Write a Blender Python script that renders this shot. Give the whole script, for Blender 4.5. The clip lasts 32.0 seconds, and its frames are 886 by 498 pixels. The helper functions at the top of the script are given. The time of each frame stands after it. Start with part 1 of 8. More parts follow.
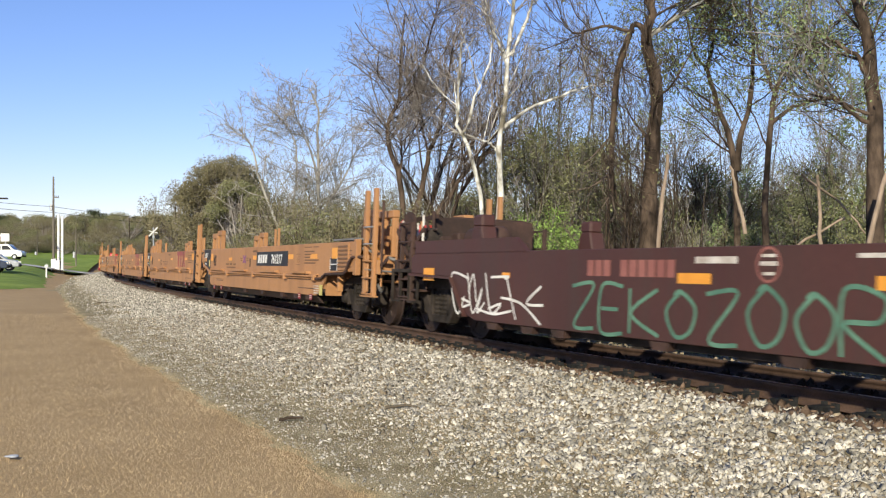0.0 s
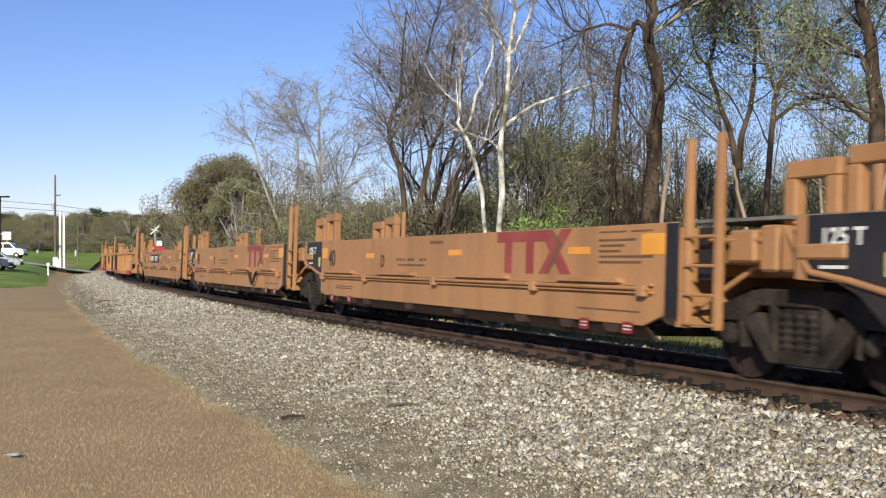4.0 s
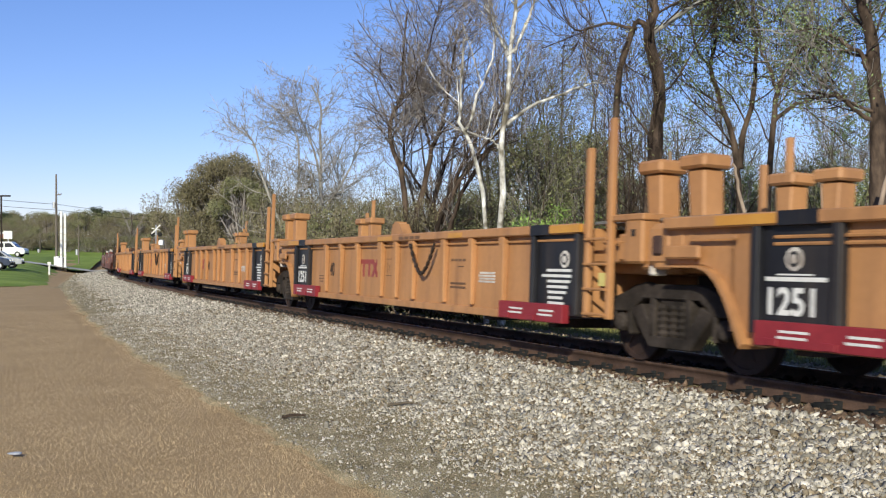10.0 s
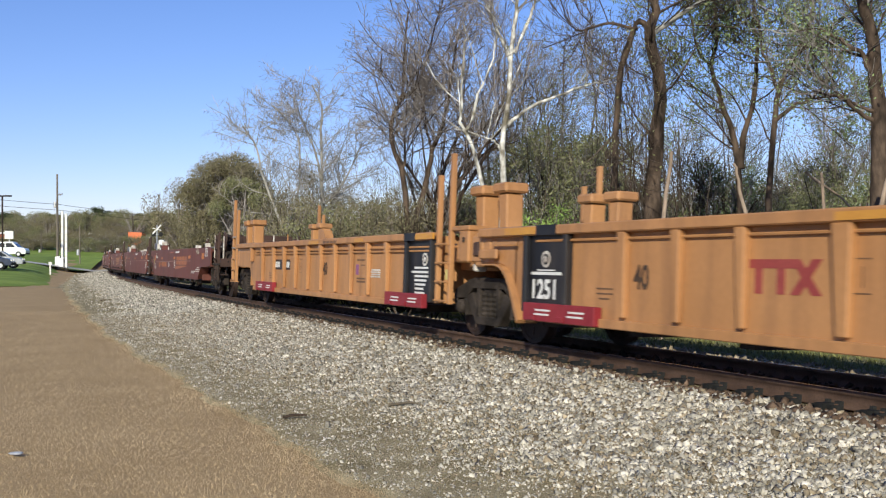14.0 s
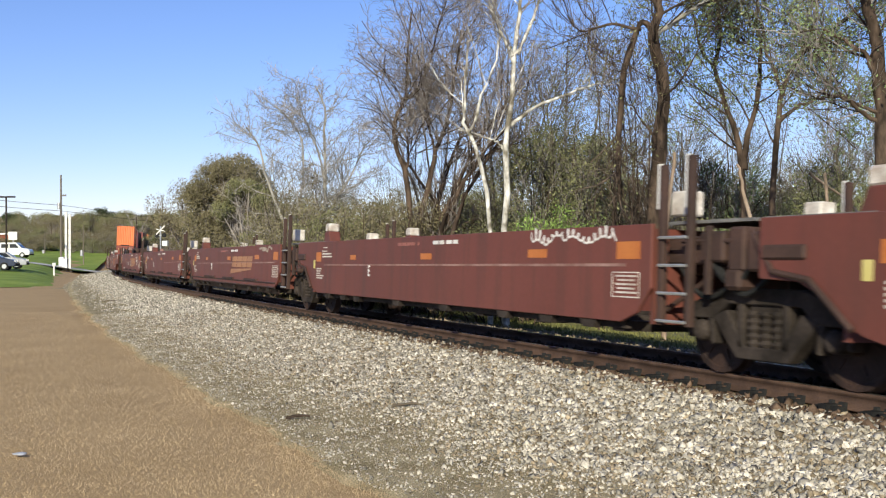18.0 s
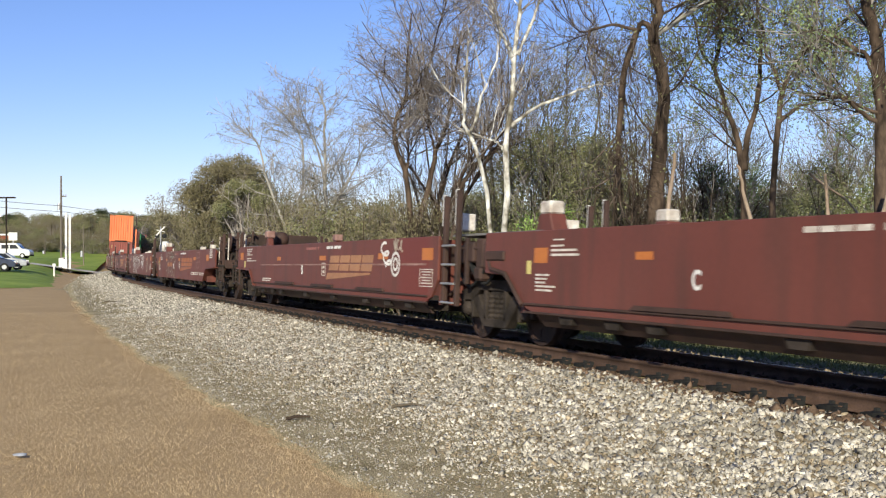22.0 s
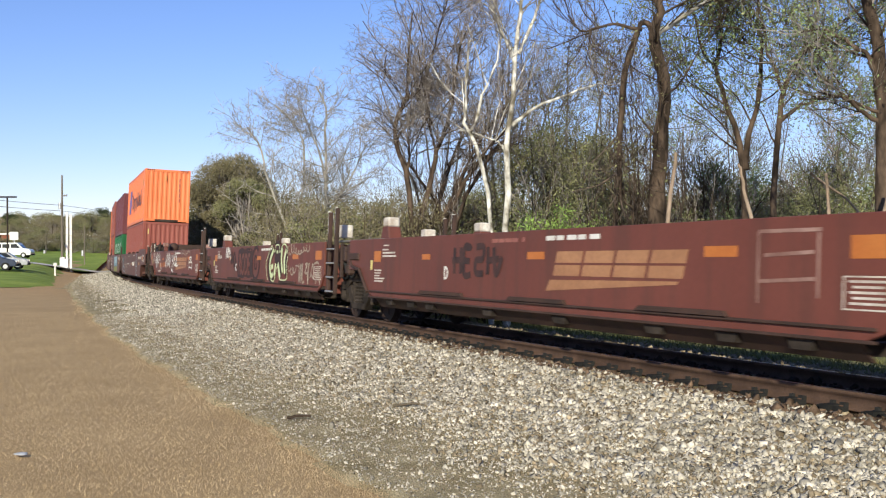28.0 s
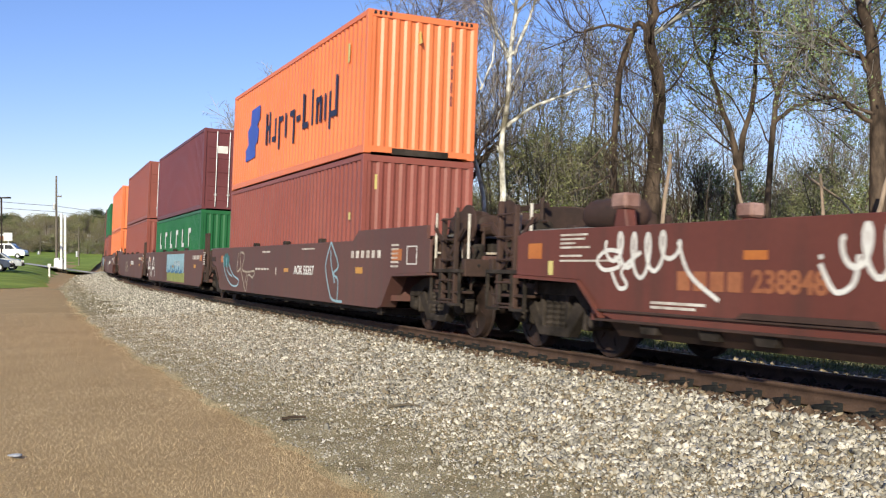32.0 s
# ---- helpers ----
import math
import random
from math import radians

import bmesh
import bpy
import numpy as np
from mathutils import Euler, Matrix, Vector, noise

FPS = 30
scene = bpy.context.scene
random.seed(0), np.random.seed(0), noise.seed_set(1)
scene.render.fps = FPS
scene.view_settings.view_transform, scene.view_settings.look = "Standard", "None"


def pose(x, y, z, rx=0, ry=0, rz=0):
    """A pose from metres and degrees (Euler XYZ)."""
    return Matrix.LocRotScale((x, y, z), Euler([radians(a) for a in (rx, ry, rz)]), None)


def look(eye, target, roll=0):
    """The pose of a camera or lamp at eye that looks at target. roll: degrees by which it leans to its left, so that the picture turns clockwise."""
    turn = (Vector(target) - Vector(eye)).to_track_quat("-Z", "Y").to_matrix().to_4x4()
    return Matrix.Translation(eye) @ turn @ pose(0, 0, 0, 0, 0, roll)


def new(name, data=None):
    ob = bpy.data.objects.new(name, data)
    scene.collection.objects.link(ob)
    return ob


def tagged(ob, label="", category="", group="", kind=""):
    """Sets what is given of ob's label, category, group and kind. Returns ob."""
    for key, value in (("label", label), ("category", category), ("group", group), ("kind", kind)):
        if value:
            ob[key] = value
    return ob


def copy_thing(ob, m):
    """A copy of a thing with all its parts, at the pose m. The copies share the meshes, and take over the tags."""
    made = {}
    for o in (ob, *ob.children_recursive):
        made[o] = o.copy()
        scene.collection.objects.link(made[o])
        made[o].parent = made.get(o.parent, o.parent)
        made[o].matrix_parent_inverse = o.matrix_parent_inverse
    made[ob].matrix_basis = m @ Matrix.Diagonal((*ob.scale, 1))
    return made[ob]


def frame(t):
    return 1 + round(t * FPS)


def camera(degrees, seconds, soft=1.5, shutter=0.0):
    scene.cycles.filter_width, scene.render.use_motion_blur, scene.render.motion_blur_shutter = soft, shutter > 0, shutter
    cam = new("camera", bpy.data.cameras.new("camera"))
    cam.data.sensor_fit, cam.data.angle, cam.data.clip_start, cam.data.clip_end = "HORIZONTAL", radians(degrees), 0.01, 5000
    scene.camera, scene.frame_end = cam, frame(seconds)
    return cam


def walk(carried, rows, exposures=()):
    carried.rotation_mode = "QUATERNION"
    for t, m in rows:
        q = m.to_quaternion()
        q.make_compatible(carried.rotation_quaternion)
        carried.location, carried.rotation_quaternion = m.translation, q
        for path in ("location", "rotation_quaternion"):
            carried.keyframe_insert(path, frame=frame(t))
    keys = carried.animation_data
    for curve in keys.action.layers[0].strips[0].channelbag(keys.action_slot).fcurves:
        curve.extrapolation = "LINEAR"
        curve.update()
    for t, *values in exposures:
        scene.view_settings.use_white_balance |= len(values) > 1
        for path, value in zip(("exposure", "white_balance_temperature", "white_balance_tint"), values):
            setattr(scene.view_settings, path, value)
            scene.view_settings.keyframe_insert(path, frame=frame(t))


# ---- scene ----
LENS = 1801.06
cam = camera(2 * math.degrees(math.atan(784 / LENS)), 32.0, soft=1.2, shutter=0.2)
EYE = (0.0, 0.0, 1.259)


def aim(side, rise):
    """The camera's pose as it sways by small amounts about its stand."""
    yaw, tilt = side / LENS, 0.0085245 + rise / LENS
    way = Vector((-math.sin(yaw) * math.cos(tilt), math.cos(yaw) * math.cos(tilt), math.sin(tilt)))
    return look(EYE, Vector(EYE) + way, -0.345)


walk(cam, [
    (0, aim(-5.8, 3.0)), (0.5, aim(-4.7, 2.9)), (1, aim(-4.3, 1.6)), (1.5, aim(-3.2, 1.0)), (2, aim(-3.1, 0.1)),
    (2.5, aim(-3.1, 0.0)), (3, aim(-3.1, 0.0)), (3.5, aim(-3.1, -0.0)), (5.5, aim(-3.2, -1.7)), (6, aim(-4.1, -2.8)),
    (6.5, aim(-4.6, -1.6)), (7, aim(-4.6, -0.2)), (7.5, aim(-4.4, -0.0)), (8, aim(-3.3, -0.0)),
    (8.5, aim(-3.1, -0.1)), (9, aim(-2.9, -0.9)), (9.5, aim(-1.7, -1.5)), (10, aim(-1.4, -1.5)),
    (10.5, aim(-0.8, -1.5)), (11, aim(-0.1, -1.4)), (11.5, aim(-0.0, -0.2)), (12, aim(-0.0, -0.0)),
    (12.5, aim(0.0, -0.0)), (13, aim(0.0, -0.1)), (13.5, aim(0.0, -0.8)), (14, aim(0.2, -1.5)),
    (14.5, aim(1.3, -1.5)), (16.5, aim(4.6, 0.1)), (17, aim(4.6, 0.4)), (17.5, aim(4.8, 0.1)), (18, aim(5.9, 0.0)),
    (18.5, aim(6.1, 0.0)), (19, aim(6.2, 0.0)), (19.5, aim(6.7, 0.0)), (20, aim(7.0, 0.1)), (20.5, aim(6.5, 0.1)),
    (21, aim(6.2, 0.8)), (21.5, aim(6.1, 1.4)), (22, aim(6.1, 1.3)), (22.5, aim(6.1, 0.2)), (23, aim(6.1, 0.0)),
    (23.5, aim(6.1, -0.0)), (24, aim(6.1, -0.3)), (24.5, aim(6.1, -0.0)), (25, aim(6.1, -0.0)),
    (25.5, aim(6.3, -0.0)), (27.5, aim(7.6, 1.3)), (28, aim(7.6, 0.2)), (28.5, aim(7.5, 0.0)), (29, aim(6.1, 0.3)),
    (29.5, aim(4.6, 1.4)), (30, aim(3.1, 1.5)), (30.5, aim(1.5, 1.5)), (31, aim(0.2, 1.5)), (31.5, aim(-0.2, 1.5)),
    (32, aim(-1.3, 1.7))], exposures=[(0, 0.22, 6500, 10), (1, 0.17, 6480, 10), (2, 0.07, 6420, 10), (6, 0.05, 6270, 10), (9, 0.02, 6120, 10), (15, 0.02, 6120, 10), (17, 0.19, 6440, 10), (32, 0.21, 6440, 10)])

# ---- light ----
SUN_AZ, SUN_EL = math.radians(191.5), math.radians(24)
world = bpy.data.worlds.new("sky")
scene.world = world
world.use_nodes = True
wn = world.node_tree
sky = wn.nodes.new("ShaderNodeTexSky")
sky.sky_type, sky.sun_disc = "NISHITA", False
sky.sun_elevation, sky.sun_rotation = SUN_EL, SUN_AZ
sky.air_density, sky.dust_density, sky.ozone_density = 1.0, 0.12, 4.0
wn.nodes["Background"].inputs[1].default_value = 0.122
sat = wn.nodes.new("ShaderNodeHueSaturation")
sat.inputs["Saturation"].default_value = 1.1
wn.links.new(sky.outputs[0], sat.inputs["Color"])
tint = wn.nodes.new("ShaderNodeMixRGB")
tint.blend_type = "MULTIPLY"
tint.inputs[0].default_value, tint.inputs[2].default_value = 1.0, (1.095, 0.916, 1.075, 1)
wn.links.new(sat.outputs[0], tint.inputs[1])
wn.links.new(tint.outputs[0], wn.nodes["Background"].inputs[0])
sun_data = bpy.data.lights.new("sun", "SUN")
sun_data.energy, sun_data.angle, sun_data.color = 5.4, math.radians(0.55), (1.0, 0.93, 0.72)
sun = new("sun", sun_data)
sun_way = Vector((math.sin(SUN_AZ) * math.cos(SUN_EL), math.cos(SUN_AZ) * math.cos(SUN_EL), math.sin(SUN_EL)))
sun.matrix_world = look(sun_way * 50, (0, 0, 0))


# ---- materials ----
def mat(name, a, b, scale=3.0, rough=0.7, metal=0.0, fine=40.0, bump=0.25, stretch=(1, 1, 1), depth=0.01, mix=1.0,
        dirt=None, dirt_amt=0.5, dirt_scale=1.2, island=0.0, obj=0.0):
    """A surface of two colours in patches, with fine grain, relief and, where given, dirt in streaks."""
    m = bpy.data.materials.new(name)
    m.use_nodes = True
    t = m.node_tree
    N, Lk = t.nodes, t.links
    bs = N["Principled BSDF"]
    bs.inputs["Metallic"].default_value = metal
    bs.inputs["Specular IOR Level"].default_value = 0.12 if rough >= 0.8 else 0.3 if rough >= 0.5 else 0.5
    co = N.new("ShaderNodeTexCoord")
    mp = N.new("ShaderNodeMapping")
    mp.inputs["Scale"].default_value = stretch
    Lk.new(co.outputs["Object"], mp.inputs[0])
    n1, n2 = N.new("ShaderNodeTexNoise"), N.new("ShaderNodeTexNoise")
    n1.inputs["Scale"].default_value, n1.inputs["Detail"].default_value = scale, 6
    n2.inputs["Scale"].default_value, n2.inputs["Detail"].default_value = fine, 3
    Lk.new(mp.outputs[0], n1.inputs[0])
    Lk.new(mp.outputs[0], n2.inputs[0])
    r1 = N.new("ShaderNodeValToRGB")
    r1.color_ramp.elements[0].position, r1.color_ramp.elements[1].position = 0.36, 0.66
    r1.color_ramp.elements[0].color, r1.color_ramp.elements[1].color = (*a, 1), (*b, 1)
    Lk.new(n1.outputs[0], r1.inputs[0])
    out = r1.outputs[0]
    if dirt:
        n3 = N.new("ShaderNodeTexNoise")
        m3 = N.new("ShaderNodeMapping")
        m3.inputs["Scale"].default_value = (3.0, 3.0, 0.35)
        Lk.new(co.outputs["Object"], m3.inputs[0])
        Lk.new(m3.outputs[0], n3.inputs[0])
        n3.inputs["Scale"].default_value, n3.inputs["Detail"].default_value = dirt_scale, 8
        r3 = N.new("ShaderNodeMapRange")
        r3.inputs[1].default_value, r3.inputs[2].default_value = 0.45, 0.75
        r3.inputs[4].default_value = dirt_amt
        Lk.new(n3.outputs[0], r3.inputs[0])
        mx = N.new("ShaderNodeMixRGB")
        mx.inputs[2].default_value = (*dirt, 1)
        Lk.new(r3.outputs[0], mx.inputs[0])
        Lk.new(out, mx.inputs[1])
        out = mx.outputs[0]
    mg = N.new("ShaderNodeMixRGB")
    mg.blend_type = "MULTIPLY"
    mg.inputs[0].default_value = 0.5 * mix
    r2 = N.new("ShaderNodeMapRange")
    r2.inputs[1].default_value, r2.inputs[2].default_value = 0.3, 0.7
    r2.inputs[3].default_value, r2.inputs[4].default_value = 0.45, 1.25
    Lk.new(n2.outputs[0], r2.inputs[0])
    Lk.new(out, mg.inputs[1])
    Lk.new(r2.outputs[0], mg.inputs[2])
    out = mg.outputs[0]
    if island or obj:
        geo = N.new("ShaderNodeNewGeometry") if island else N.new("ShaderNodeObjectInfo")
        hs = N.new("ShaderNodeHueSaturation")
        rr = N.new("ShaderNodeMapRange")
        rr.inputs[3].default_value, rr.inputs[4].default_value = 1 - (island or obj), 1 + (island or obj)
        Lk.new(geo.outputs["Random Per Island" if island else "Random"], rr.inputs[0])
        Lk.new(rr.outputs[0], hs.inputs["Value"])
        Lk.new(out, hs.inputs["Color"])
        out = hs.outputs[0]
    Lk.new(out, bs.inputs["Base Color"])
    rg = N.new("ShaderNodeMapRange")
    rg.inputs[3].default_value, rg.inputs[4].default_value = max(0.05, rough - 0.15), min(1, rough + 0.12)
    Lk.new(n1.outputs[0], rg.inputs[0])
    Lk.new(rg.outputs[0], bs.inputs["Roughness"])
    bp = N.new("ShaderNodeBump")
    bp.inputs["Strength"].default_value, bp.inputs["Distance"].default_value = bump, depth
    Lk.new(n2.outputs[0], bp.inputs["Height"])
    Lk.new(bp.outputs[0], bs.inputs["Normal"])
    return m


M = {
    "lawn": mat("dormant_lawn", (0.40, 0.277, 0.145), (0.455, 0.32, 0.172), 0.7, 0.95, fine=85, bump=0.5, depth=0.008, mix=1.5),
    "blade": mat("dry_grass_blade", (0.37, 0.268, 0.15), (0.54, 0.41, 0.255), 1.2, 0.9, fine=20, bump=0, island=0.4),
    "green": mat("green_lawn", (0.165, 0.235, 0.04), (0.26, 0.33, 0.075), 0.4, 0.9, fine=12, bump=0.6, depth=0.03),
    "verge": mat("weedy_verge", (0.10, 0.115, 0.045), (0.19, 0.175, 0.095), 0.8, 0.95, fine=20, bump=0.6, depth=0.03),
    "weed": mat("weed_leaf", (0.13, 0.135, 0.04), (0.23, 0.22, 0.08), 2, 0.8, fine=20, bump=0, island=0.4),
    "grit": mat("olive_grey_grit", (0.25, 0.203, 0.112), (0.42, 0.35, 0.215), 2.2, 0.95, fine=70, bump=0.9, depth=0.015, mix=1.6),
    "stone": mat("ballast_stone", (0.265, 0.24, 0.193), (0.57, 0.52, 0.437), 5, 0.85, fine=60, bump=0.3, island=0.5),
    "stone_warm": mat("rusty_stone", (0.18, 0.14, 0.09), (0.33, 0.27, 0.19), 7, 0.85, fine=60, bump=0.3, island=0.45),
    "stone_rust": mat("rust_dark_stone", (0.085, 0.055, 0.036), (0.17, 0.115, 0.08), 7, 0.85, fine=60, bump=0.3, island=0.4),
    # oily stone, blackened further to paint the shade under the train
    "stone_oily_shade": mat("oily_shade_dark_stone", (0.02, 0.014, 0.009), (0.05, 0.036, 0.024), 7, 0.8, fine=60, bump=0.3, island=0.4),
    "road": mat("worn_pale_asphalt", (0.19, 0.185, 0.175), (0.27, 0.265, 0.25), 0.5, 0.9, fine=40, bump=0.2),
    "rail": mat("rusty_rail", (0.07, 0.042, 0.03), (0.122, 0.074, 0.053), 4, 0.75, 0.2, fine=60, bump=0.2),
    "steel": mat("worn_steel", (0.42, 0.40, 0.38), (0.55, 0.53, 0.50), 6, 0.3, 0.9, fine=60, bump=0.05),
    "tie": mat("creosoted_wood", (0.035, 0.023, 0.014), (0.085, 0.058, 0.039), 5, 0.9, fine=40, bump=0.6, stretch=(1, 1, 1), obj=0.2),
    "asphalt": mat("asphalt", (0.09, 0.09, 0.092), (0.13, 0.128, 0.125), 0.5, 0.9, fine=50, bump=0.3),
    "concrete": mat("pale_concrete", (0.42, 0.40, 0.36), (0.56, 0.54, 0.50), 0.7, 0.85, fine=30, bump=0.2),
    "tan": mat("tan_paint", (0.35, 0.172, 0.073), (0.41, 0.207, 0.091), 0.5, 0.55, fine=14, bump=0.03, mix=0.25,
               dirt=(0.20, 0.10, 0.05), dirt_amt=0.5, dirt_scale=0.7),
    "yellow": mat("orange_tan_paint", (0.37, 0.18, 0.07), (0.44, 0.22, 0.092), 0.5, 0.5, fine=14, bump=0.03, mix=0.25,
                  dirt=(0.17, 0.085, 0.045), dirt_amt=0.6),
    "brown": mat("oxide_brown_paint", (0.118, 0.036, 0.026), (0.148, 0.047, 0.035), 0.5, 0.55, fine=14, bump=0.03, mix=0.25,
                 dirt=(0.06, 0.033, 0.025), dirt_amt=0.6),
    "dark": mat("dark_maroon_paint", (0.058, 0.024, 0.021), (0.078, 0.033, 0.028), 0.5, 0.55, fine=14, bump=0.03, mix=0.25,
                dirt=(0.055, 0.037, 0.03), dirt_amt=0.6),
    "umber": mat("grey_brown_paint", (0.10, 0.045, 0.038), (0.128, 0.06, 0.05), 0.5, 0.6, fine=14, bump=0.03, mix=0.25,
                 dirt=(0.08, 0.06, 0.05), dirt_amt=0.6),
    "black": mat("black_paint", (0.010, 0.010, 0.013), (0.022, 0.022, 0.026), 1, 0.5, fine=14, bump=0.03, mix=0.4,
                 dirt=(0.06, 0.045, 0.035), dirt_amt=0.5),
    # dusty cast steel, its colour darkened for the shade about the trucks
    "truck": mat("dusty_shade_dark_steel", (0.022, 0.018, 0.015), (0.058, 0.046, 0.039), 3, 0.8, 0.1, fine=25, bump=0.2),
    "wheel": mat("rusty_wheel", (0.02, 0.013, 0.011), (0.05, 0.029, 0.023), 4, 0.7, 0.2, fine=30, bump=0.1),
    "red": mat("red_paint", (0.20, 0.018, 0.026), (0.26, 0.028, 0.034), 2, 0.5, fine=20, bump=0.03, mix=0.3),
    "redbox": mat("bright_red_paint", (0.45, 0.03, 0.02), (0.52, 0.045, 0.03), 2, 0.45, fine=20, bump=0.03, mix=0.3),
    "white": mat("white_paint", (0.58, 0.56, 0.53), (0.70, 0.69, 0.66), 2, 0.5, fine=20, bump=0.03, mix=0.3),
    "orange": mat("orange_reflector", (0.68, 0.27, 0.03), (0.76, 0.33, 0.04), 3, 0.4, fine=30, bump=0.02, mix=0.2),
    "faded_orange": mat("faded_orange", (0.40, 0.125, 0.03), (0.46, 0.16, 0.04), 3, 0.5, fine=30, bump=0.02, mix=0.4),
    "lime": mat("pale_yellow_label", (0.50, 0.43, 0.14), (0.58, 0.50, 0.19), 3, 0.5, fine=30, bump=0.02, mix=0.2),
    "ink": mat("dark_brown_lettering", (0.04, 0.025, 0.018), (0.07, 0.045, 0.03), 3, 0.6, fine=30, bump=0.02, mix=0.3),
    "logo_tan": mat("faded_tan_emblem", (0.30, 0.145, 0.075), (0.37, 0.19, 0.10), 2, 0.6, fine=20, bump=0.02, mix=0.5),
    "violet": mat("violet_paint", (0.20, 0.075, 0.17), (0.26, 0.10, 0.22), 3, 0.6, fine=20, bump=0.02, mix=0.4),
    "spray": mat("white_spray_paint", (0.60, 0.58, 0.54), (0.72, 0.70, 0.66), 3, 0.6, fine=20, bump=0.02, mix=0.4),
    "spray_green": mat("green_spray_paint", (0.075, 0.17, 0.12), (0.12, 0.24, 0.165), 3, 0.6, fine=20, bump=0.02, mix=0.4),
    "spray_lime": mat("pale_green_spray_paint", (0.50, 0.58, 0.32), (0.60, 0.66, 0.42), 3, 0.6, fine=20, bump=0.02, mix=0.4),
    "spray_blue": mat("pale_blue_spray_paint", (0.22, 0.36, 0.42), (0.30, 0.45, 0.52), 3, 0.6, fine=20, bump=0.02, mix=0.4),
    "spray_teal": mat("teal_spray_paint", (0.03, 0.12, 0.125), (0.05, 0.17, 0.175), 4, 0.6, fine=20, bump=0.02, mix=0.5),
    "spray_deep": mat("deep_blue_spray_paint", (0.035, 0.12, 0.23), (0.06, 0.17, 0.30), 4, 0.6, fine=20, bump=0.02, mix=0.5),
    "mural_green": mat("yellow_green_spray_paint", (0.20, 0.23, 0.06), (0.29, 0.30, 0.10), 2, 0.65, fine=20, bump=0.02, mix=0.6),
    "spray_faded": mat("faded_pale_spray_paint", (0.27, 0.215, 0.17), (0.43, 0.37, 0.29), 5, 0.65, fine=20, bump=0.02, mix=0.6),
    "spray_soot": mat("thin_black_spray_paint", (0.028, 0.017, 0.016), (0.062, 0.032, 0.029), 4, 0.65, fine=14, bump=0.02, mix=0.5),
    "scuff": mat("pale_scuffed_paint", (0.20, 0.105, 0.085), (0.34, 0.21, 0.18), 2.5, 0.65, fine=20, bump=0.02, mix=0.5),
    "fresh_brown": mat("fresh_red_brown_paint", (0.125, 0.026, 0.018), (0.15, 0.034, 0.024), 0.5, 0.5, fine=14, bump=0.03, mix=0.25),
    "c_orange": mat("orange_container_paint", (0.66, 0.165, 0.055), (0.72, 0.195, 0.068), 0.6, 0.45, fine=14, bump=0.02, mix=0.2),
    "c_red": mat("rust_red_container_paint", (0.22, 0.062, 0.047), (0.26, 0.078, 0.06), 0.6, 0.5, fine=14, bump=0.02, mix=0.3,
                 dirt=(0.2, 0.08, 0.06), dirt_amt=0.4),
    "c_maroon": mat("maroon_container_paint", (0.12, 0.035, 0.04), (0.15, 0.045, 0.05), 0.6, 0.5, fine=14, bump=0.02, mix=0.3),
    "c_green": mat("green_container_paint", (0.014, 0.10, 0.036), (0.022, 0.13, 0.046), 0.6, 0.5, fine=14, bump=0.02, mix=0.3),
    "blue": mat("blue_emblem_paint", (0.03, 0.07, 0.36), (0.05, 0.10, 0.45), 2, 0.5, fine=20, bump=0.02, mix=0.2),
    "navy": mat("dark_navy_lettering", (0.012, 0.014, 0.04), (0.02, 0.022, 0.055), 2, 0.5, fine=20, bump=0.02, mix=0.2),
    # grimy steel, darkened as well for shade at car ends and below ledges
    "grime": mat("grimy_shade_brown_steel", (0.036, 0.022, 0.017), (0.068, 0.037, 0.029), 2, 0.75, fine=20, bump=0.1, mix=0.6),
    "grate": mat("dull_grating_steel", (0.16, 0.15, 0.14), (0.26, 0.25, 0.235), 3, 0.6, 0.3, fine=40, bump=0.2),
    "white_worn": mat("worn_white_paint", (0.40, 0.34, 0.29), (0.66, 0.62, 0.56), 5, 0.6, fine=25, bump=0.05, mix=0.6),
    "ink_soft": mat("faded_brown_lettering", (0.12, 0.065, 0.035), (0.165, 0.09, 0.048), 3, 0.6, fine=30, bump=0.02, mix=0.3),
    "ink_red": mat("faded_red_lettering", (0.24, 0.09, 0.075), (0.30, 0.12, 0.10), 3, 0.6, fine=30, bump=0.02, mix=0.3),
    "red_faded": mat("faded_red_paint", (0.25, 0.045, 0.04), (0.31, 0.07, 0.058), 2, 0.55, fine=20, bump=0.03, mix=0.5),
    "orange_tan": mat("dull_orange_patch", (0.47, 0.215, 0.03), (0.53, 0.26, 0.04), 3, 0.45, fine=30, bump=0.02, mix=0.3),
    "logo_rust": mat("rusty_emblem_paint", (0.27, 0.095, 0.045), (0.34, 0.13, 0.06), 2, 0.6, fine=20, bump=0.02, mix=0.5),
    "chain": mat("dark_chain_steel", (0.04, 0.03, 0.025), (0.07, 0.05, 0.04), 5, 0.6, 0.5, fine=30, bump=0.1),
    "bark": mat("grey_brown_bark", (0.08, 0.065, 0.047), (0.175, 0.145, 0.108), 3.5, 0.95, fine=14, bump=0.8, depth=0.03, stretch=(1, 1, 0.4)),
    "bark_dark": mat("dark_bark", (0.028, 0.02, 0.015), (0.12, 0.085, 0.062), 4.5, 0.95, fine=14, bump=0.8, depth=0.03, stretch=(1, 1, 0.4)),
    "dead_wood": mat("weathered_dead_wood", (0.20, 0.145, 0.10), (0.38, 0.29, 0.22), 3, 0.9, fine=14, bump=0.5, depth=0.02, stretch=(1, 1, 0.3)),
    "bark_grey": mat("pale_grey_bark", (0.20, 0.185, 0.16), (0.42, 0.40, 0.36), 3.5, 0.9, fine=12, bump=0.5, depth=0.02, stretch=(1, 1, 0.5)),
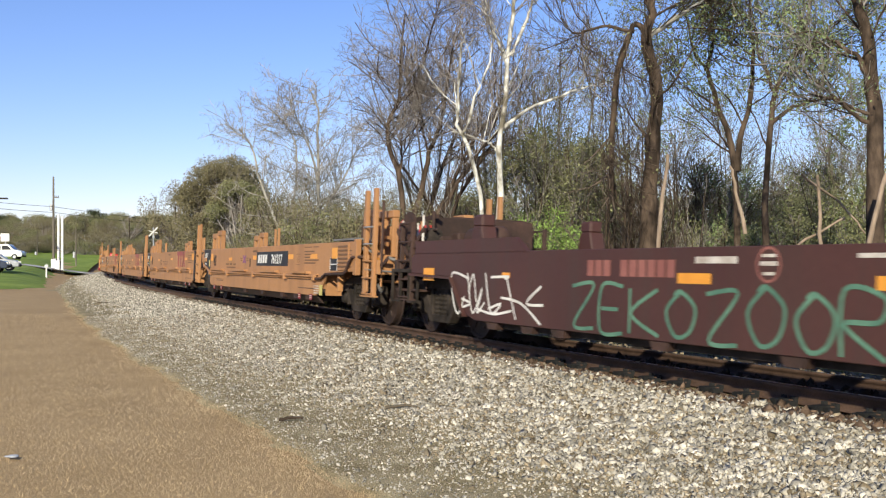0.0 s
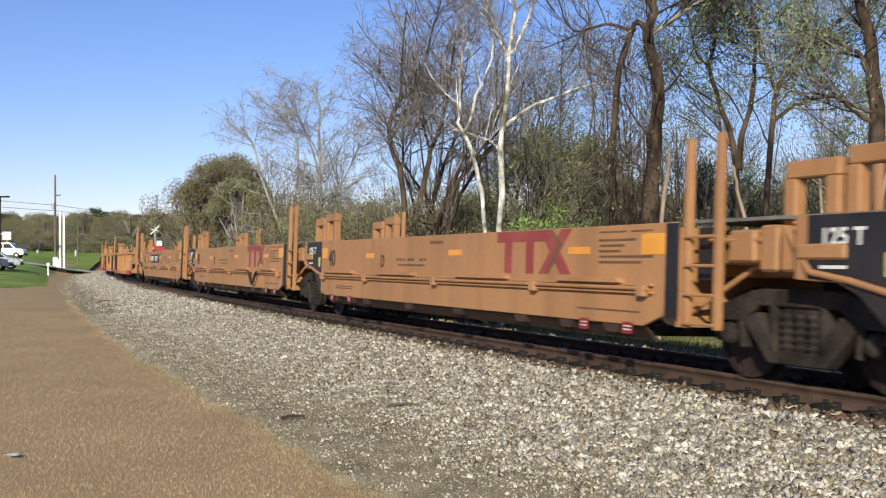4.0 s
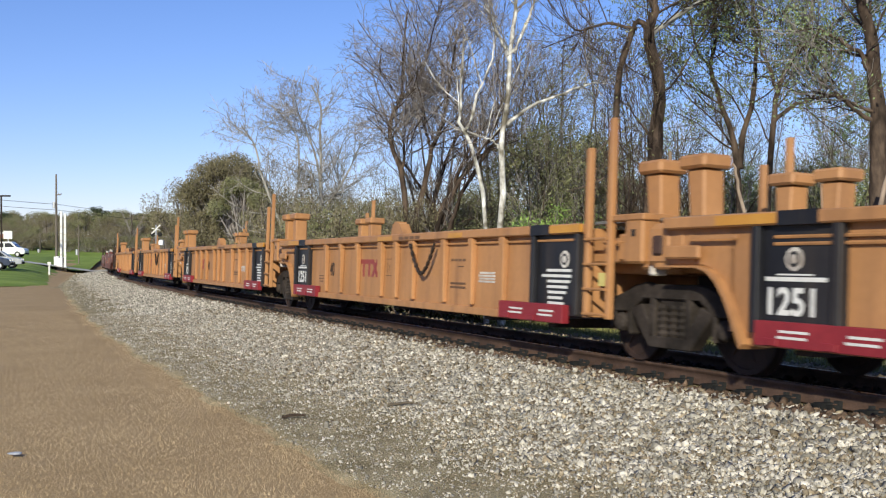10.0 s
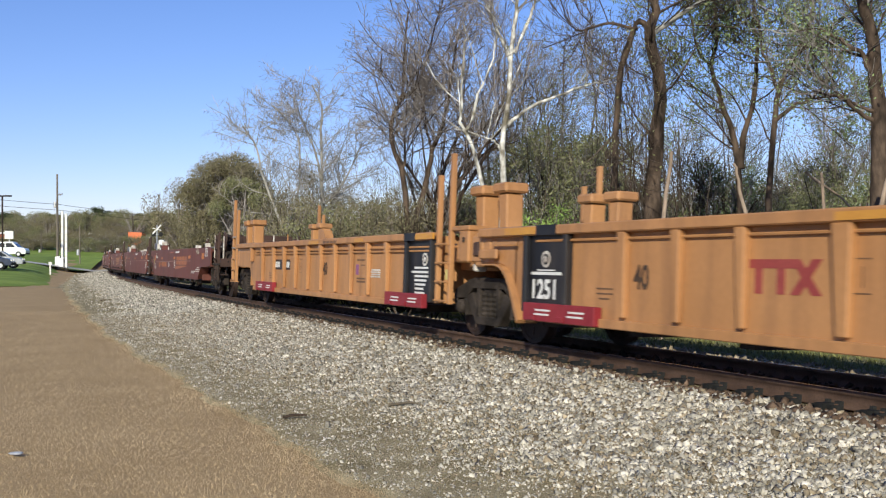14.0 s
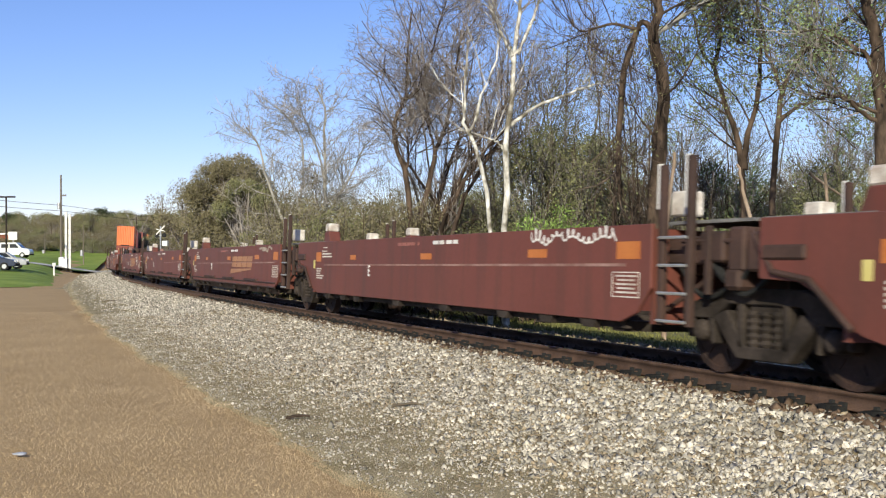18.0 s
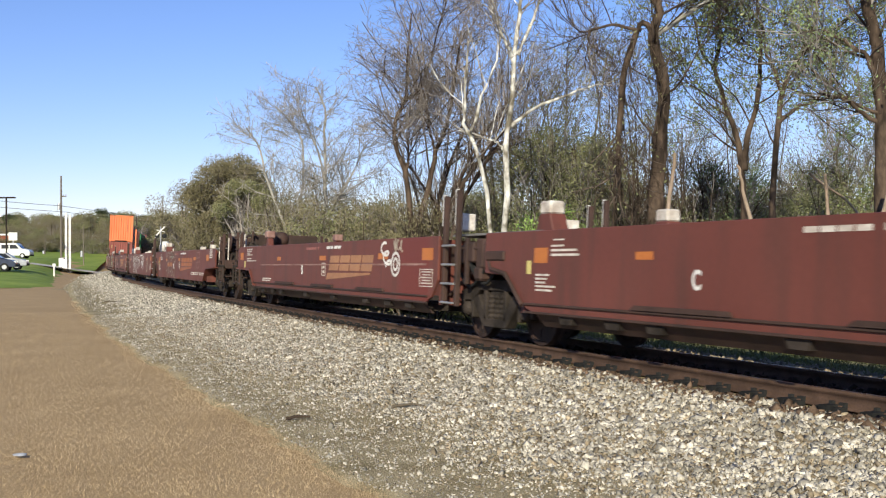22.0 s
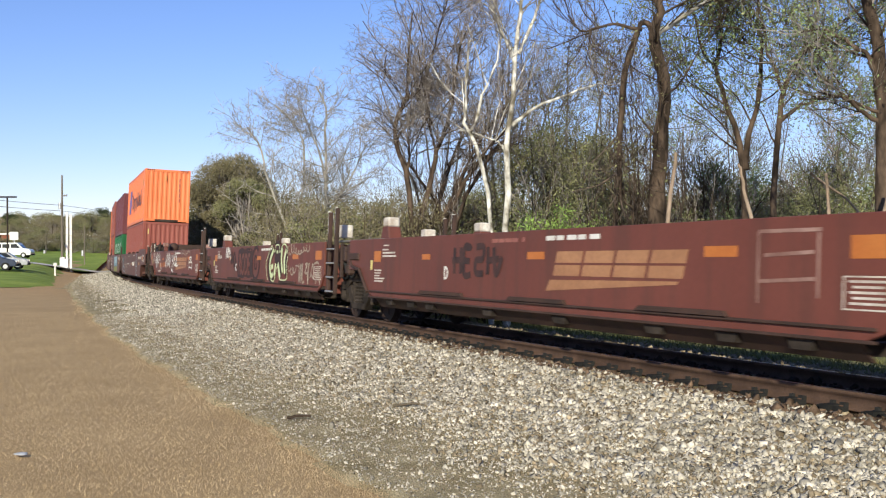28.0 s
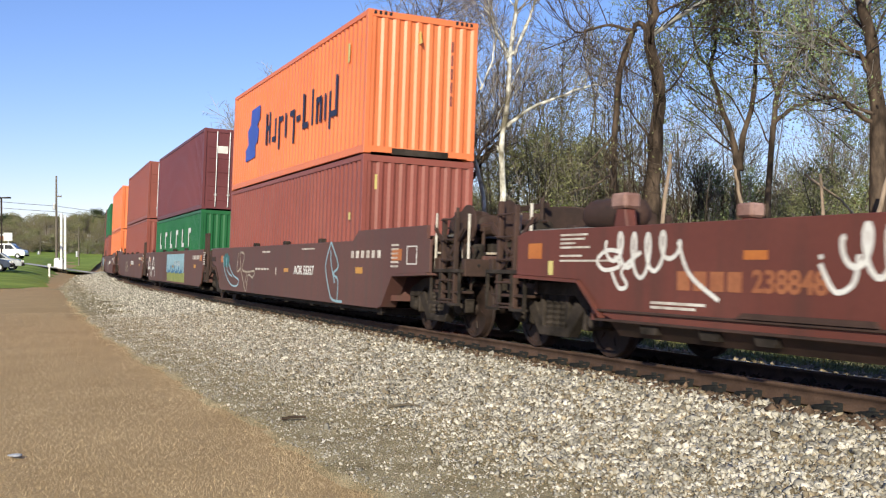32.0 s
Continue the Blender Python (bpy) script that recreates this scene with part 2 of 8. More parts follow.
    "bark_pale": mat("white_sycamore_bark", (0.17, 0.15, 0.11), (0.80, 0.78, 0.72), 4.5, 0.85, fine=9, bump=0.3, mix=0.7, stretch=(1, 1, 0.6)),
    "twig": mat("grey_twig", (0.23, 0.20, 0.18), (0.39, 0.35, 0.32), 0.6, 0.95, fine=8, bump=0),
    "twig_mid": mat("grey_brown_twig", (0.33, 0.30, 0.27), (0.50, 0.465, 0.43), 0.6, 0.95, fine=8, bump=0),
    "twig_dark": mat("brown_twig", (0.075, 0.056, 0.044), (0.15, 0.115, 0.09), 0.6, 0.95, fine=8, bump=0),
    "leaf_spring": mat("young_leaf", (0.14, 0.19, 0.078), (0.24, 0.295, 0.13), 0.7, 0.75, fine=9, bump=0, island=0.35),
    "leaf_bright": mat("bright_young_leaf", (0.175, 0.27, 0.06), (0.29, 0.40, 0.11), 0.7, 0.75, fine=9, bump=0, island=0.3),
    "leaf_olive": mat("olive_leaf", (0.165, 0.172, 0.08), (0.265, 0.26, 0.135), 0.5, 0.8, fine=9, bump=0, island=0.3),
    "leaf_dark": mat("dark_evergreen_leaf", (0.045, 0.065, 0.03), (0.08, 0.10, 0.05), 0.5, 0.8, fine=9, bump=0, island=0.45),
    "bud": mat("brown_bud", (0.165, 0.145, 0.082), (0.245, 0.215, 0.13), 0.7, 0.85, fine=9, bump=0, island=0.25),
    "pole": mat("weathered_pole_wood", (0.13, 0.11, 0.09), (0.22, 0.19, 0.16), 2, 0.9, fine=20, bump=0.4, stretch=(1, 1, 0.1)),
    "glass": mat("dark_car_glass", (0.02, 0.024, 0.03), (0.03, 0.035, 0.04), 2, 0.12, fine=20, bump=0),
    "car_white": mat("white_car_paint", (0.72, 0.72, 0.70), (0.78, 0.78, 0.77), 2, 0.25, fine=20, bump=0, mix=0.1),
    "car_blue": mat("dark_blue_car_paint", (0.03, 0.04, 0.07), (0.05, 0.06, 0.09), 2, 0.22, fine=20, bump=0, mix=0.1),
    "tyre": mat("black_rubber", (0.015, 0.015, 0.015), (0.03, 0.03, 0.03), 2, 0.85, fine=20, bump=0.1),
    "brick": mat("red_brick_wall", (0.20, 0.07, 0.045), (0.28, 0.11, 0.075), 1, 0.9, fine=20, bump=0.2),
    "galv": mat("galvanised_steel", (0.40, 0.41, 0.42), (0.52, 0.53, 0.54), 2, 0.45, 0.6, fine=20, bump=0.05),
    "plastic": mat("white_plastic_bag", (0.36, 0.36, 0.36), (0.52, 0.52, 0.53), 8, 0.4, fine=20, bump=0.3),
}


# ---- building helpers ----
def part(name, bm, material, parent, label="", bevel=0.0, smooth=False):
    """Links a bmesh as one mesh object under a thing or a part (or at top level)."""
    if bevel:
        bmesh.ops.bevel(bm, geom=bm.edges[:], offset=bevel, segments=1, affect="EDGES", clamp_overlap=True)
    me = bpy.data.meshes.new(name)
    bm.to_mesh(me)
    bm.free()
    if smooth:
        me.shade_smooth()
    me.materials.append(material)
    ob = new(name, me)
    ob.parent = parent
    if label:
        ob["label"] = label
    return ob


def empty(name, m=None):
    ob = new(name)
    ob.empty_display_size = 0.2
    if m is not None:
        ob.matrix_basis = m
    return ob


def box(bm, x0, x1, y0, y1, z0, z1):
    v = [bm.verts.new((x, y, z)) for x in (x0, x1) for y in (y0, y1) for z in (z0, z1)]
    for f in ((0, 1, 3, 2), (4, 6, 7, 5), (0, 4, 5, 1), (2, 3, 7, 6), (0, 2, 6, 4), (1, 5, 7, 3)):
        bm.faces.new([v[i] for i in f])


def boxes(*rows):
    bm = bmesh.new()
    for r in rows:
        box(bm, *r)
    return bm


def prism(bm, outline, y0, y1):
    """A plate: an outline of (x, z) points, from y0 to y1."""
    a = [bm.verts.new((x, y0, z)) for x, z in outline]
    b = [bm.verts.new((x, y1, z)) for x, z in outline]
    n = len(outline)
    bm.faces.new(a)
    bm.faces.new(b[::-1])
    for i in range(n):
        bm.faces.new((a[i], b[i], b[(i + 1) % n], a[(i + 1) % n]))
    bmesh.ops.recalc_face_normals(bm, faces=bm.faces[:])


def rod(bm, p, q, r, n=8, r2=None):
    """A round bar from p to q."""
    p, q = Vector(p), Vector(q)
    w = (q - p).normalized()
    u = w.orthogonal().normalized()
    v = w.cross(u)
    r2 = r if r2 is None else r2
    ra, rb = [], []
    for i in range(n):
        c = u * math.cos(2 * math.pi * i / n) + v * math.sin(2 * math.pi * i / n)
        ra.append(bm.verts.new(p + c * r))
        rb.append(bm.verts.new(q + c * r2))
    for i in range(n):
        bm.faces.new((ra[i], ra[(i + 1) % n], rb[(i + 1) % n], rb[i]))
    bm.faces.new(ra[::-1])
    bm.faces.new(rb)


def lathe(bm, rows, cx=0.0, cz=0.0, n=20, axis="y"):
    """A turned body about the y axis (or z): rows of (along, radius)."""
    rings = []
    for a, r in rows:
        ring = []
        for i in range(n):
            c, s_ = math.cos(2 * math.pi * i / n), math.sin(2 * math.pi * i / n)
            ring.append(bm.verts.new((cx + r * c, a, cz + r * s_) if axis == "y" else (cx + r * c, cz + r * s_, a)))
        rings.append(ring)
    for ra, rb in zip(rings, rings[1:]):
        for i in range(n):
            bm.faces.new((ra[i], ra[(i + 1) % n], rb[(i + 1) % n], rb[i]))
    bm.faces.new(rings[0][::-1])
    bm.faces.new(rings[-1])
    bmesh.ops.recalc_face_normals(bm, faces=bm.faces[:])


def mesh_arrays(name, verts, faces, material, parent=None, label="", smooth=False):
    """One mesh from arrays: verts (n, 3), faces (m, k)."""
    me = bpy.data.meshes.new(name)
    verts, faces = np.asarray(verts, np.float32), np.asarray(faces, np.int32)
    k = faces.shape[1]
    me.vertices.add(len(verts))
    me.vertices.foreach_set("co", verts.ravel())
    me.loops.add(faces.size)
    me.loops.foreach_set("vertex_index", faces.ravel())
    me.polygons.add(len(faces))
    me.polygons.foreach_set("loop_start", np.arange(len(faces), dtype=np.int32) * k)
    if smooth:
        me.polygons.foreach_set("use_smooth", np.ones(len(faces), bool))
    me.update(calc_edges=True)
    me.materials.append(material)
    ob = new(name, me)
    ob.parent = parent
    if label:
        ob["label"] = label
    return ob


# ---- the track's line: a wide curve, s metres along it, o metres off it towards the camera ----
TX, TY, TPSI, TK = -0.0067, 19.4165, 1.99572, -0.0010854
CANT = 0.0438


def line(s, o=0.0):
    p = TPSI + TK * s
    return (TX + (np.sin(p) - math.sin(TPSI)) / TK - o * np.sin(p), TY - (np.cos(p) - math.cos(TPSI)) / TK + o * np.cos(p))


def near_line(x, y):
    """s and o of a place."""
    cx, cy = TX - math.sin(TPSI) / TK, TY + math.cos(TPSI) / TK
    R = 1 / TK
    p = np.arctan2((x - cx) * np.sign(R), -(y - cy) * np.sign(R))
    return (p - TPSI) / TK, -(np.hypot(x - cx, y - cy) - abs(R)) * np.sign(R)


def sheet(name, ss, oo, zf, material, label, kind="structure", category=""):
    """A ground strip along the track; zf(s, o) gives its height."""
    S_, O_ = np.meshgrid(ss, oo, indexing="ij")
    X, Y = line(S_, O_)
    Z = zf(S_, O_)
    n, k = S_.shape
    i = np.arange(n * k).reshape(n, k)
    f = np.stack([i[:-1, :-1], i[:-1, 1:], i[1:, 1:], i[1:, :-1]], -1).reshape(-1, 4)
    ob = mesh_arrays(name, np.stack([X, Y, Z], -1).reshape(-1, 3), f, material, smooth=True)
    return tagged(ob, label, category or name, kind=kind)


def wob(x, y, k=1.0):
    return np.sin(x * 1.3 * k + 2 * np.sin(y * 0.7 * k)) * 0.5 + np.sin(y * 2.1 * k + 1.7 * np.sin(x * 1.1 * k)) * 0.3 + np.sin((x + y) * 3.7 * k) * 0.2


# ---- ground ----
GROUND = -0.38


def bed_z(s, o):
    """Height of the ballast bed across the track, falling off on both sides."""
    a = np.abs(o)
    z = np.where(a < 1.55, -0.19, np.where(a < 3.4, -0.19 - (a - 1.55) / 1.85 * 0.15, -0.34 - (a - 3.4) * 0.013))
    z = np.where(o < 0, np.where(a < 1.4, -0.23, -0.23 - (a - 1.4) * 0.11), z)
    edge = 5.56 - 0.022 * np.clip(s - 3, 0, 70) + 0.12 * wob(s, o * 0.2, 0.9) + 0.07 * wob(s, o, 3.1)
    return np.where(o > edge, np.minimum(z, GROUND - 0.06), z) + 0.012 * wob(s * 2, o * 2, 1.7)


def rise(x, y):
    """How far the land beyond the lawn lies above the flat: a slow slope, then a low hill."""
    s, o = near_line(x, y)
    w = np.clip((o - 4.8) / 4, 0, 1)
    d = np.hypot(x, y)
    r = 0.0185 * np.clip(d - 62, 0, 110) + 0.045 * np.clip(d - 172, 0, 160)
    far = np.clip((d - 120) / 60, 0, 1)
    return r * np.maximum(w, far * np.clip((o + 40) / 30, 0, 1))


gx = np.concatenate([-np.geomspace(1500, 25, 46), np.linspace(-22, 22, 45), np.geomspace(25, 1500, 46)])
GX, GY = np.meshgrid(gx, gx + 15, indexing="ij")
GS, GO = near_line(GX, GY)
GZ = GROUND + 0.0008 * wob(GX, GY, 0.8) - 0.35 * np.exp(-((GO - 0.5) / 3.2) ** 2) - np.where(GO < -2, 0.1, 0) + rise(GX, GY)
gi = np.arange(GX.size).reshape(GX.shape)
gf = np.stack([gi[:-1, :-1], gi[1:, :-1], gi[1:, 1:], gi[:-1, 1:]], -1).reshape(-1, 4)
ground = mesh_arrays("ground", np.stack([GX, GY, GZ], -1).reshape(-1, 3), gf, M["lawn"], smooth=True)
tagged(ground, "flat ground of short dormant straw-brown grass", "lawn", kind="structure")
sheet("ballast_bed", np.arange(-32, 330, 0.25), np.concatenate([np.linspace(-4.2, 1.5, 24), np.linspace(1.7, 6.1, 45)]), bed_z, M["grit"],
      "grey gravel and grit bed under the railway track", category="gravel")
sheet("verge", np.concatenate([np.arange(-80, 60, 1.0), np.geomspace(61, 900, 60)]),
      -np.concatenate([np.linspace(3.3, 14, 24), np.geomspace(15, 300, 30)]),
      lambda s, o: -0.36 - 0.22 * np.clip((o + 4.2) / 0.9, 0, 1) + 0.03 * wob(s, o, 0.6) + 0.012 * np.clip(-o - 4, 0, 40), M["verge"],
      "weedy green and brown ground beneath the trees", category="ground")
sheet("green_lawn", np.linspace(47, 101.5, 40), np.linspace(5.4, 60, 60),
      lambda s, o: GROUND + 0.2 + rise(*line(s, o)) + 0.02 * wob(s, o, 0.4) - 0.2 * np.clip((51.5 + 1.2 * wob(o, s, 0.5) - s) / 4, 0, 1) - 0.26 * np.clip((6.9 + 0.5 * wob(s * 0.3, o, 1.0) - o) / 1.2, 0, 1), M["green"], "bright green mown spring grass beyond the brown lawn", category="lawn")
sheet("green_bank", np.linspace(106.5, 190, 30), np.concatenate([np.linspace(2.8, 20, 12), np.linspace(22, 110, 16)]), lambda s, o: GROUND + 0.22 + rise(*line(s, o)) + 0.05 * wob(s, o, 0.3), M["green"],
      "green grass bank beyond the road", category="lawn")
sheet("road", np.linspace(101.4, 106.6, 4), np.concatenate([np.linspace(-60, -2.5, 12), np.linspace(2.5, 200, 30)]), lambda s, o: GROUND + 0.25 + rise(*line(s, o)), M["concrete"],
      "pale grey asphalt road that crosses the railway", category="road")
sheet("parking_lot", np.linspace(52, 94, 10), np.linspace(14.5, 70, 20), lambda s, o: GROUND + 0.27 + rise(*line(s, o)), M["asphalt"],
      "dark asphalt car park beside the green lawn", category="car park")
# pale kerb between car park and lawn
kb = bmesh.new()
for a in np.arange(53, 94, 3.0):
    (x0, y0), (x1, y1) = line(a, 14.4), line(a + 2.98, 14.4)
    (x2, y2), (x3, y3) = line(a + 2.98, 14.22), line(a, 14.22)
    lo = [kb.verts.new((x, y, GROUND - 0.05 + rise(x, y))) for x, y in ((x0, y0), (x1, y1), (x2, y2), (x3, y3))]
    hi = [kb.verts.new((x, y, GROUND + 0.38 + rise(x, y))) for x, y in ((x0, y0), (x1, y1), (x2, y2), (x3, y3))]
    kb.faces.new(hi)
    for i in range(4):
        kb.faces.new((lo[i], lo[(i + 1) % 4], hi[(i + 1) % 4], hi[i]))
bmesh.ops.recalc_face_normals(kb, faces=kb.faces[:])
tagged(part("kerb", kb, M["concrete"], None), "pale concrete kerb round the car park", "kerb", kind="structure")

# ---- railway track ----
track = tagged(empty("railway_track"), "curved railway track with rusty rails on wooden sleepers", "railway track")
RAIL_PROFILE = ((-0.07, -0.17), (0.07, -0.17), (0.068, -0.156), (0.012, -0.135), (0.0095, -0.05), (0.034, -0.036), (0.036, -0.008),
                (0.028, 0.0), (-0.028, 0.0), (-0.036, -0.008), (-0.034, -0.036), (-0.0095, -0.05), (-0.012, -0.135), (-0.068, -0.156))


def rail_z(o):
    return 0.0 if o > 0 else -0.066


def rail(o):
    ss = np.concatenate([np.arange(-36, 60, 1.0), np.arange(60, 331, 4.0)])
    n, rings = len(RAIL_PROFILE), []
    for a, z in RAIL_PROFILE:
        X, Y = line(ss, o + a)
        rings.append(np.stack([X, Y, 0 * X + z + rail_z(o)], -1))
    V = np.stack(rings, 1).reshape(-1, 3)
    i = np.arange(len(ss) * n).reshape(len(ss), n)
    j = np.roll(i, -1, 1)
    return mesh_arrays("rail", V, np.stack([i[:-1], j[:-1], j[1:], i[1:]], -1).reshape(-1, 4), M["rail"], track, "rust-brown steel rail")


for o in (0.7525, -0.7525):
    rail(o)
    ss = np.concatenate([np.arange(-36, 60, 1.0), np.arange(60, 331, 4.0)])
    a, b = np.stack([*line(ss, o - 0.02), 0 * ss + rail_z(o) + 0.0015], -1), np.stack([*line(ss, o + 0.02), 0 * ss + rail_z(o) + 0.0015], -1)
    i = np.arange(len(ss) - 1)
    mesh_arrays("running_surface", np.concatenate([a, b]), np.stack([i, i + 1, i + 1 + len(ss), i + len(ss)], -1), M["steel"], track, "polished top of the rail")

tie_mesh, plate_mesh, spike_mesh = None, None, None
TIE = 0.5325
for n in range(-38, 262):
    s = -10.5110 + n * TIE
    x, y = line(s)
    ang = TPSI + TK * s + (0.012 * math.sin(n * 7.3))
    m = Matrix.Translation((x, y, -0.033)) @ Matrix.Rotation(ang, 4, "Z") @ Matrix.Rotation(CANT, 4, "X")
    if tie_mesh is None:
        bm = boxes((-0.115, 0.115, -1.3, 1.3, -0.36, -0.187))
        t0 = part("tie", bm, M["tie"], track, "dark creosoted wooden sleeper", bevel=0.012)
        bm = boxes((-0.095, 0.095, -0.19, 0.19, -0.187, -0.17))
        for dx in (-0.06, 0.06):
            for dy in (-0.085, 0.085):
                box(bm, dx - 0.012, dx + 0.012, dy - 0.012, dy + 0.012, -0.17, -0.135)
                box(bm, dx - 0.016, dx + 0.016, dy - 0.024, dy + 0.024, -0.147, -0.130)
        p0 = part("tie_plate", bm, M["rail"], track, "rusty tie plate with spikes and anchors")
        # anchor and plate blocks, coloured black for the plate's shade beside the rail
        bm = boxes((-0.13, 0.13, 0.070, 0.2, -0.186, -0.142), (-0.05, 0.05, 0.070, 0.25, -0.186, -0.125), (-0.1, -0.03, 0.036, 0.08, -0.15, -0.105), (0.05, 0.09, 0.036, 0.08, -0.15, -0.1))
        a0 = part("rail_anchor", bm, M["tyre"], track, "rail anchors and plate at a sleeper, blackened to paint the plate's shade")
        anchor_mesh = a0.data
        a0.matrix_basis = m @ Matrix.Translation((0, 0.7525, 0))
        tie_mesh, plate_mesh = t0.data, p0.data
        t0.matrix_basis = m
        p0.matrix_basis = m @ Matrix.Translation((0, 0.7525, 0))
        continue
    for nm, me, o in (("tie", tie_mesh, 0), ("tie_plate", plate_mesh, 0.7525)) + ((("tie_plate", plate_mesh, -0.7525), ("rail_anchor", anchor_mesh, 0.7525)) if n < 60 else ()):
        ob = new(nm, me)
        ob.parent = track
        ob.matrix_basis = m @ Matrix.Translation((0, o, 0))

# ---- stones and dry grass ----
rng = np.random.default_rng(5)
CHIP = np.array([(x, y, z) for x in (-1, 1) for y in (-1, 1) for z in (-1, 1)], float)
CHIPF = np.array([(0, 1, 3), (0, 3, 2), (4, 6, 7), (4, 7, 5), (0, 4, 5), (0, 5, 1), (2, 3, 7), (2, 7, 6), (0, 2, 6), (0, 6, 4), (1, 5, 7), (1, 7, 3)])


def stones(name, s, o, size, material, label, lift=0.25):
    """Loose broken stones, each its own angular lump, resting in the bed."""
    n = len(s)
    X, Y = line(s, o)
    Z = bed_z(s, o)
    V = CHIP[None] + rng.uniform(-0.42, 0.42, (n, 8, 3))
    V = V * (size[:, None, None] * rng.uniform(0.5, 1.35, (n, 1, 3)) * np.array([1.1, 0.8, 0.55]))
    q = rng.normal(size=(n, 3, 3)) + 1.1 * np.eye(3)[rng.integers(0, 3, n)][:, None] * np.array([0, 0, 1.0])[None, :, None]
    q, _ = np.linalg.qr(q)
    V = np.einsum("nij,nkj->nki", q, V)
    V += np.stack([X, Y, Z + size * lift], -1)[:, None]
    F = CHIPF[None] + (np.arange(n) * 8)[:, None, None]
    return tagged(mesh_arrays(name, V.reshape(-1, 3), F.reshape(-1, 3), material), label, "gravel", kind="stuff")


def scatter(n, s0, s1, o0, o1, power=1.0):
    return s0 + (s1 - s0) * rng.random(n) ** power, rng.uniform(o0, o1, n)


def stone_field(n, s0, s1, o0, o1, lo, hi, name, mat_, label, power=1.0, thin=True):
    s, o = scatter(n, s0, s1, o0, o1, power)
    if thin:
        keep = rng.random(n) < np.clip(1.25 - (o - 2.75 + 0.028 * np.clip(s, 0, 40)) / 1.7 + 0.35 * wob(s, o, 1.2), 0.07, 1)
        s, o = s[keep], o[keep]
    return stones(name, s, o, rng.uniform(lo, hi, len(s)) * np.clip(1.0 - 0.13 * (o - 1.6), 0.55, 1.0) * np.exp(rng.normal(0, 0.2, len(s))), mat_, label)


stone_field(95000, -15, 12, 1.12, 5.5, 0.011, 0.028, "ballast_stones", M["stone"], "pale grey broken ballast stones", 1.2)
stone_field(32000, -15, 12, 1.12, 5.2, 0.011, 0.028, "ballast_stones", M["stone_warm"], "rust-stained brown ballast stones", 1.2)
stone_field(46000, 12, 60, 1.12, 5.0, 0.016, 0.036, "ballast_stones", M["stone"], "pale grey broken ballast stones", 1.6)
stone_field(6000, 60, 130, 0.95, 4.6, 0.04, 0.07, "ballast_stones", M["stone"], "pale grey broken ballast stones", 1.2)
stone_field(34000, -15, 14, 2.8, 5.6, 0.005, 0.015, "fine_gravel", M["stone"], "fine grey gravel chips on bare dirt", 1.2, False)
stone_field(40000, -15, 14, 2.8, 5.6, 0.005, 0.013, "fine_gravel", M["stone_warm"], "fine brown gravel chips on bare dirt", 1.2, False)
stone_field(9000, -15, 40, 1.0, 1.4, 0.016, 0.034, "ballast_stones", M["stone_rust"], "rust-dark ballast stones beside the rail", 1.3, False)
stone_field(26000, -15, 45, -4.2, -1.2, 0.022, 0.042, "ballast_stones", M["stone_warm"], "dull ballast stones beyond the track", 1.3, False)
# between the rails the train's shade is put into the stones' colour
stone_field(6000, -15, 40, -1.2, 0.62, 0.022, 0.042, "ballast_stones", M["stone_oily_shade"], "oily ballast stones between the rails, darkened for the train's shade", 1.3, False)


def blades(name, x, y, z, h, w, material, label, lean=0.6, category="grass"):
    """Upright blades, each one thin triangle pair bent over."""
    n = len(x)
    a = rng.uniform(0, 6.283, n)
    b = rng.uniform(0, 6.283, n)
    base = np.stack([x, y, z], -1)
    side = np.stack([np.cos(a), np.sin(a), 0 * a], -1) * w[:, None]
    tip = base + np.stack([np.cos(b) * h * lean * rng.random(n), np.sin(b) * h * lean * rng.random(n), h], -1)
    V = np.stack([base - side, base + side, tip], 1).reshape(-1, 3)
    return tagged(mesh_arrays(name, V, np.arange(3 * n).reshape(-1, 3), material), label, category, kind="stuff")


n = 260000
r, t = 4.5 + 30 * rng.random(n) ** 1.7, rng.uniform(-0.48, 0.18, n)
x, y = r * np.sin(t), r * np.cos(t)
s, o = near_line(x, y)
keep = o > 5.34 - 0.022 * np.clip(s - 3, 0, 70) + 0.2 * wob(x, y, 1.5) + 0.25 * rng.random(n)
x, y = x[keep], y[keep]
blades("dry_grass", x, y, 0 * x + GROUND, rng.uniform(0.008, 0.026, len(x)), rng.uniform(0.0011, 0.0026, len(x)), M["blade"], "short dry straw-coloured grass blades", 1.6)
# taller pale straw along the lawn's edge
n = 15000
s = -14 + 40 * rng.random(n) ** 1.6
o = 5.56 - 0.022 * np.clip(s - 3, 0, 70) + 0.12 * wob(s, 5.5 * 0.2 + 0 * s, 0.9) + rng.normal(0.06, 0.11, n)
x, y = line(s, o)
blades("straw_fringe", x, y, 0 * x + GROUND, rng.uniform(0.01, 0.03, n), rng.uniform(0.001, 0.0022, n), M["blade"], "pale straw fringe between lawn and gravel", 1.4)
n = 32000
s, o = scatter(n, -16, 60, -9, -2.1, 1.3)
x, y = line(s, o)
s2, o2 = scatter(26000, -16, 30, -4.4, -1.75, 1.2)
s, o = np.concatenate([s, s2]), np.concatenate([o, o2])
n = len(s)
x, y = line(s, o)
blades("weeds", x, y, 0 * x - 0.36, rng.uniform(0.03, 0.10, n), rng.uniform(0.005, 0.012, n), M["weed"], "low green weeds and grass beside the track", 1.0)


# ---- rolling stock ----
SIDE = 1.43          # half width over the side plates
RZ = -0.033          # rail top in a car's own space


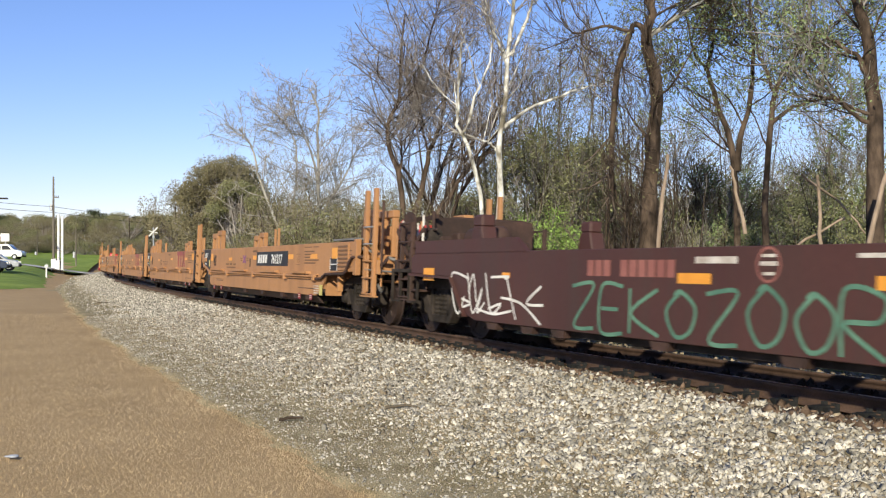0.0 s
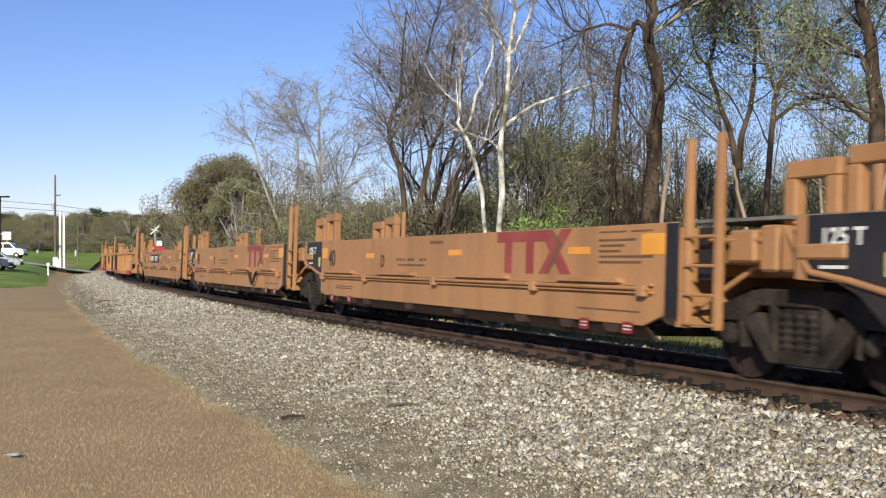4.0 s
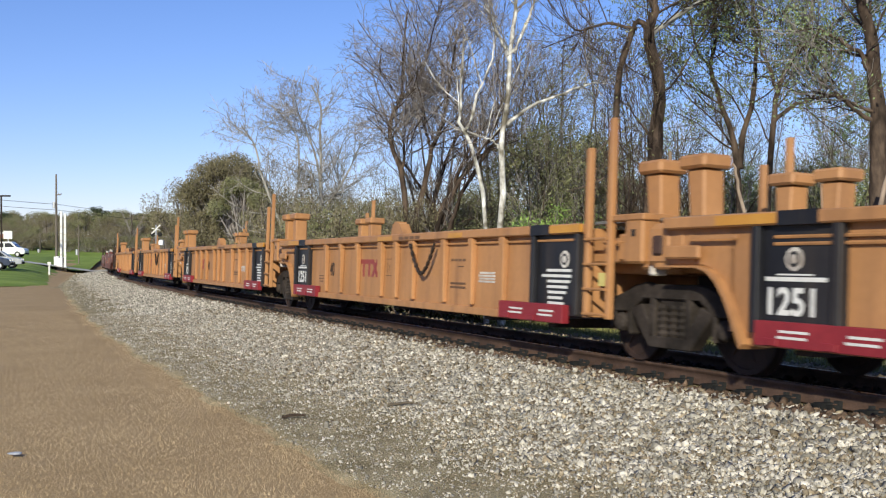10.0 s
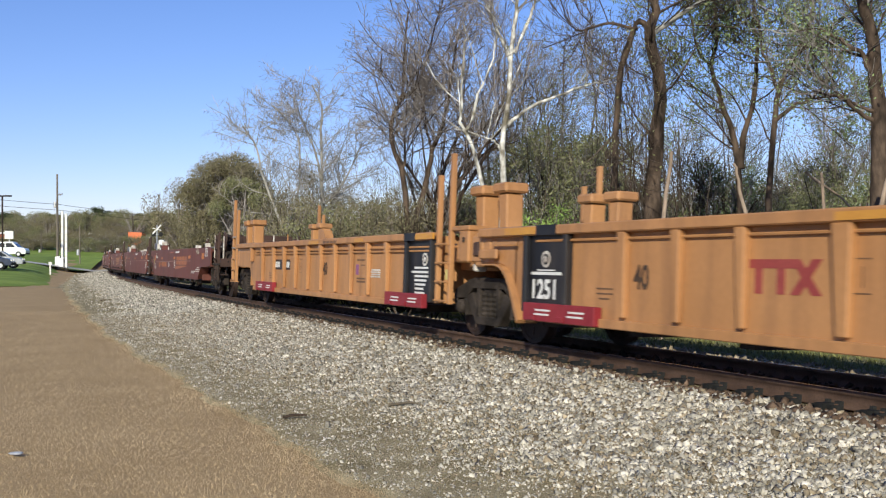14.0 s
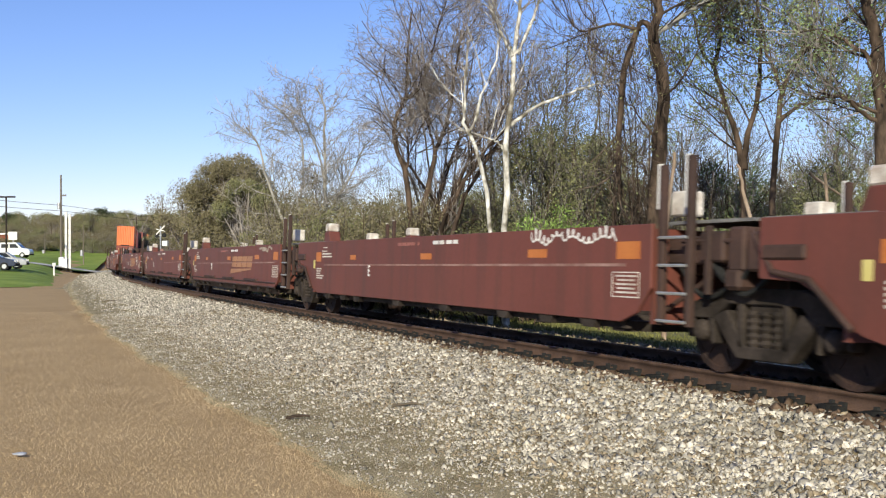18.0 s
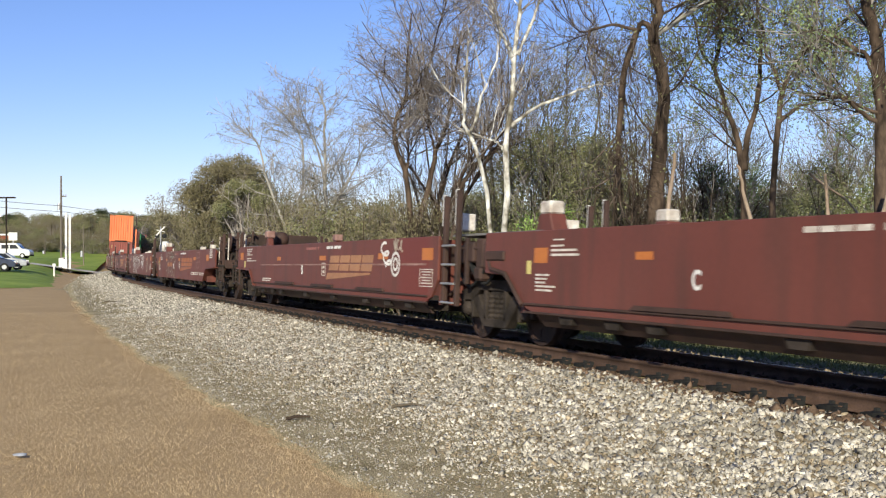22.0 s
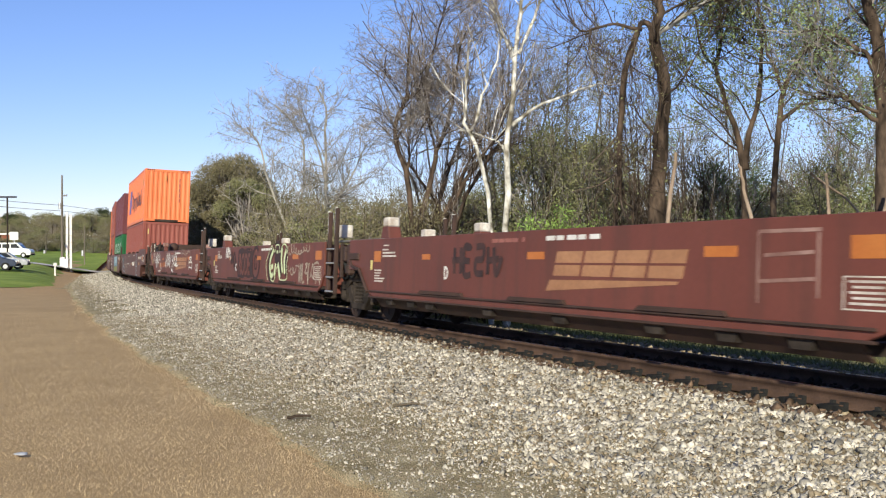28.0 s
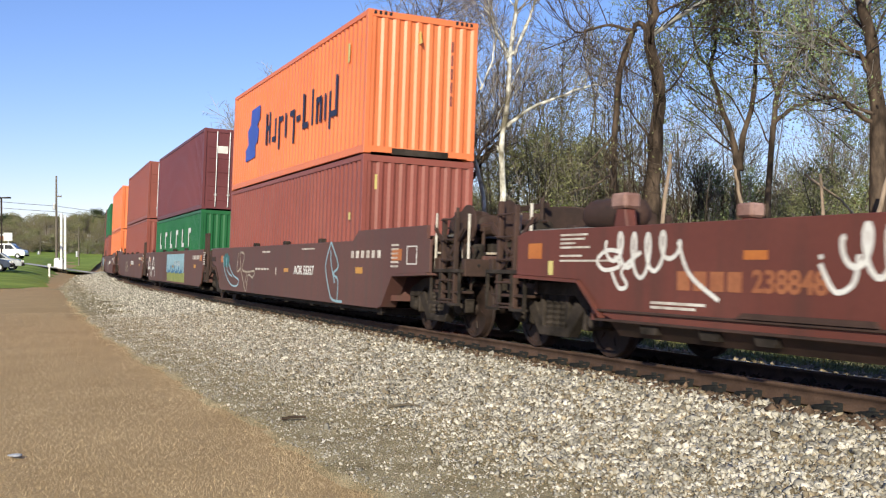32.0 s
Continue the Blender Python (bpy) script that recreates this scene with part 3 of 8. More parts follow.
def bar_row(rows, y=-SIDE, t=0.004):
    """Flat painted marks on the side: rows of (x, z, width, height)."""
    bm = bmesh.new()
    for x, z, w, h in rows:
        box(bm, x, x + w, y - t, y + 0.001, z, z + h)
    return bm


def letters(text, x, z, size, material, parent, y=-SIDE, name="lettering", label="", squeeze=1.0):
    """Painted characters that can be read from the camera's side of a car."""
    cu = bpy.data.curves.new(name, "FONT")
    cu.body, cu.size, cu.extrude, cu.offset = text, size * 1.4, 0.002, size * 0.035
    tmp = bpy.data.objects.new(name, cu)
    me = bpy.data.meshes.new_from_object(tmp)
    bpy.data.objects.remove(tmp)
    bpy.data.curves.remove(cu)
    me.transform(Matrix.Translation((x, y - 0.004, z)) @ Matrix.Rotation(math.pi / 2, 4, "X") @ Matrix.Diagonal((squeeze, 1, 1, 1)))
    me.materials.clear()
    me.materials.append(material)
    ob = new(name, me)
    ob.parent = parent
    if label:
        ob["label"] = label
    return ob


def stroke(points, width, material, parent, y=-SIDE, name="graffiti", label=""):
    """A sprayed line: a flat ribbon through smoothed points (x, z)."""
    P = [Vector((a, 0, b)) for a, b in points]
    Q = []
    for i in range(len(P) - 1):
        a, b, c, d = P[max(i - 1, 0)], P[i], P[i + 1], P[min(i + 2, len(P) - 1)]
        for k in range(6):
            t = k / 6
            Q.append(0.5 * (2 * b + (c - a) * t + (2 * a - 5 * b + 4 * c - d) * t * t + (3 * b - a - 3 * c + d) * t ** 3))
    Q.append(P[-1])
    bm = bmesh.new()
    prev = None
    for i, q in enumerate(Q):
        w = (Q[min(i + 1, len(Q) - 1)] - Q[max(i - 1, 0)]).normalized()
        nrm = Vector((-w.z, 0, w.x)) * width / 2
        cur = [bm.verts.new((q.x + nrm.x, y - 0.004 - 0.00005 * (i % 7), q.z + nrm.z)), bm.verts.new((q.x - nrm.x, y - 0.004 - 0.00005 * (i % 7), q.z - nrm.z))]
        if prev:
            bm.faces.new((prev[0], prev[1], cur[1], cur[0]))
        prev = cur
    return part(name, bm, material, parent, label)


def scrawl(seed, x, z, w, h, n, width, material, parent, label, y=-SIDE):
    """A spray-painted tag: looping strokes that spell nothing."""
    r = random.Random(seed)
    for k in range(n):
        cx = x + w * (k + 0.5) / n + r.uniform(-0.1, 0.1) * w / n
        cw = w / n * r.uniform(0.45, 0.75)
        lo, hi = z + h * r.uniform(0, 0.22), z + h * r.uniform(0.75, 1.05)
        m, a0 = (lo + hi) / 2, r.uniform(0, 6.28)
        kind, sk = r.random(), r.uniform(-0.25, 0.35) * (hi - lo)
        if kind < 0.4:
            pts = [(cx + cw * math.cos(a0 + a) * (0.75 + 0.3 * math.sin(2 * a + a0)), m + (hi - m) * math.sin(a0 + a) * (1 - 0.06 * a)) for a in np.linspace(0, r.uniform(4.0, 9.0), 11)]
        elif kind < 0.75:
            m_ = r.randint(3, 6)
            pts = [(cx - cw + 2 * cw * i / m_ + r.uniform(-0.3, 0.3) * cw, (lo if i % 2 else hi) + r.uniform(-0.22, 0.22) * h) for i in range(m_ + 1)]
        else:
            pts = [(cx + r.uniform(-1, 1) * cw, lo + (hi - lo) * r.random()) for _ in range(r.randint(4, 6))] + [(cx + 1.5 * cw, lo - 0.1 * h)]
        pts = [(a + sk * (b - m) / max(hi - lo, 0.1), b) for a, b in pts]
        stroke(pts, width * r.uniform(0.75, 1.15), material, parent, y=y - 0.0004 * k, label=label)


def make_truck(root, x, ground_wheels=True, name="truck"):
    """A two-axle truck at x: side frames, springs, bolster and two wheelsets that turn."""
    bm = boxes((x - 0.22, x + 0.22, -1.06, 1.06, 0.62, 0.84), (x - 0.34, x + 0.34, -0.45, 0.45, 0.82, 1.0))
    tk = part(name, bm, M["truck"], root, "two-axle truck of dusty steel, darkened for the shade under the car", bevel=0.02)
    r = 0.46
    for sgn in (-1, 1):
        y0, y1 = sgn * 0.93, sgn * 1.10
        bm = bmesh.new()
        prism(bm, [(x - 1.18, 0.55), (x - 1.12, 0.70), (x - 0.62, 0.86), (x - 0.45, 0.89), (x + 0.45, 0.89), (x + 0.62, 0.86), (x + 1.12, 0.70), (x + 1.18, 0.55), (x + 0.72, 0.56),
                   (x + 0.50, 0.72), (x - 0.50, 0.72), (x - 0.72, 0.56)], y0, y1)
        prism(bm, [(x - 0.74, 0.58), (x - 0.52, 0.66), (x - 0.26, 0.30), (x + 0.26, 0.30), (x + 0.52, 0.66), (x + 0.74, 0.58), (x + 0.36, 0.17), (x - 0.36, 0.17)], y0, y1)
        for e in (-1, 1):
            prism(bm, [(x + e * 0.27, 0.28), (x + e * 0.36, 0.28), (x + e * 0.36, 0.74), (x + e * 0.27, 0.74)], y0, y1)
            prism(bm, [(x + e * 0.72, 0.57), (x + e * 0.70, 0.30), (x + e * 0.75, 0.28), (x + e * 0.78, 0.45), (x + e * 0.80, 0.57)], y0, y1)
            prism(bm, [(x + e * 1.03, 0.57), (x + e * 1.08, 0.34), (x + e * 1.13, 0.36), (x + e * 1.15, 0.56)], y0, y1)
        part("side_frame", bm, M["truck"], tk, bevel=0.012)
        for e in (-0.17, 0.0, 0.17):
            bm = bmesh.new()
            lathe(bm, [(0.30 + 0.036 * k, 0.075 if k % 2 else 0.055) for k in range(11)], x + e, sgn * 1.03, 10, "z")
            part("spring", bm, M["truck"], tk, "coil spring")
        for e in (-0.915, 0.915):
            bm = bmesh.new()
            lathe(bm, [(sgn * 0.90, 0.115), (sgn * 1.09, 0.115), (sgn * 1.13, 0.09), (sgn * 1.15, 0.04)] if sgn > 0 else
                  [(-1.15, 0.04), (-1.13, 0.09), (-1.09, 0.115), (-0.90, 0.115)], x + e, r + RZ, 12)
            part("bearing_cap", bm, M["truck"], tk)
    for e in (-0.915, 0.915):
        bm = bmesh.new()
        lathe(bm, [(-0.90, 0.08), (-0.83, 0.13), (-0.80, 0.13), (-0.80, r - 0.07), (-0.815, r - 0.06), (-0.815, r - 0.003), (-0.72, r + 0.004), (-0.695, r + 0.028),
                   (-0.68, r + 0.022), (-0.68, r - 0.06), (-0.72, r - 0.09), (-0.72, 0.14), (-0.66, 0.12), (-0.64, 0.085), (0.64, 0.085), (0.66, 0.12), (0.72, 0.14), (0.72, r - 0.09),
                   (0.68, r - 0.06), (0.68, r + 0.022), (0.695, r + 0.028), (0.72, r + 0.004), (0.815, r - 0.003), (0.815, r - 0.06), (0.80, r - 0.07), (0.80, 0.13), (0.83, 0.13), (0.90, 0.08)], n=24)
        # spoke-like cast marks that show the turning
        for k in range(6):
            c, s_ = math.cos(k * 1.047), math.sin(k * 1.047)
            rod(bm, (0.22 * c, -0.80, 0.22 * s_), (0.33 * c, -0.80, 0.33 * s_), 0.02, 5)
        w = part("wheelset", bm, M["wheel"], tk, "rust-brown pair of steel wheels on an axle")
        w.matrix_basis = pose(x + e, 0, r + RZ)
    return tk


def arch_line(k):
    """The rear arch over the shared truck, from its crown down to the sill (offsets from the truck)."""
    if k["paint"] == "yellow":
        return [(0.84, 1.10), (1.0, 1.06), (1.14, 0.96), (1.26, 0.81), (1.37, 0.62), (1.47, 0.42), (1.52, 0.32)]
    return [(0.80, k["arch"] - 0.02), (1.02, k["arch"] - 0.12), (1.30, 0.62), (1.55, k["zb"] + 0.06)]


def side_plate(bm, k, L, y, front, rear, t=0.05):
    """The outline of a well's side: deep between the trucks, arched over them."""
    z0, z1, xf, xr = k["zb"], k["zt"], L / 2, -L / 2
    y0, y1 = (y, y + t) if y < 0 else (y - t, y)
    hi, nose = k["arch"], 0.66 if k["paint"] == "tan" else 0.45
    pts = []
    if front == "joint":
        pts += [(xf - 1.95, z0), (xf - 1.62, z0 + 0.12), (xf - 1.38, 0.85), (xf - 1.38, z1)]
    else:
        pts += [(xf - 1.95, z0), (xf - 1.62, z0 + 0.08), (xf - 1.12, 0.93), (xf + nose, 0.97), (xf + nose, z1 - 0.06), (xf + nose - 0.25, z1)]
    if rear == "joint":
        pts += [(xr + 0.30, z1), (xr + 0.30, hi)] + [(xr + a, z) for a, z in arch_line(k)] + ([(xr + 1.8, z0 - 0.08), (xr + 1.9, z0)] if k["paint"] == "yellow" else [(xr + 1.8, z0)])
    else:
        pts += [(xr - 0.2, z1), (xr - 0.45, z1 - 0.06), (xr - 0.45, 0.97), (xr + 1.12, 0.93), (xr + 1.62, z0 + 0.08), (xr + 1.95, z0)]
    prism(bm, pts, y0, y1)


KINDS = {
    "smooth": dict(paint="tan", zt=1.56, zb=0.43, arch=0.98, posts=(2.43, 2.45), peds=((0.1, 2.12), (0.86, 2.2)), ledges=(0.885, 0.80), words="faded tan steel container well car unit with flat sides"),
    "ribbed": dict(paint="yellow", zt=1.60, zb=0.40, arch=1.10, posts=(2.52, 2.83), peds=((-0.34, 2.30), (0.40, 2.30)), ledges=(), words="orange-tan steel container well car unit with upright ribs"),
    "brown": dict(paint="brown", zt=1.56, zb=0.45, arch=0.98, posts=(2.2, 2.27), peds=((1.4, 2.0),), ledges=(0.58, 0.47), words="oxide-brown steel container well car unit"),
    "dark": dict(paint="dark", zt=1.31, zb=0.30, arch=0.98, posts=(2.1, 2.1), peds=((1.3, 1.9),), ledges=(), words="dark maroon steel container well car unit with sprayed tags"),
    "umber": dict(paint="umber", zt=1.56, zb=0.29, arch=0.98, posts=(2.1, 2.1), peds=(), ledges=(), words="grime-brown steel container well car unit"),
}
RIBS = (3.9, 4.88, 5.88, 7.15, 7.9, 8.65, 9.95, 10.95, 11.95)


def ys(sgn, a, b):
    return sorted((sgn * a, sgn * b))


def hanging(p, q, half):
    """A flat bar between two points, upright in section."""
    bm = bmesh.new()
    p, q = Vector(p), Vector(q)
    lo, hi = [], []
    for c in (p, q):
        for dy in (-0.012, 0.012):
            lo.append(bm.verts.new((c.x, c.y + dy, c.z - half)))
            hi.append(bm.verts.new((c.x, c.y + dy, c.z + half)))
    for f in ((lo[0], lo[1], lo[3], lo[2]), (hi[0], hi[2], hi[3], hi[1]), (lo[0], lo[2], hi[2], hi[0]), (lo[1], hi[1], hi[3], lo[3]), (lo[0], hi[0], hi[1], lo[1]), (lo[2], lo[3], hi[3], hi[2])):
        bm.faces.new(f)
    return bm


def open_end(root, k, L, e, kind):
    """The coupled end of a car: platform, ladders, brake gear, hoses and the coupler. e is +1 for the leading end."""
    paint, x = M[k["paint"]], e * L / 2
    dark = paint if kind in ("smooth", "ribbed") else M["grime"]

    la, lb = (0.86, 1.34) if kind == "smooth" and e > 0 else (0.72, 1.18)

    def bx(a, b, y0, y1, z0, z1):
        return (*sorted((x + e * a, x + e * b)), y0, y1, z0, z1)
    part("end_platform", boxes(bx(-1.5, 1.45, -0.95, 0.95, 0.98, 1.26)), paint, root, bevel=0.02)
    part("end_sill", boxes(bx(1.40, 1.52, -1.30, 1.30, 0.93, 1.20)), dark, root, bevel=0.01)
    part("coupler", boxes(bx(1.45, 2.15, -0.12, 0.12, 0.70, 0.95)), M["truck"], root, "dark steel coupler", bevel=0.03)
    part("coupler_head", boxes(bx(1.95, 2.2, -0.19, 0.19, 0.64, 1.0)), M["truck"], root, bevel=0.05)
    for sgn in (-1, 1):
        for a, top in ((la, k["posts"][0] + 0.1), (lb, k["posts"][1] + 0.1)):
            w = 0.06 if kind in ("smooth", "ribbed") else 0.034
            part("end_post", boxes(bx(a - w, a + w, *ys(sgn, 1.26, 1.34), 0.52, top if w > 0.05 else top - 0.35)), dark, root, bevel=0.01)
        for z in (0.56, 0.86, 1.18, 1.5, 1.82):
            bm = bmesh.new()
            rod(bm, (x + e * la, sgn * 1.36, z), (x + e * lb, sgn * 1.36, z), 0.016, 6)
            part("rung", bm, dark if z < 1.4 or kind not in ("smooth", "ribbed") else M["galv"], root)
        part("sill_step", boxes(bx(la - 0.1, lb + 0.1, *ys(sgn, 1.24, 1.36), 0.50, 0.53)), dark, root)
        bm = bmesh.new()
        rod(bm, (x + e * 0.3, sgn * 1.25, 1.3), (x + e * 1.4, sgn * 0.7, 1.3), 0.02, 6)
        rod(bm, (x + e * 1.42, sgn * 0.4, 1.2), (x + e * 1.42, sgn * 0.4, 2.0), 0.022, 6)
        rod(bm, (x + e * 1.42, sgn * 1.2, 1.2), (x + e * 1.42, sgn * 1.2, 1.9), 0.022, 6)
        part("handrail", bm, M["white_worn"] if kind in ("brown", "umber", "dark") else paint, root, "upright grab rails")
        part("gusset", boxes(bx(0.2, 0.55, *ys(sgn, 0.95, 1.30), 1.0, 1.22), bx(0.2, 0.3, *ys(sgn, 0.95, 1.36), 1.0, 1.42)), dark, root, bevel=0.015)
    part("walkway", boxes(bx(-0.9, 0.9, -1.2, 1.2, k["zt"] + 0.0, k["zt"] + 0.035)), M["grate"], root, "grey grating walkway")
    for a, y, w, h in ((0.55, -0.75, 0.34, 0.36), (0.95, 0.2, 0.4, 0.5), (0.1, 0.4, 0.3, 0.3), (0.25, -0.55, 0.26, 0.42)):
        part("brake_gear", boxes(bx(a - w / 2, a + w / 2, y - 0.18, y + 0.18, 1.26, 1.26 + h)), dark, root, bevel=0.03)
    bm = bmesh.new()
    rod(bm, (x - e * 0.35, -0.8, 1.32), (x + e * 1.2, -0.6, 1.32), 0.035, 8)
    rod(bm, (x - e * 0.35, -0.95, 0.80), (x + e * 1.35, -0.8, 0.80), 0.03, 8)
    rod(bm, (x + e * 0.3, -0.9, 1.28), (x + e * 0.75, -0.9, 1.75), 0.03, 8)
    part("brake_pipe", bm, dark, root)
    bm = bmesh.new()
    for i in range(8):
        a, b = i / 8, (i + 1) / 8
        rod(bm, (x + e * (1.45 + 0.6 * a), -0.42, 0.78 - 0.45 * math.sin(a * 3.0)), (x + e * (1.45 + 0.6 * b), -0.42, 0.78 - 0.45 * math.sin(b * 3.0)), 0.026, 6)
    part("air_hose", bm, M["tyre"], root, "black rubber air hose")
    if kind in ("smooth", "ribbed"):
        if e > 0:
            bm = bmesh.new()
            lathe(bm, [(-0.60, 0.09), (-0.58, 0.25), (-0.44, 0.29), (-0.36, 0.17), (0.1, 0.17), (0.12, 0.1)], x + 0.92, 1.76, 16)
            drum = part("brake_drum", bm, M["redbox"], root, "bright red brake drum")
            for i in range(6):
                c, s_ = math.cos(i * 1.047), math.sin(i * 1.047)
                part("bolt", boxes((x + 0.92 + 0.19 * c - 0.02, x + 0.92 + 0.19 * c + 0.02, -0.63, -0.59, 1.76 + 0.19 * s_ - 0.02, 1.76 + 0.19 * s_ + 0.02)), M["red"], drum)
            part("bracket_arm", boxes((x + 1.12, x + 1.3, -0.62, -0.5, 1.66, 1.80)), M["redbox"], drum, bevel=0.03)
            part("valve_box", boxes((x + 0.98, x + 1.22, -1.2, -0.8, 1.5, 1.86)), paint, root, bevel=0.03)
            part("valve_box", boxes((x + 1.24, x + 1.5, -1.25, -0.85, 1.02, 1.3)), paint, root, bevel=0.04)
            part("warning_patch", boxes((x + 1.27, x + 1.47, -1.256, -1.25, 1.12, 1.24)), M["orange_tan"], root, "orange patch")
            part("valve_box", boxes((x + 1.3, x + 1.55, -0.7, -0.4, 1.3, 1.56)), M["truck"], root, bevel=0.04)
            bm = bmesh.new()
            rod(bm, (x + 0.7, -1.3, 1.42), (x + 1.7, -1.0, 1.2), 0.03, 8)
            rod(bm, (x + 0.9, -1.32, 1.02), (x + 1.95, -1.1, 0.98), 0.018, 8)
            rod(bm, (x + 1.0, -1.2, 0.9), (x + 1.5, -1.2, 0.62), 0.03, 8)
            part("brake_rod", bm, M["grate"], root)
            part("portal_beam", boxes((x + 0.58, x + 1.62, -1.06, -0.92, 2.0, 2.14)), paint, root, bevel=0.015)
            for a in (0.64, 1.1, 1.56):
                part("portal_post", boxes((x + a - 0.045, x + a + 0.045, -1.05, -0.93, 1.26, 2.0)), paint, root, bevel=0.012)
            part("guard_strip", boxes((x + 0.6, x + 1.6, -1.07, -1.05, 1.6, 1.66)), paint, root)
            for i, (a, y, z0, z1) in enumerate(((0.3, -1.2, 1.1, 1.9), (0.46, -0.8, 1.26, 2.1), (1.36, -1.16, 0.7, 1.8), (1.5, -1.22, 0.95, 2.3), (1.7, -1.0, 1.0, 1.9), (0.98, -1.3, 0.6, 1.3))):
                bm = bmesh.new()
                rod(bm, (x + a, y, z0), (x + a + 0.03, y, z1), 0.028 if i % 2 else 0.02, 7)
                part("stanchion", bm, paint if i % 3 else M["grime"], root)
            for i, (a, b, y, za, zb_) in enumerate(((0.3, 1.6, -1.24, 1.22, 1.1), (0.4, 1.3, -1.18, 1.45, 1.02), (1.0, 1.8, -1.2, 0.86, 1.24), (0.3, 1.5, -1.1, 1.58, 1.5))):
                part("lever_arm", hanging((x + a, y, za), (x + b, y, zb_), 0.04), paint if i % 2 else M["grime"], root)
    else:
        part("end_bulkhead", boxes(bx(0.16, 0.22, -1.28, 1.28, 0.95, k["zt"] + 0.02)), dark, root, bevel=0.01)
        part("gear_deck", boxes(bx(0.3, 1.3, -0.75, 0.85, 1.26, 1.46)), M["truck"], root, bevel=0.03)
        part("gear_plate", boxes(bx(0.62, 0.68, -0.95, 1.0, 1.3, 1.95)), dark, root, bevel=0.01)
        part("gear_plate", boxes(bx(1.02, 1.08, -0.4, 1.1, 1.3, 2.0)), dark, root, bevel=0.01)
        for q, (a, y, z0, r_, ln) in enumerate(((0.45, -1.0, 1.62, 0.13, 0.5), (1.0, -0.85, 1.66, 0.11, 0.45), (0.78, -1.05, 1.18, 0.10, 0.6))):
            bm = bmesh.new()
            rod(bm, (x + e * a, y, z0), (x + e * (a + ln), y + 0.1, z0 + 0.03), r_, 12)
            part("brake_cylinder", bm, dark if q % 2 else M["truck"], root, "grimy brake cylinder")
        for q in range(7):
            a, y = 0.28 + 0.17 * q, -1.22 + 0.07 * (q % 4)
            bm = bmesh.new()
            rod(bm, (x + e * a, y, 0.72 + 0.09 * (q % 3)), (x + e * (a + 0.1 * (q % 2)), y + 0.05, 1.5 + 0.13 * (q % 4)), 0.018 + 0.008 * (q % 2), 6)
            part("brake_rod", bm, M["truck"] if q % 3 else dark, root)
        for q, (a, b, y, za, zb_) in enumerate(((0.3, 1.3, -1.18, 1.12, 1.62), (0.5, 1.45, -1.1, 1.75, 1.3), (0.3, 1.2, -1.24, 0.82, 0.9), (0.4, 1.4, -0.98, 1.95, 1.92))):
            part("lever_arm", hanging((x + e * a, y, za), (x + e * b, y, zb_), 0.035), dark, root)
        for a in (0.34, 1.06):
            part("hung_step", boxes(bx(a, a + 0.035, -1.37, -1.33, 0.5, 0.98), bx(a + 0.365, a + 0.4, -1.37, -1.33, 0.5, 0.98), bx(a, a + 0.4, -1.375, -1.3, 0.47, 0.505)), M["truck"], root, "steel step hung below the platform")
        for a, b in ((0.3, 1.15), (1.45, 0.7)):
            part("diagonal_brace", hanging((x + e * a, -1.29, 1.72), (x + e * b, -1.29, 1.06), 0.045), dark, root)
        part("floor_edge", boxes(bx(0.24, 1.5, -1.36, -1.22, 0.98, 1.04)), M["truck"], root, bevel=0.008)
        for q in range(6):
            part("gear_block", boxes(bx(0.3 + 0.19 * q, 0.42 + 0.19 * q, -1.2 + 0.06 * (q % 3), -0.9, 1.08 + 0.1 * (q % 2), 1.3 + 0.14 * ((q * 2) % 3))), M["truck"] if q % 2 else dark, root, bevel=0.02)
        part("footboard", boxes(bx(0.4, 1.35, -1.33, -1.05, 0.66, 0.70)), dark, root, bevel=0.006)
        part("draft_box", boxes(bx(0.35, 1.4, -0.6, 0.6, 0.6, 0.98)), M["truck"], root, bevel=0.03)
        for i, (a, y, z0, z1) in enumerate(((0.35, -1.28, 0.95, 1.95), (0.55, -1.0, 1.2, 2.05), (0.98, -1.1, 1.2, 1.85), (1.32, -0.9, 0.9, 1.7))):
            bm = bmesh.new()
            rod(bm, (x + e * a, y, z0), (x + e * a, y, z1), 0.03 if i % 2 else 0.022, 8)
            part("stanchion", bm, dark if i % 2 else M["white_worn"], root)
        for i, (a, b, y, z) in enumerate(((0.25, 1.45, -1.22, 1.5), (0.3, 1.4, -1.05, 1.72), (0.2, 1.45, -1.26, 1.05))):
            bm = bmesh.new()
            rod(bm, (x + e * a, y, z), (x + e * b, y + 0.08, z - 0.06 * (i % 2)), 0.02, 6)
            part("cross_rail", bm, dark, root)
        for i in range(3):
            pp = [(x + e * (0.3 + 0.36 * i + 0.5 * q / 8), -1.16 + 0.05 * i, 1.32 - 0.1 * i - 0.3 * math.sin(math.pi * q / 8)) for q in range(9)]
            bm = bmesh.new()
            for p, w_ in zip(pp, pp[1:]):
                rod(bm, p, w_, 0.026, 6)
            part("air_hose", bm, M["tyre"], root, "black rubber air hose")
        bm = bmesh.new()
        lathe(bm, [(-0.55, 0.05), (-0.52, 0.17), (-0.42, 0.215), (0.45, 0.215), (0.55, 0.17), (0.58, 0.05)], 0, 0, 14)
        bmesh.ops.rotate(bm, verts=bm.verts, cent=(0, 0, 0), matrix=Matrix.Rotation(math.pi / 2, 3, "Z"))
        bmesh.ops.translate(bm, verts=bm.verts, vec=(x - e * 0.6 if e < 0 else x + e * 0.15, -0.55, k["zt"] + 0.24))
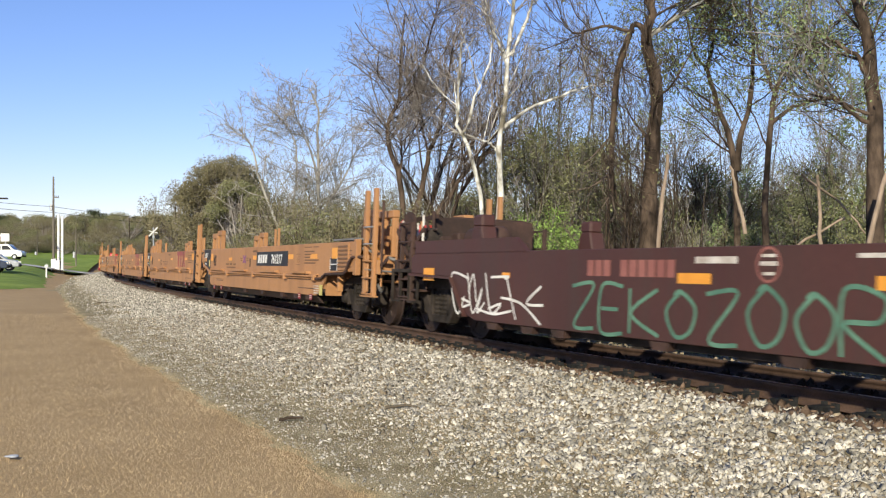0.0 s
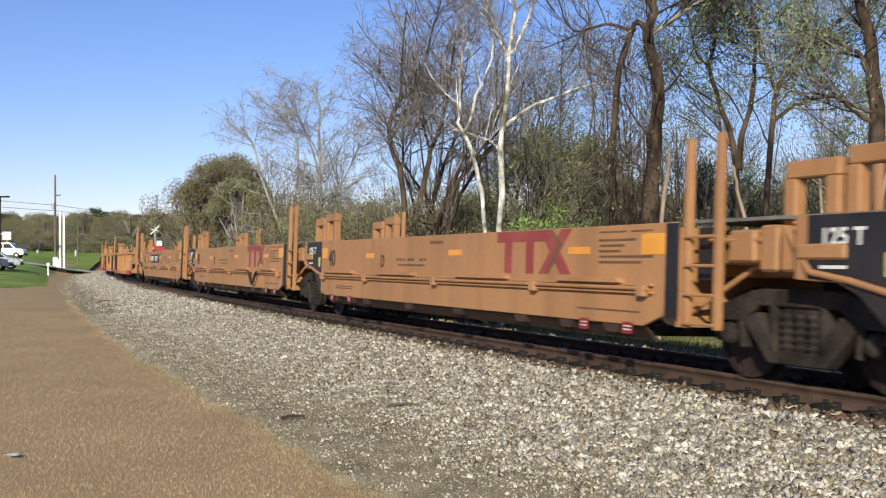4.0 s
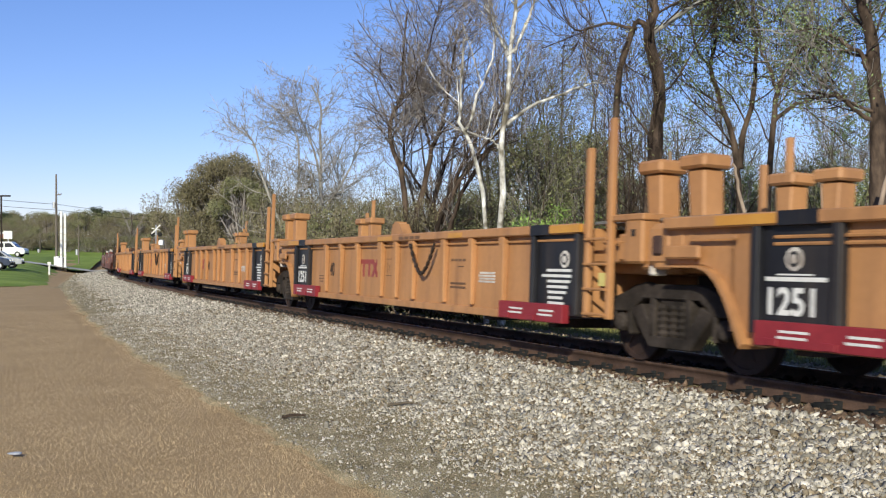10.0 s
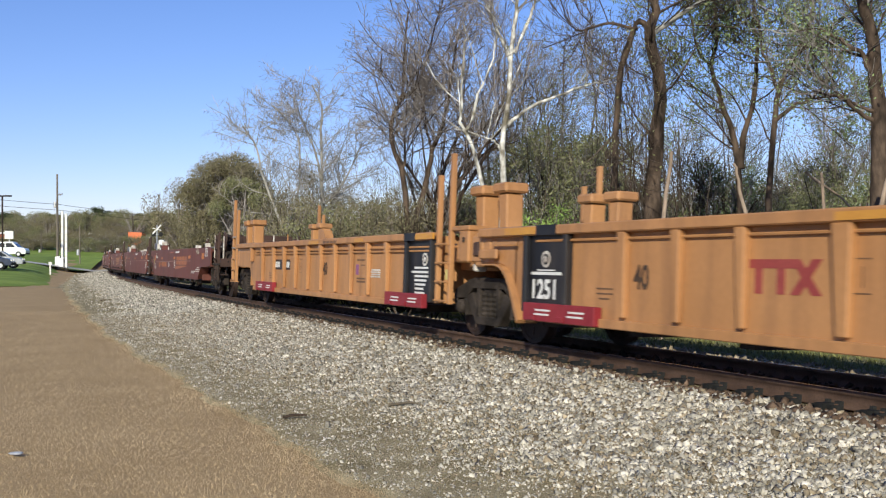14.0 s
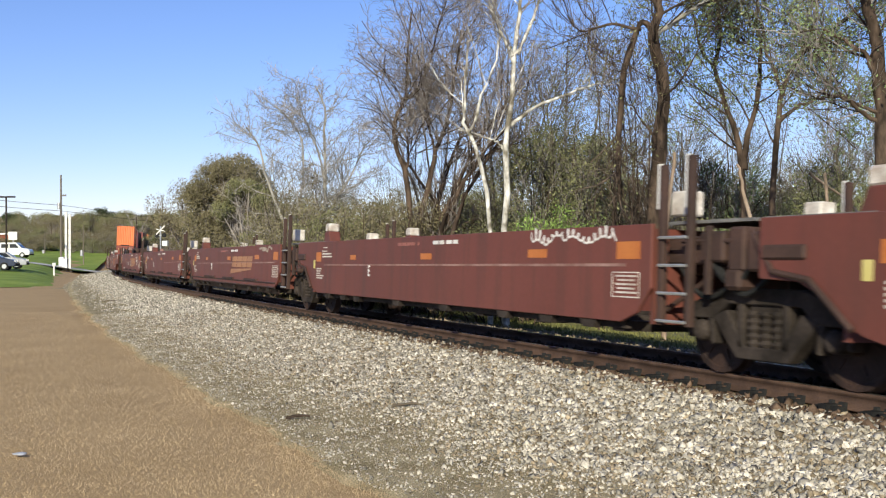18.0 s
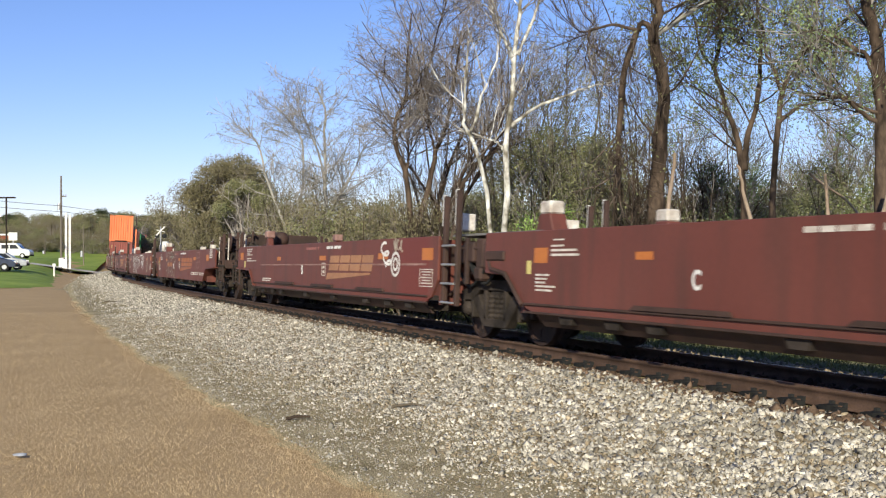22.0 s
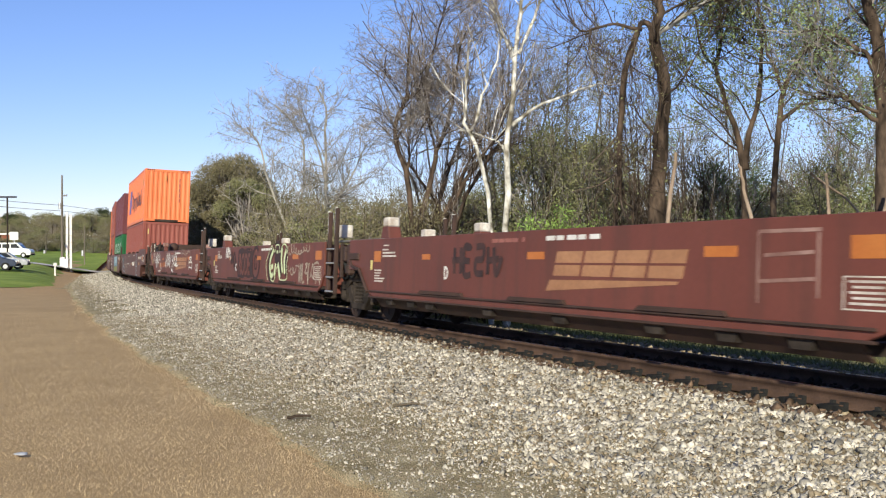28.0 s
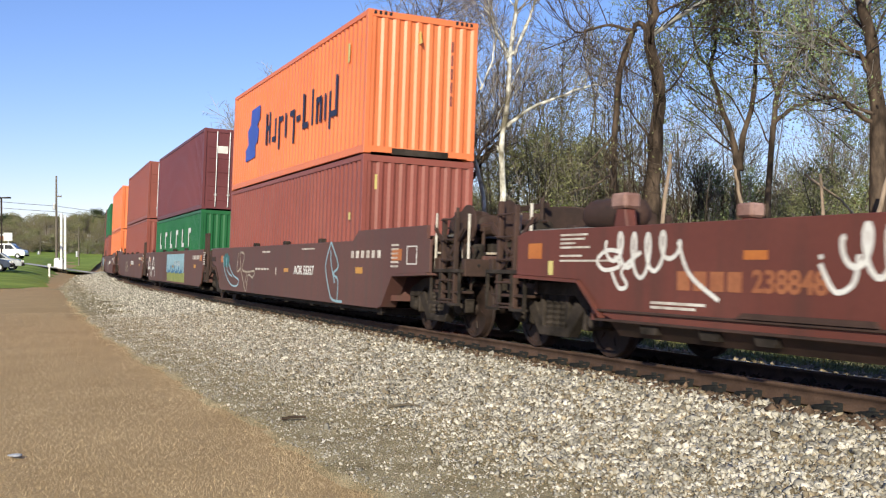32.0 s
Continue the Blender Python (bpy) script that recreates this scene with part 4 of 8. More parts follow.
        part("air_tank", bm, dark, root, "grimy air tank lying on the platform", smooth=True)
        bm = bmesh.new()
        lathe(bm, [(-1.16, 0.3), (-1.13, 0.3)], x + e * 1.25, 1.75, 18)
        part("brake_wheel", bm, dark, root)


def well_unit(kind, L, front, rear, plain=False):
    """One unit of a container well car. x is the way it runs; the camera sees its -y side."""
    k = KINDS[kind]
    paint, zt, zb = M[k["paint"]], k["zt"], k["zb"]
    root = tagged(empty("well_car"), k["words"], "railway car", "well cars of the train")
    xf, xr = L / 2, -L / 2
    rib = kind == "ribbed"
    for sgn in (-1, 1):
        bm = bmesh.new()
        side_plate(bm, k, L, sgn * (SIDE if not rib else SIDE - 0.08), front, rear)
        part("side_plate", bm, paint, root, bevel=0.008)
        e0, e1 = xr + (0.3 if rear == "joint" else -0.3), xf - (1.40 if front == "joint" else -0.3)
        if rib:
            y0, y1 = ys(sgn, SIDE + 0.03, SIDE - 0.17)
            part("top_chord", boxes((e0, e1, y0, y1, zt - 0.125, zt)), paint, root, bevel=0.015)
            even = front != "joint" or rear != "joint"
            spots = ([3.85 + 1.0 * i for i in range(10 if front != "joint" else 9)] if even else list(RIBS)) + ([1.5] if rear != "joint" else []) + ([2.7] if rear != "joint" else []) + ([14.0] if front != "joint" else [])
            for r in spots:
                x = xr + r * L / 15.35
                wdt = 0.075 if r not in (7.15, 8.65) else 0.11
                bm = boxes((x - wdt, x + wdt, *ys(sgn, SIDE + 0.02, SIDE - 0.08), (zb + 0.08) if 1.9 < r < 13.5 else 1.1, zt - 0.125))
                for v in bm.verts:
                    if v.co.z < zb + 0.1:
                        v.co.x = x + (v.co.x - x) * 0.6
                        v.co.y -= sgn * 0.03 * (abs(v.co.y) > SIDE)
                part("rib", bm, paint, root, bevel=0.012)
            for dz in (0.235, 0.30) if even else (0.20,):
                bm = bmesh.new()
                rod(bm, (xr + 1.9, sgn * (SIDE - 0.05), zt - dz), (xf - 1.5, sgn * (SIDE - 0.05), zt - dz), 0.018, 6)
                part("pipe", bm, paint, root)
            part("side_sill", boxes((xr + 1.8, xf - 1.95, *ys(sgn, SIDE - 0.02, SIDE - 0.14), zb - 0.06, zb + 0.05)), paint, root, bevel=0.01)
        else:
            o0, o1 = ys(sgn, SIDE + 0.03, SIDE)
            # brown cars' ledges and step brackets are dark to paint their shadow lines
            for z in () if plain else k["ledges"]:
                part("ledge", boxes((xr + 1.5, xf - 1.75, *ys(sgn, SIDE + (0.03 if kind == "brown" else 0.045), SIDE), z - 0.016, z + 0.016)), M["grime"] if kind == "brown" else paint, root, bevel=0.006)
            if kind == "smooth":
                for a, b in ((1.9, 3.65), (5.0, 6.7), (8.3, 10.0), (11.3, 12.7)):
                    bm = bmesh.new()
                    prism(bm, [(xr + a, 0.90), (xr + b, 0.90), (xr + b - 0.05, 0.95), (xr + a + 0.1, 0.95)], *ys(sgn, SIDE + 0.11, SIDE))
                    part("step_bracket", bm, paint, root)
                bm = bmesh.new()
                rod(bm, (xr + 1.6, sgn * (SIDE + 0.06), 0.845), (xf - 1.8, sgn * (SIDE + 0.06), 0.845), 0.024, 8)
                part("brake_pipe", bm, paint, root)
                for a in (1.75, 4.3, 7.5, 10.7, 13.1):
                    part("hinge", boxes((xr + a - 0.07, xr + a + 0.07, *ys(sgn, SIDE + 0.095, SIDE), 0.755, 0.88)), paint, root, bevel=0.01)
            if kind == "brown" and not plain:
                for a, b in ((3.95, 5.65), (7.1, 8.65), (10.15, 11.7)):
                    bm = bmesh.new()
                    prism(bm, [(xr + a, 0.60), (xr + b, 0.60), (xr + b - 0.05, 0.655), (xr + a + 0.1, 0.655)], *ys(sgn, SIDE + 0.05, SIDE))
                    part("step_bracket", bm, M["grime"], root)
            # the skirt's dark colour adds painted shade to its inward slope
            if kind in ("brown", "smooth") and not plain:
                bm = boxes((xr + 1.75, xf - 1.95, *ys(sgn, SIDE - 0.01, SIDE - 0.05), zb - 0.16, zb + 0.02))
                for v in bm.verts:
                    if v.co.z < zb - 0.1:
                        v.co.y -= sgn * 0.17
                part("lower_skirt", bm, M["grime"], root)
            # foot brackets take dark materials for the shade under the side
            if kind != "umber":
                for a in (2.3, 3.3, 4.1, 6.2, 8.2, 10.2, 11.4, 12.4):
                    x = xr + a * L / 15.2
                    bm = bmesh.new()
                    prism(bm, [(x, zb + 0.01), (x + 0.36, zb + 0.01), (x + 0.30, zb - 0.10), (x + 0.06, zb - 0.10)], *ys(sgn, SIDE - 0.02, SIDE - 0.14))
                    part("foot_bracket", bm, M["grime"] if kind != "brown" else M["truck"], root)
            part("lower_chord", boxes((xr + 1.9, xf - 2.0, *ys(sgn, SIDE - 0.12, SIDE - 0.2), zb - 0.08, zb + 0.02)), M["truck"], root)
    for i in range(7):
        x = xr + 2.2 + (L - 4.4) * i / 6
        part("cross_beam", boxes((x - 0.12, x + 0.12, -SIDE + 0.15, SIDE - 0.15, zb - 0.12, zb)), M["truck"], root)
    for x in (xf - 1.45, xr + 1.3):
        part("bulkhead", boxes((x - 0.03, x + 0.03, -SIDE + 0.08, SIDE - 0.08, max(zb, 0.45), zt - 0.05)), paint, root)
    dark = paint if kind in ("smooth", "ribbed") else M["grime"]
    if front == "joint":
        # half platform over the shared truck, with ladder, posts and hoses
        part("end_platform", boxes((xf - 1.4, xf - 0.04, -0.9, 0.9, 1.0, 1.34)), dark, root, bevel=0.02)
        if kind == "smooth":
            part("dark_plate", boxes((xf - 1.24, xf - 0.84, -1.26, -1.22, 0.95, 1.5)), M["black"], root, "black end plate", bevel=0.006)
        if kind in ("brown", "umber", "dark"):
            for q, (x0, x1, z0, z1, sag) in enumerate(((-0.75, 0.1, 1.42, 1.2, 0.38), (-0.6, 0.25, 1.2, 1.05, 0.3), (-1.2, -0.35, 1.1, 0.95, 0.25))):
                bm = bmesh.new()
                pp = [(xf + x0 + (x1 - x0) * i / 8, -1.24 + 0.04 * q, z0 + (z1 - z0) * i / 8 - sag * math.sin(math.pi * i / 8)) for i in range(9)]
                for p, w_ in zip(pp, pp[1:]):
                    rod(bm, p, w_, 0.028, 6)
                part("air_hose", bm, M["tyre"], root, "black rubber air hose")
            part("valve_box", boxes((xf - 0.34, xf - 0.1, -1.3, -1.05, 0.86, 1.08)), dark, root, bevel=0.04)
            part("lever_arm", boxes((xf - 0.62, xf - 0.54, -1.32, -1.26, 0.8, 1.52)), dark, root, bevel=0.01)
        for y0, y1 in ((-1.2, -0.9), (0.9, 1.2)):
            part("end_beam", boxes((xf - 1.4, xf - 0.15, y0, y1, 1.12, 1.42)), dark, root, bevel=0.02)
        part("walkway", boxes((xf - 1.45, xf - 0.05, -1.15, 1.15, zt + 0.0, zt + 0.035)), M["grate"], root, "grey grating walkway")
        part("bearing_box", boxes((xf - 0.72, xf - 0.35, -1.3, -1.0, 1.14, 1.46)), dark, root, bevel=0.025)
        if rib:
            part("gear_housing", boxes((xf - 0.50, xf - 0.15, -1.37, -0.95, 1.11, 1.62)), paint, root, bevel=0.03)
            part("bolt_hole", boxes((xf - 0.36, xf - 0.28, -1.376, -1.36, 1.42, 1.5)), M["truck"], root)
            part("shelf_plate", boxes((xf - 0.75, xf - 0.12, -1.38, -0.9, 1.6, 1.68)), paint, root, bevel=0.015)
            part("valve", boxes((xf - 0.12, xf - 0.02, -1.3, -1.1, 0.98, 1.1)), M["white_worn"], root, bevel=0.02)
            part("label_plate", boxes((xf - 1.12, xf - 0.98, -1.3, -1.28, 0.84, 1.0)), M["lime"], root, "pale yellow label plate")
        part("end_bracket", boxes((xf - 0.30, xf - 0.06, -1.28, -1.0, 1.05, 1.5)), dark, root, bevel=0.025)
        bm = bmesh.new()
        if not rib:
            rod(bm, (xf - 1.38, -1.2, 0.62), (xf - 0.5, -1.1, 1.12), 0.03, 8)
        rod(bm, (xf - 1.0, -1.3, 1.36), (xf - 0.1, -1.25, 1.36), 0.025, 8)
        part("brake_pipe", bm, dark, root)
        for sgn in (-1, 1):
            for dx, top in ((-1.28, k["posts"][0]), (-0.80, k["posts"][1])):
                part("guide_post", boxes((xf + dx - 0.045, xf + dx + 0.045, *ys(sgn, SIDE - 0.04, SIDE - 0.12), 0.45, top)), dark, root, bevel=0.01)
                if kind == "brown":
                    part("post_edge", boxes((xf + dx - 0.085, xf + dx - 0.05, *ys(sgn, SIDE - 0.05, SIDE - 0.10), 1.72, top + 0.02)), M["white"], root)
            for z in (0.5, 0.8, 1.1, 1.4):
                bm = bmesh.new()
                rod(bm, (xf - 1.28, sgn * (SIDE - 0.02), z), (xf - 0.80, sgn * (SIDE - 0.02), z), 0.018, 6)
                part("rung", bm, M["galv"] if kind == "brown" else dark, root)
        if kind == "brown":
            for sgn in (-1, 1):
                part("white_block", boxes((xf - 1.5, xf - 1.22, *ys(sgn, 0.85, 1.1), zt + 0.1, zt + 0.38)), M["white_worn"], root, "white-painted locking block", bevel=0.02)
    else:
        open_end(root, k, L, 1, kind)
    if rear == "joint":
        part("end_platform", boxes((xr + 0.04, xr + 1.3, -0.95, 0.95, 1.02, 1.34)), paint, root, bevel=0.02)
        part("walkway", boxes((xr + 0.05, xr + 1.4, -1.15, 1.15, zt + 0.0, zt + 0.035)), M["grate"], root, "grey grating walkway")
        part("end_bracket", boxes((xr + 0.02, xr + 0.28, -1.34, -1.0, 1.05, zt - 0.12)), dark, root, bevel=0.025)
        part("socket", boxes((xr + 0.35, xr + 0.9, -SIDE - 0.03, -SIDE + 0.02, 1.16, 1.30)), dark, root, bevel=0.02)
        if rib:
            # rolled edge of the arch, the hinge housing and the brackets beside it
            bm = bmesh.new()
            a = [(0.30, k["arch"])] + arch_line(k)
            b = [(p + 0.045 * (0.4 + 0.6 * i / 7), z - 0.03 * (1 - i / 7) + 0.02) for i, (p, z) in enumerate(a)]
            prism(bm, [(xr + p, z - 0.03) for p, z in a] + [(xr + p, z) for p, z in b[::-1]], -SIDE - 0.02, -SIDE + 0.3)
            part("arch_flange", bm, paint, root)
            part("hinge_housing", boxes((xr - 0.12, xr + 0.34, -1.36, -0.9, 1.07, 1.56)), paint, root, bevel=0.07)
            part("pivot_cap", boxes((xr + 0.02, xr + 0.2, -1.39, -1.34, 1.2, 1.42)), M["grime"], root, bevel=0.03)
            part("bracket_post", boxes((xr + 0.44, xr + 0.54, -1.36, -1.25, 1.1, 1.5)), paint, root, bevel=0.02)
            part("bracket_post", boxes((xr + 0.62, xr + 0.70, -1.36, -1.3, 1.1, 1.46)), paint, root, bevel=0.02)
            part("grab_rail", boxes((xr + 0.75, xr + 1.45, -SIDE - 0.015, -SIDE + 0.0, 1.36, 1.40)), paint, root)
        else:
            bm = bmesh.new()
            rod(bm, (xr + 0.05, -1.3, zt - 0.1), (xr + 0.5, -SIDE - 0.02, 1.05), 0.03, 8)
            rod(bm, (xr + 0.5, -SIDE - 0.02, 1.05), (xr + 0.95, -SIDE - 0.02, 0.98), 0.03, 8)
            rod(bm, (xr + 0.95, -SIDE - 0.02, 0.98), (xr + 1.45, -SIDE - 0.02, k["ledges"][0] - 0.02 if k["ledges"] else 0.6), 0.03, 8)
            part("brake_pipe", bm, dark, root)
    else:
        open_end(root, k, L, -1, kind)
    for yy in (-0.98, 0.98):
        for dx, h in (k["peds"] if kind != "smooth" or rear == "joint" else ((-0.62, 1.92), (0.02, 2.2))):
            x = xr + dx
            bm = bmesh.new()
            if rib:
                bm = boxes((x - 0.13, x + 0.15, yy - 0.14, yy + 0.14, zt - 0.05, h - 0.16))
                for v in bm.verts:
                    if v.co.z < zt:
                        v.co.x = x + (v.co.x - x) * 0.8 + 0.05 * (yy < 0)
                ped = part("pedestal", bm, paint, root, "container locking pedestal", bevel=0.02)
                part("cap", boxes((x - 0.22, x + 0.22, yy - 0.2, yy + 0.2, h - 0.15, h)), paint, ped, bevel=0.03)
            elif kind == "smooth":
                y_ = yy if yy < 0 else 0.42
                for e in (-0.26, 0.26):
                    box(bm, x + e - 0.09, x + e + 0.07, y_ - 0.07, y_ + 0.07, zt - 0.05, h - 0.17)
                box(bm, x - 0.33, x + 0.33, y_ - 0.07, y_ + 0.07, h - 0.17, h)
                part("pedestal", bm, paint, root, "square container locking frame", bevel=0.015)
            else:
                w = 0.6 if kind == "brown" and rear != "joint" else 1.0
                prism(bm, [(x - 0.26 * w, zt - 0.05), (x + 0.28 * w, zt - 0.05), (x + 0.15 * w, h - 0.18), (x - 0.13 * w, h - 0.18)], yy - 0.13 * w, yy + 0.13 * w)
                ped = part("pedestal", bm, paint, root, "container locking pedestal", bevel=0.015)
                part("cap", boxes((x - 0.15, x + 0.15, yy - 0.12, yy + 0.12, h - 0.19, h)), M["white_worn" if kind == "brown" and rear == "joint" else "scuff" if kind == "brown" else k["paint"]], ped, "worn painted cap", bevel=0.03)
    if kind in ("dark", "umber"):
        for xe, e in ((xf, 1), (xr, -1)):
            if (front if e > 0 else rear) != "joint":
                bm = bmesh.new()
                prism(bm, [(xe + e * 0.3, zt - 0.02), (xe + e * 0.3, zt + 0.19), (xe - e * 3.1, zt + 0.19), (xe - e * 3.45, zt - 0.02)], -SIDE, -SIDE + 0.06)
                part("raised_side", bm, paint, root)
    if kind == "smooth" and front != "joint":
        for yy in (-0.98, 0.98):
            bm = bmesh.new()
            for e in (-0.2, 0.2):
                box(bm, xf + 0.33 + e - 0.075, xf + 0.33 + e + 0.075, yy - 0.11, yy + 0.11, zt - 0.05, 2.06)
            box(bm, xf + 0.055, xf + 0.605, yy - 0.11, yy + 0.11, 2.06, 2.20)
            part("pedestal", bm, paint, root, "square container locking frame", bevel=0.015)
        vent = part("louvre_panel", boxes((xf - 0.44, xf + 0.26, -SIDE - 0.02, -SIDE + 0.01, 0.985, 1.54)), paint, root, bevel=0.008)
        for i in range(6):
            part("louvre", boxes((xf - 0.38, xf + 0.2, -SIDE - 0.032, -SIDE - 0.018, 1.05 + 0.08 * i, 1.085 + 0.08 * i)), M["ink_soft"], vent)
        path = [(0.80, -1.3, 1.26), (0.55, -SIDE - 0.04, 1.25), (0.38, -SIDE - 0.04, 1.16), (0.2, -SIDE - 0.04, 0.98), (0.05, -SIDE - 0.04, 0.92), (-1.15, -SIDE - 0.04, 0.90), (-1.45, -SIDE - 0.04, 0.80), (-2.1, -SIDE - 0.04, 0.79)]
        bm = bmesh.new()
        for p, q in zip(path, path[1:]):
            rod(bm, (xf + p[0], p[1], p[2]), (xf + q[0], q[1], q[2]), 0.03, 8)
        part("brake_pipe", bm, M["grime"], root, "bent brake pipe")
        part("strut", boxes((xf - 0.86, xf - 0.74, -1.3, -1.2, 0.55, 0.95)), M["yellow"], root, bevel=0.01)
        part("end_plate", boxes((xf + 0.52, xf + 0.68, -SIDE - 0.01, -SIDE + 0.1, 0.9, 1.6)), paint, root, bevel=0.01)
        part("fold_board", boxes((xf - 1.2, xf + 0.4, -1.3, -0.6, zt + 0.04, zt + 0.08)), M["grate"], root)
    if kind in ("brown", "umber", "dark"):
        # rolled edges of the side over the trucks
        for xe, e, how in ((xf, 1, front), (xr, -1, rear)):
            if how != "joint":
                a = [(xe + e * 0.45, 0.97), (xe - e * 1.12, 0.93), (xe - e * 1.62, zb + 0.08)]
                bm = bmesh.new()
                prism(bm, a + [(x + e * 0.0, z - 0.04) for x, z in a[::-1]], -SIDE - 0.05, -SIDE + 0.25)
                part("arch_flange", bm, paint, root)
                part("equipment_box", boxes((*sorted((xe + e * 0.5, xe + e * 0.72)), -1.25, -0.85, 0.95, 1.42)), dark, root, bevel=0.03)
                bm = bmesh.new()
                for i in range(5):
                    rod(bm, (xe + e * (0.5 + 0.2 * i), -1.2 + 0.1 * (i % 3), 0.92 + 0.08 * (i % 2)), (xe + e * (0.62 + 0.22 * i), -1.1, 1.5 - 0.1 * (i % 3)), 0.022, 6)
                part("brake_rod", bm, M["truck"], root, "dark bent brake rods")
    make_truck(root, xr)
    if front != "joint":
        make_truck(root, xf)
    return root


def marks(rows, material, root, name, label="", y=-SIDE):
    """Painted marks on the side, each one a piece of its own: rows of (x, z, width, height)."""
    for r in rows:
        part(name, bar_row([r], y), M[material], root, label)


def sketch(root, x, z, w, h, lines, width, material, label, lift=0.0):
    """Sprayed lines within a field w by h; each line is a row of four-figure points, across and up in hundredths."""
    for n, row in enumerate(lines):
        pts = [(x + w * int(q[:2]) / 99, z + h * int(q[2:]) / 99) for q in row.split()]
        stroke(pts, width, material, root, y=-SIDE - lift - 0.0004 * n, label=label)


GLYPHS = {"Z": ("0095 9599 1005 9500",), "E": ("9599 0599 0002 9500", "0350 7550"), "K": ("0099 0000", "9099 0545 9500"), "O": ("5099 0555 3502 8015 9565 5099 3090",),
          "R": ("0000 0599 9590 8555 0548 9900",), "N": ("0000 0599 8500 9599",)}


def spray(root, text, x, z, w, h, width, material, label, seed=0):
    """Letters sprayed by hand, one after another along the side."""
    r = random.Random(seed)
    cell = w / len(text)
    for n, ch in enumerate(text):
        if ch in GLYPHS:
            sketch(root, x + cell * n + r.uniform(-0.05, 0.05) * cell, z + r.uniform(-0.04, 0.06) * h, cell * r.uniform(0.76, 0.92), h * r.uniform(0.9, 1.05), GLYPHS[ch], width, material, label, 0.0008 * n)


def loops(root, x0, x1, z0, z1, n, width, material, label, tail=None, lean=0.0, lift=0.0):
    """A tag of tall cursive loops written in one go, with a tail stroke where given as (x, z) points."""
    pts = []
    for i in range(8 * n + 1):
        u = i / (8 * n)
        amp = (z1 - z0) / 2 * (0.72 + 0.28 * math.sin(5.1 * u + n) - 0.25 * u)
        c = math.cos(2 * math.pi * n * u)
        pts.append((x0 + (x1 - x0) * u - 0.36 * (x1 - x0) / n * math.sin(2 * math.pi * n * u) + lean * c * amp, (z0 + z1) / 2 + amp * c + 0.05 * math.sin(9 * u)))
    stroke(pts, width, material, root, y=-SIDE - lift, label=label)
    if tail:
        stroke([pts[-1]] + list(tail), width, material, root, y=-SIDE - lift - 0.0006, label=label)


def slanted(root, x, z, w, h, material, label):
    """An emblem of four split slanted blocks over a tapered bar."""
    y0, u, k = -SIDE, w / 4, 0.30
    for i in range(4):
        for f0, f1, g0, g1 in ((0.02, 0.93, 0, 0.44), (0.02, 0.93, 0.53, 1)):
            a, b, d = x + u * (i + f0), x + u * (i + f1), 0.0003 * (f0 > 0.1)
            bm = bmesh.new()
            prism(bm, [(a + k * h * g0, z + h * g0), (b + k * h * g0, z + h * g0), (b + k * h * g1, z + h * g1), (a + k * h * g1, z + h * g1)], y0 - 0.004 - d, y0 + 0.001)
            part("emblem_block", bm, M[material], root, label)
    bm = bmesh.new()
    prism(bm, [(x - 0.16, z - 0.2), (x + w * 0.95, z - 0.065), (x + w * 0.96, z - 0.03), (x - 0.06, z - 0.055)], y0 - 0.004, y0 + 0.001)
    part("emblem_bar", bm, M[material], root, "faded tan tapered bar")


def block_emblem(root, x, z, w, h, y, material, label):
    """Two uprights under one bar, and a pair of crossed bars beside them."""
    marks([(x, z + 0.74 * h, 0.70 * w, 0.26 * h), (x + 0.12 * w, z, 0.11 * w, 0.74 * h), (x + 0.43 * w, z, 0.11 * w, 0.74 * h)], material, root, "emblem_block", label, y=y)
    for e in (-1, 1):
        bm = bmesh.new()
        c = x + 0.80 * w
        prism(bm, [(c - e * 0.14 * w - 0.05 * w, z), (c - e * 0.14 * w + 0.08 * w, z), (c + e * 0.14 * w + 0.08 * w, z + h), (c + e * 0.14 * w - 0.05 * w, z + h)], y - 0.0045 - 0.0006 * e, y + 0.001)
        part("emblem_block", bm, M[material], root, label)


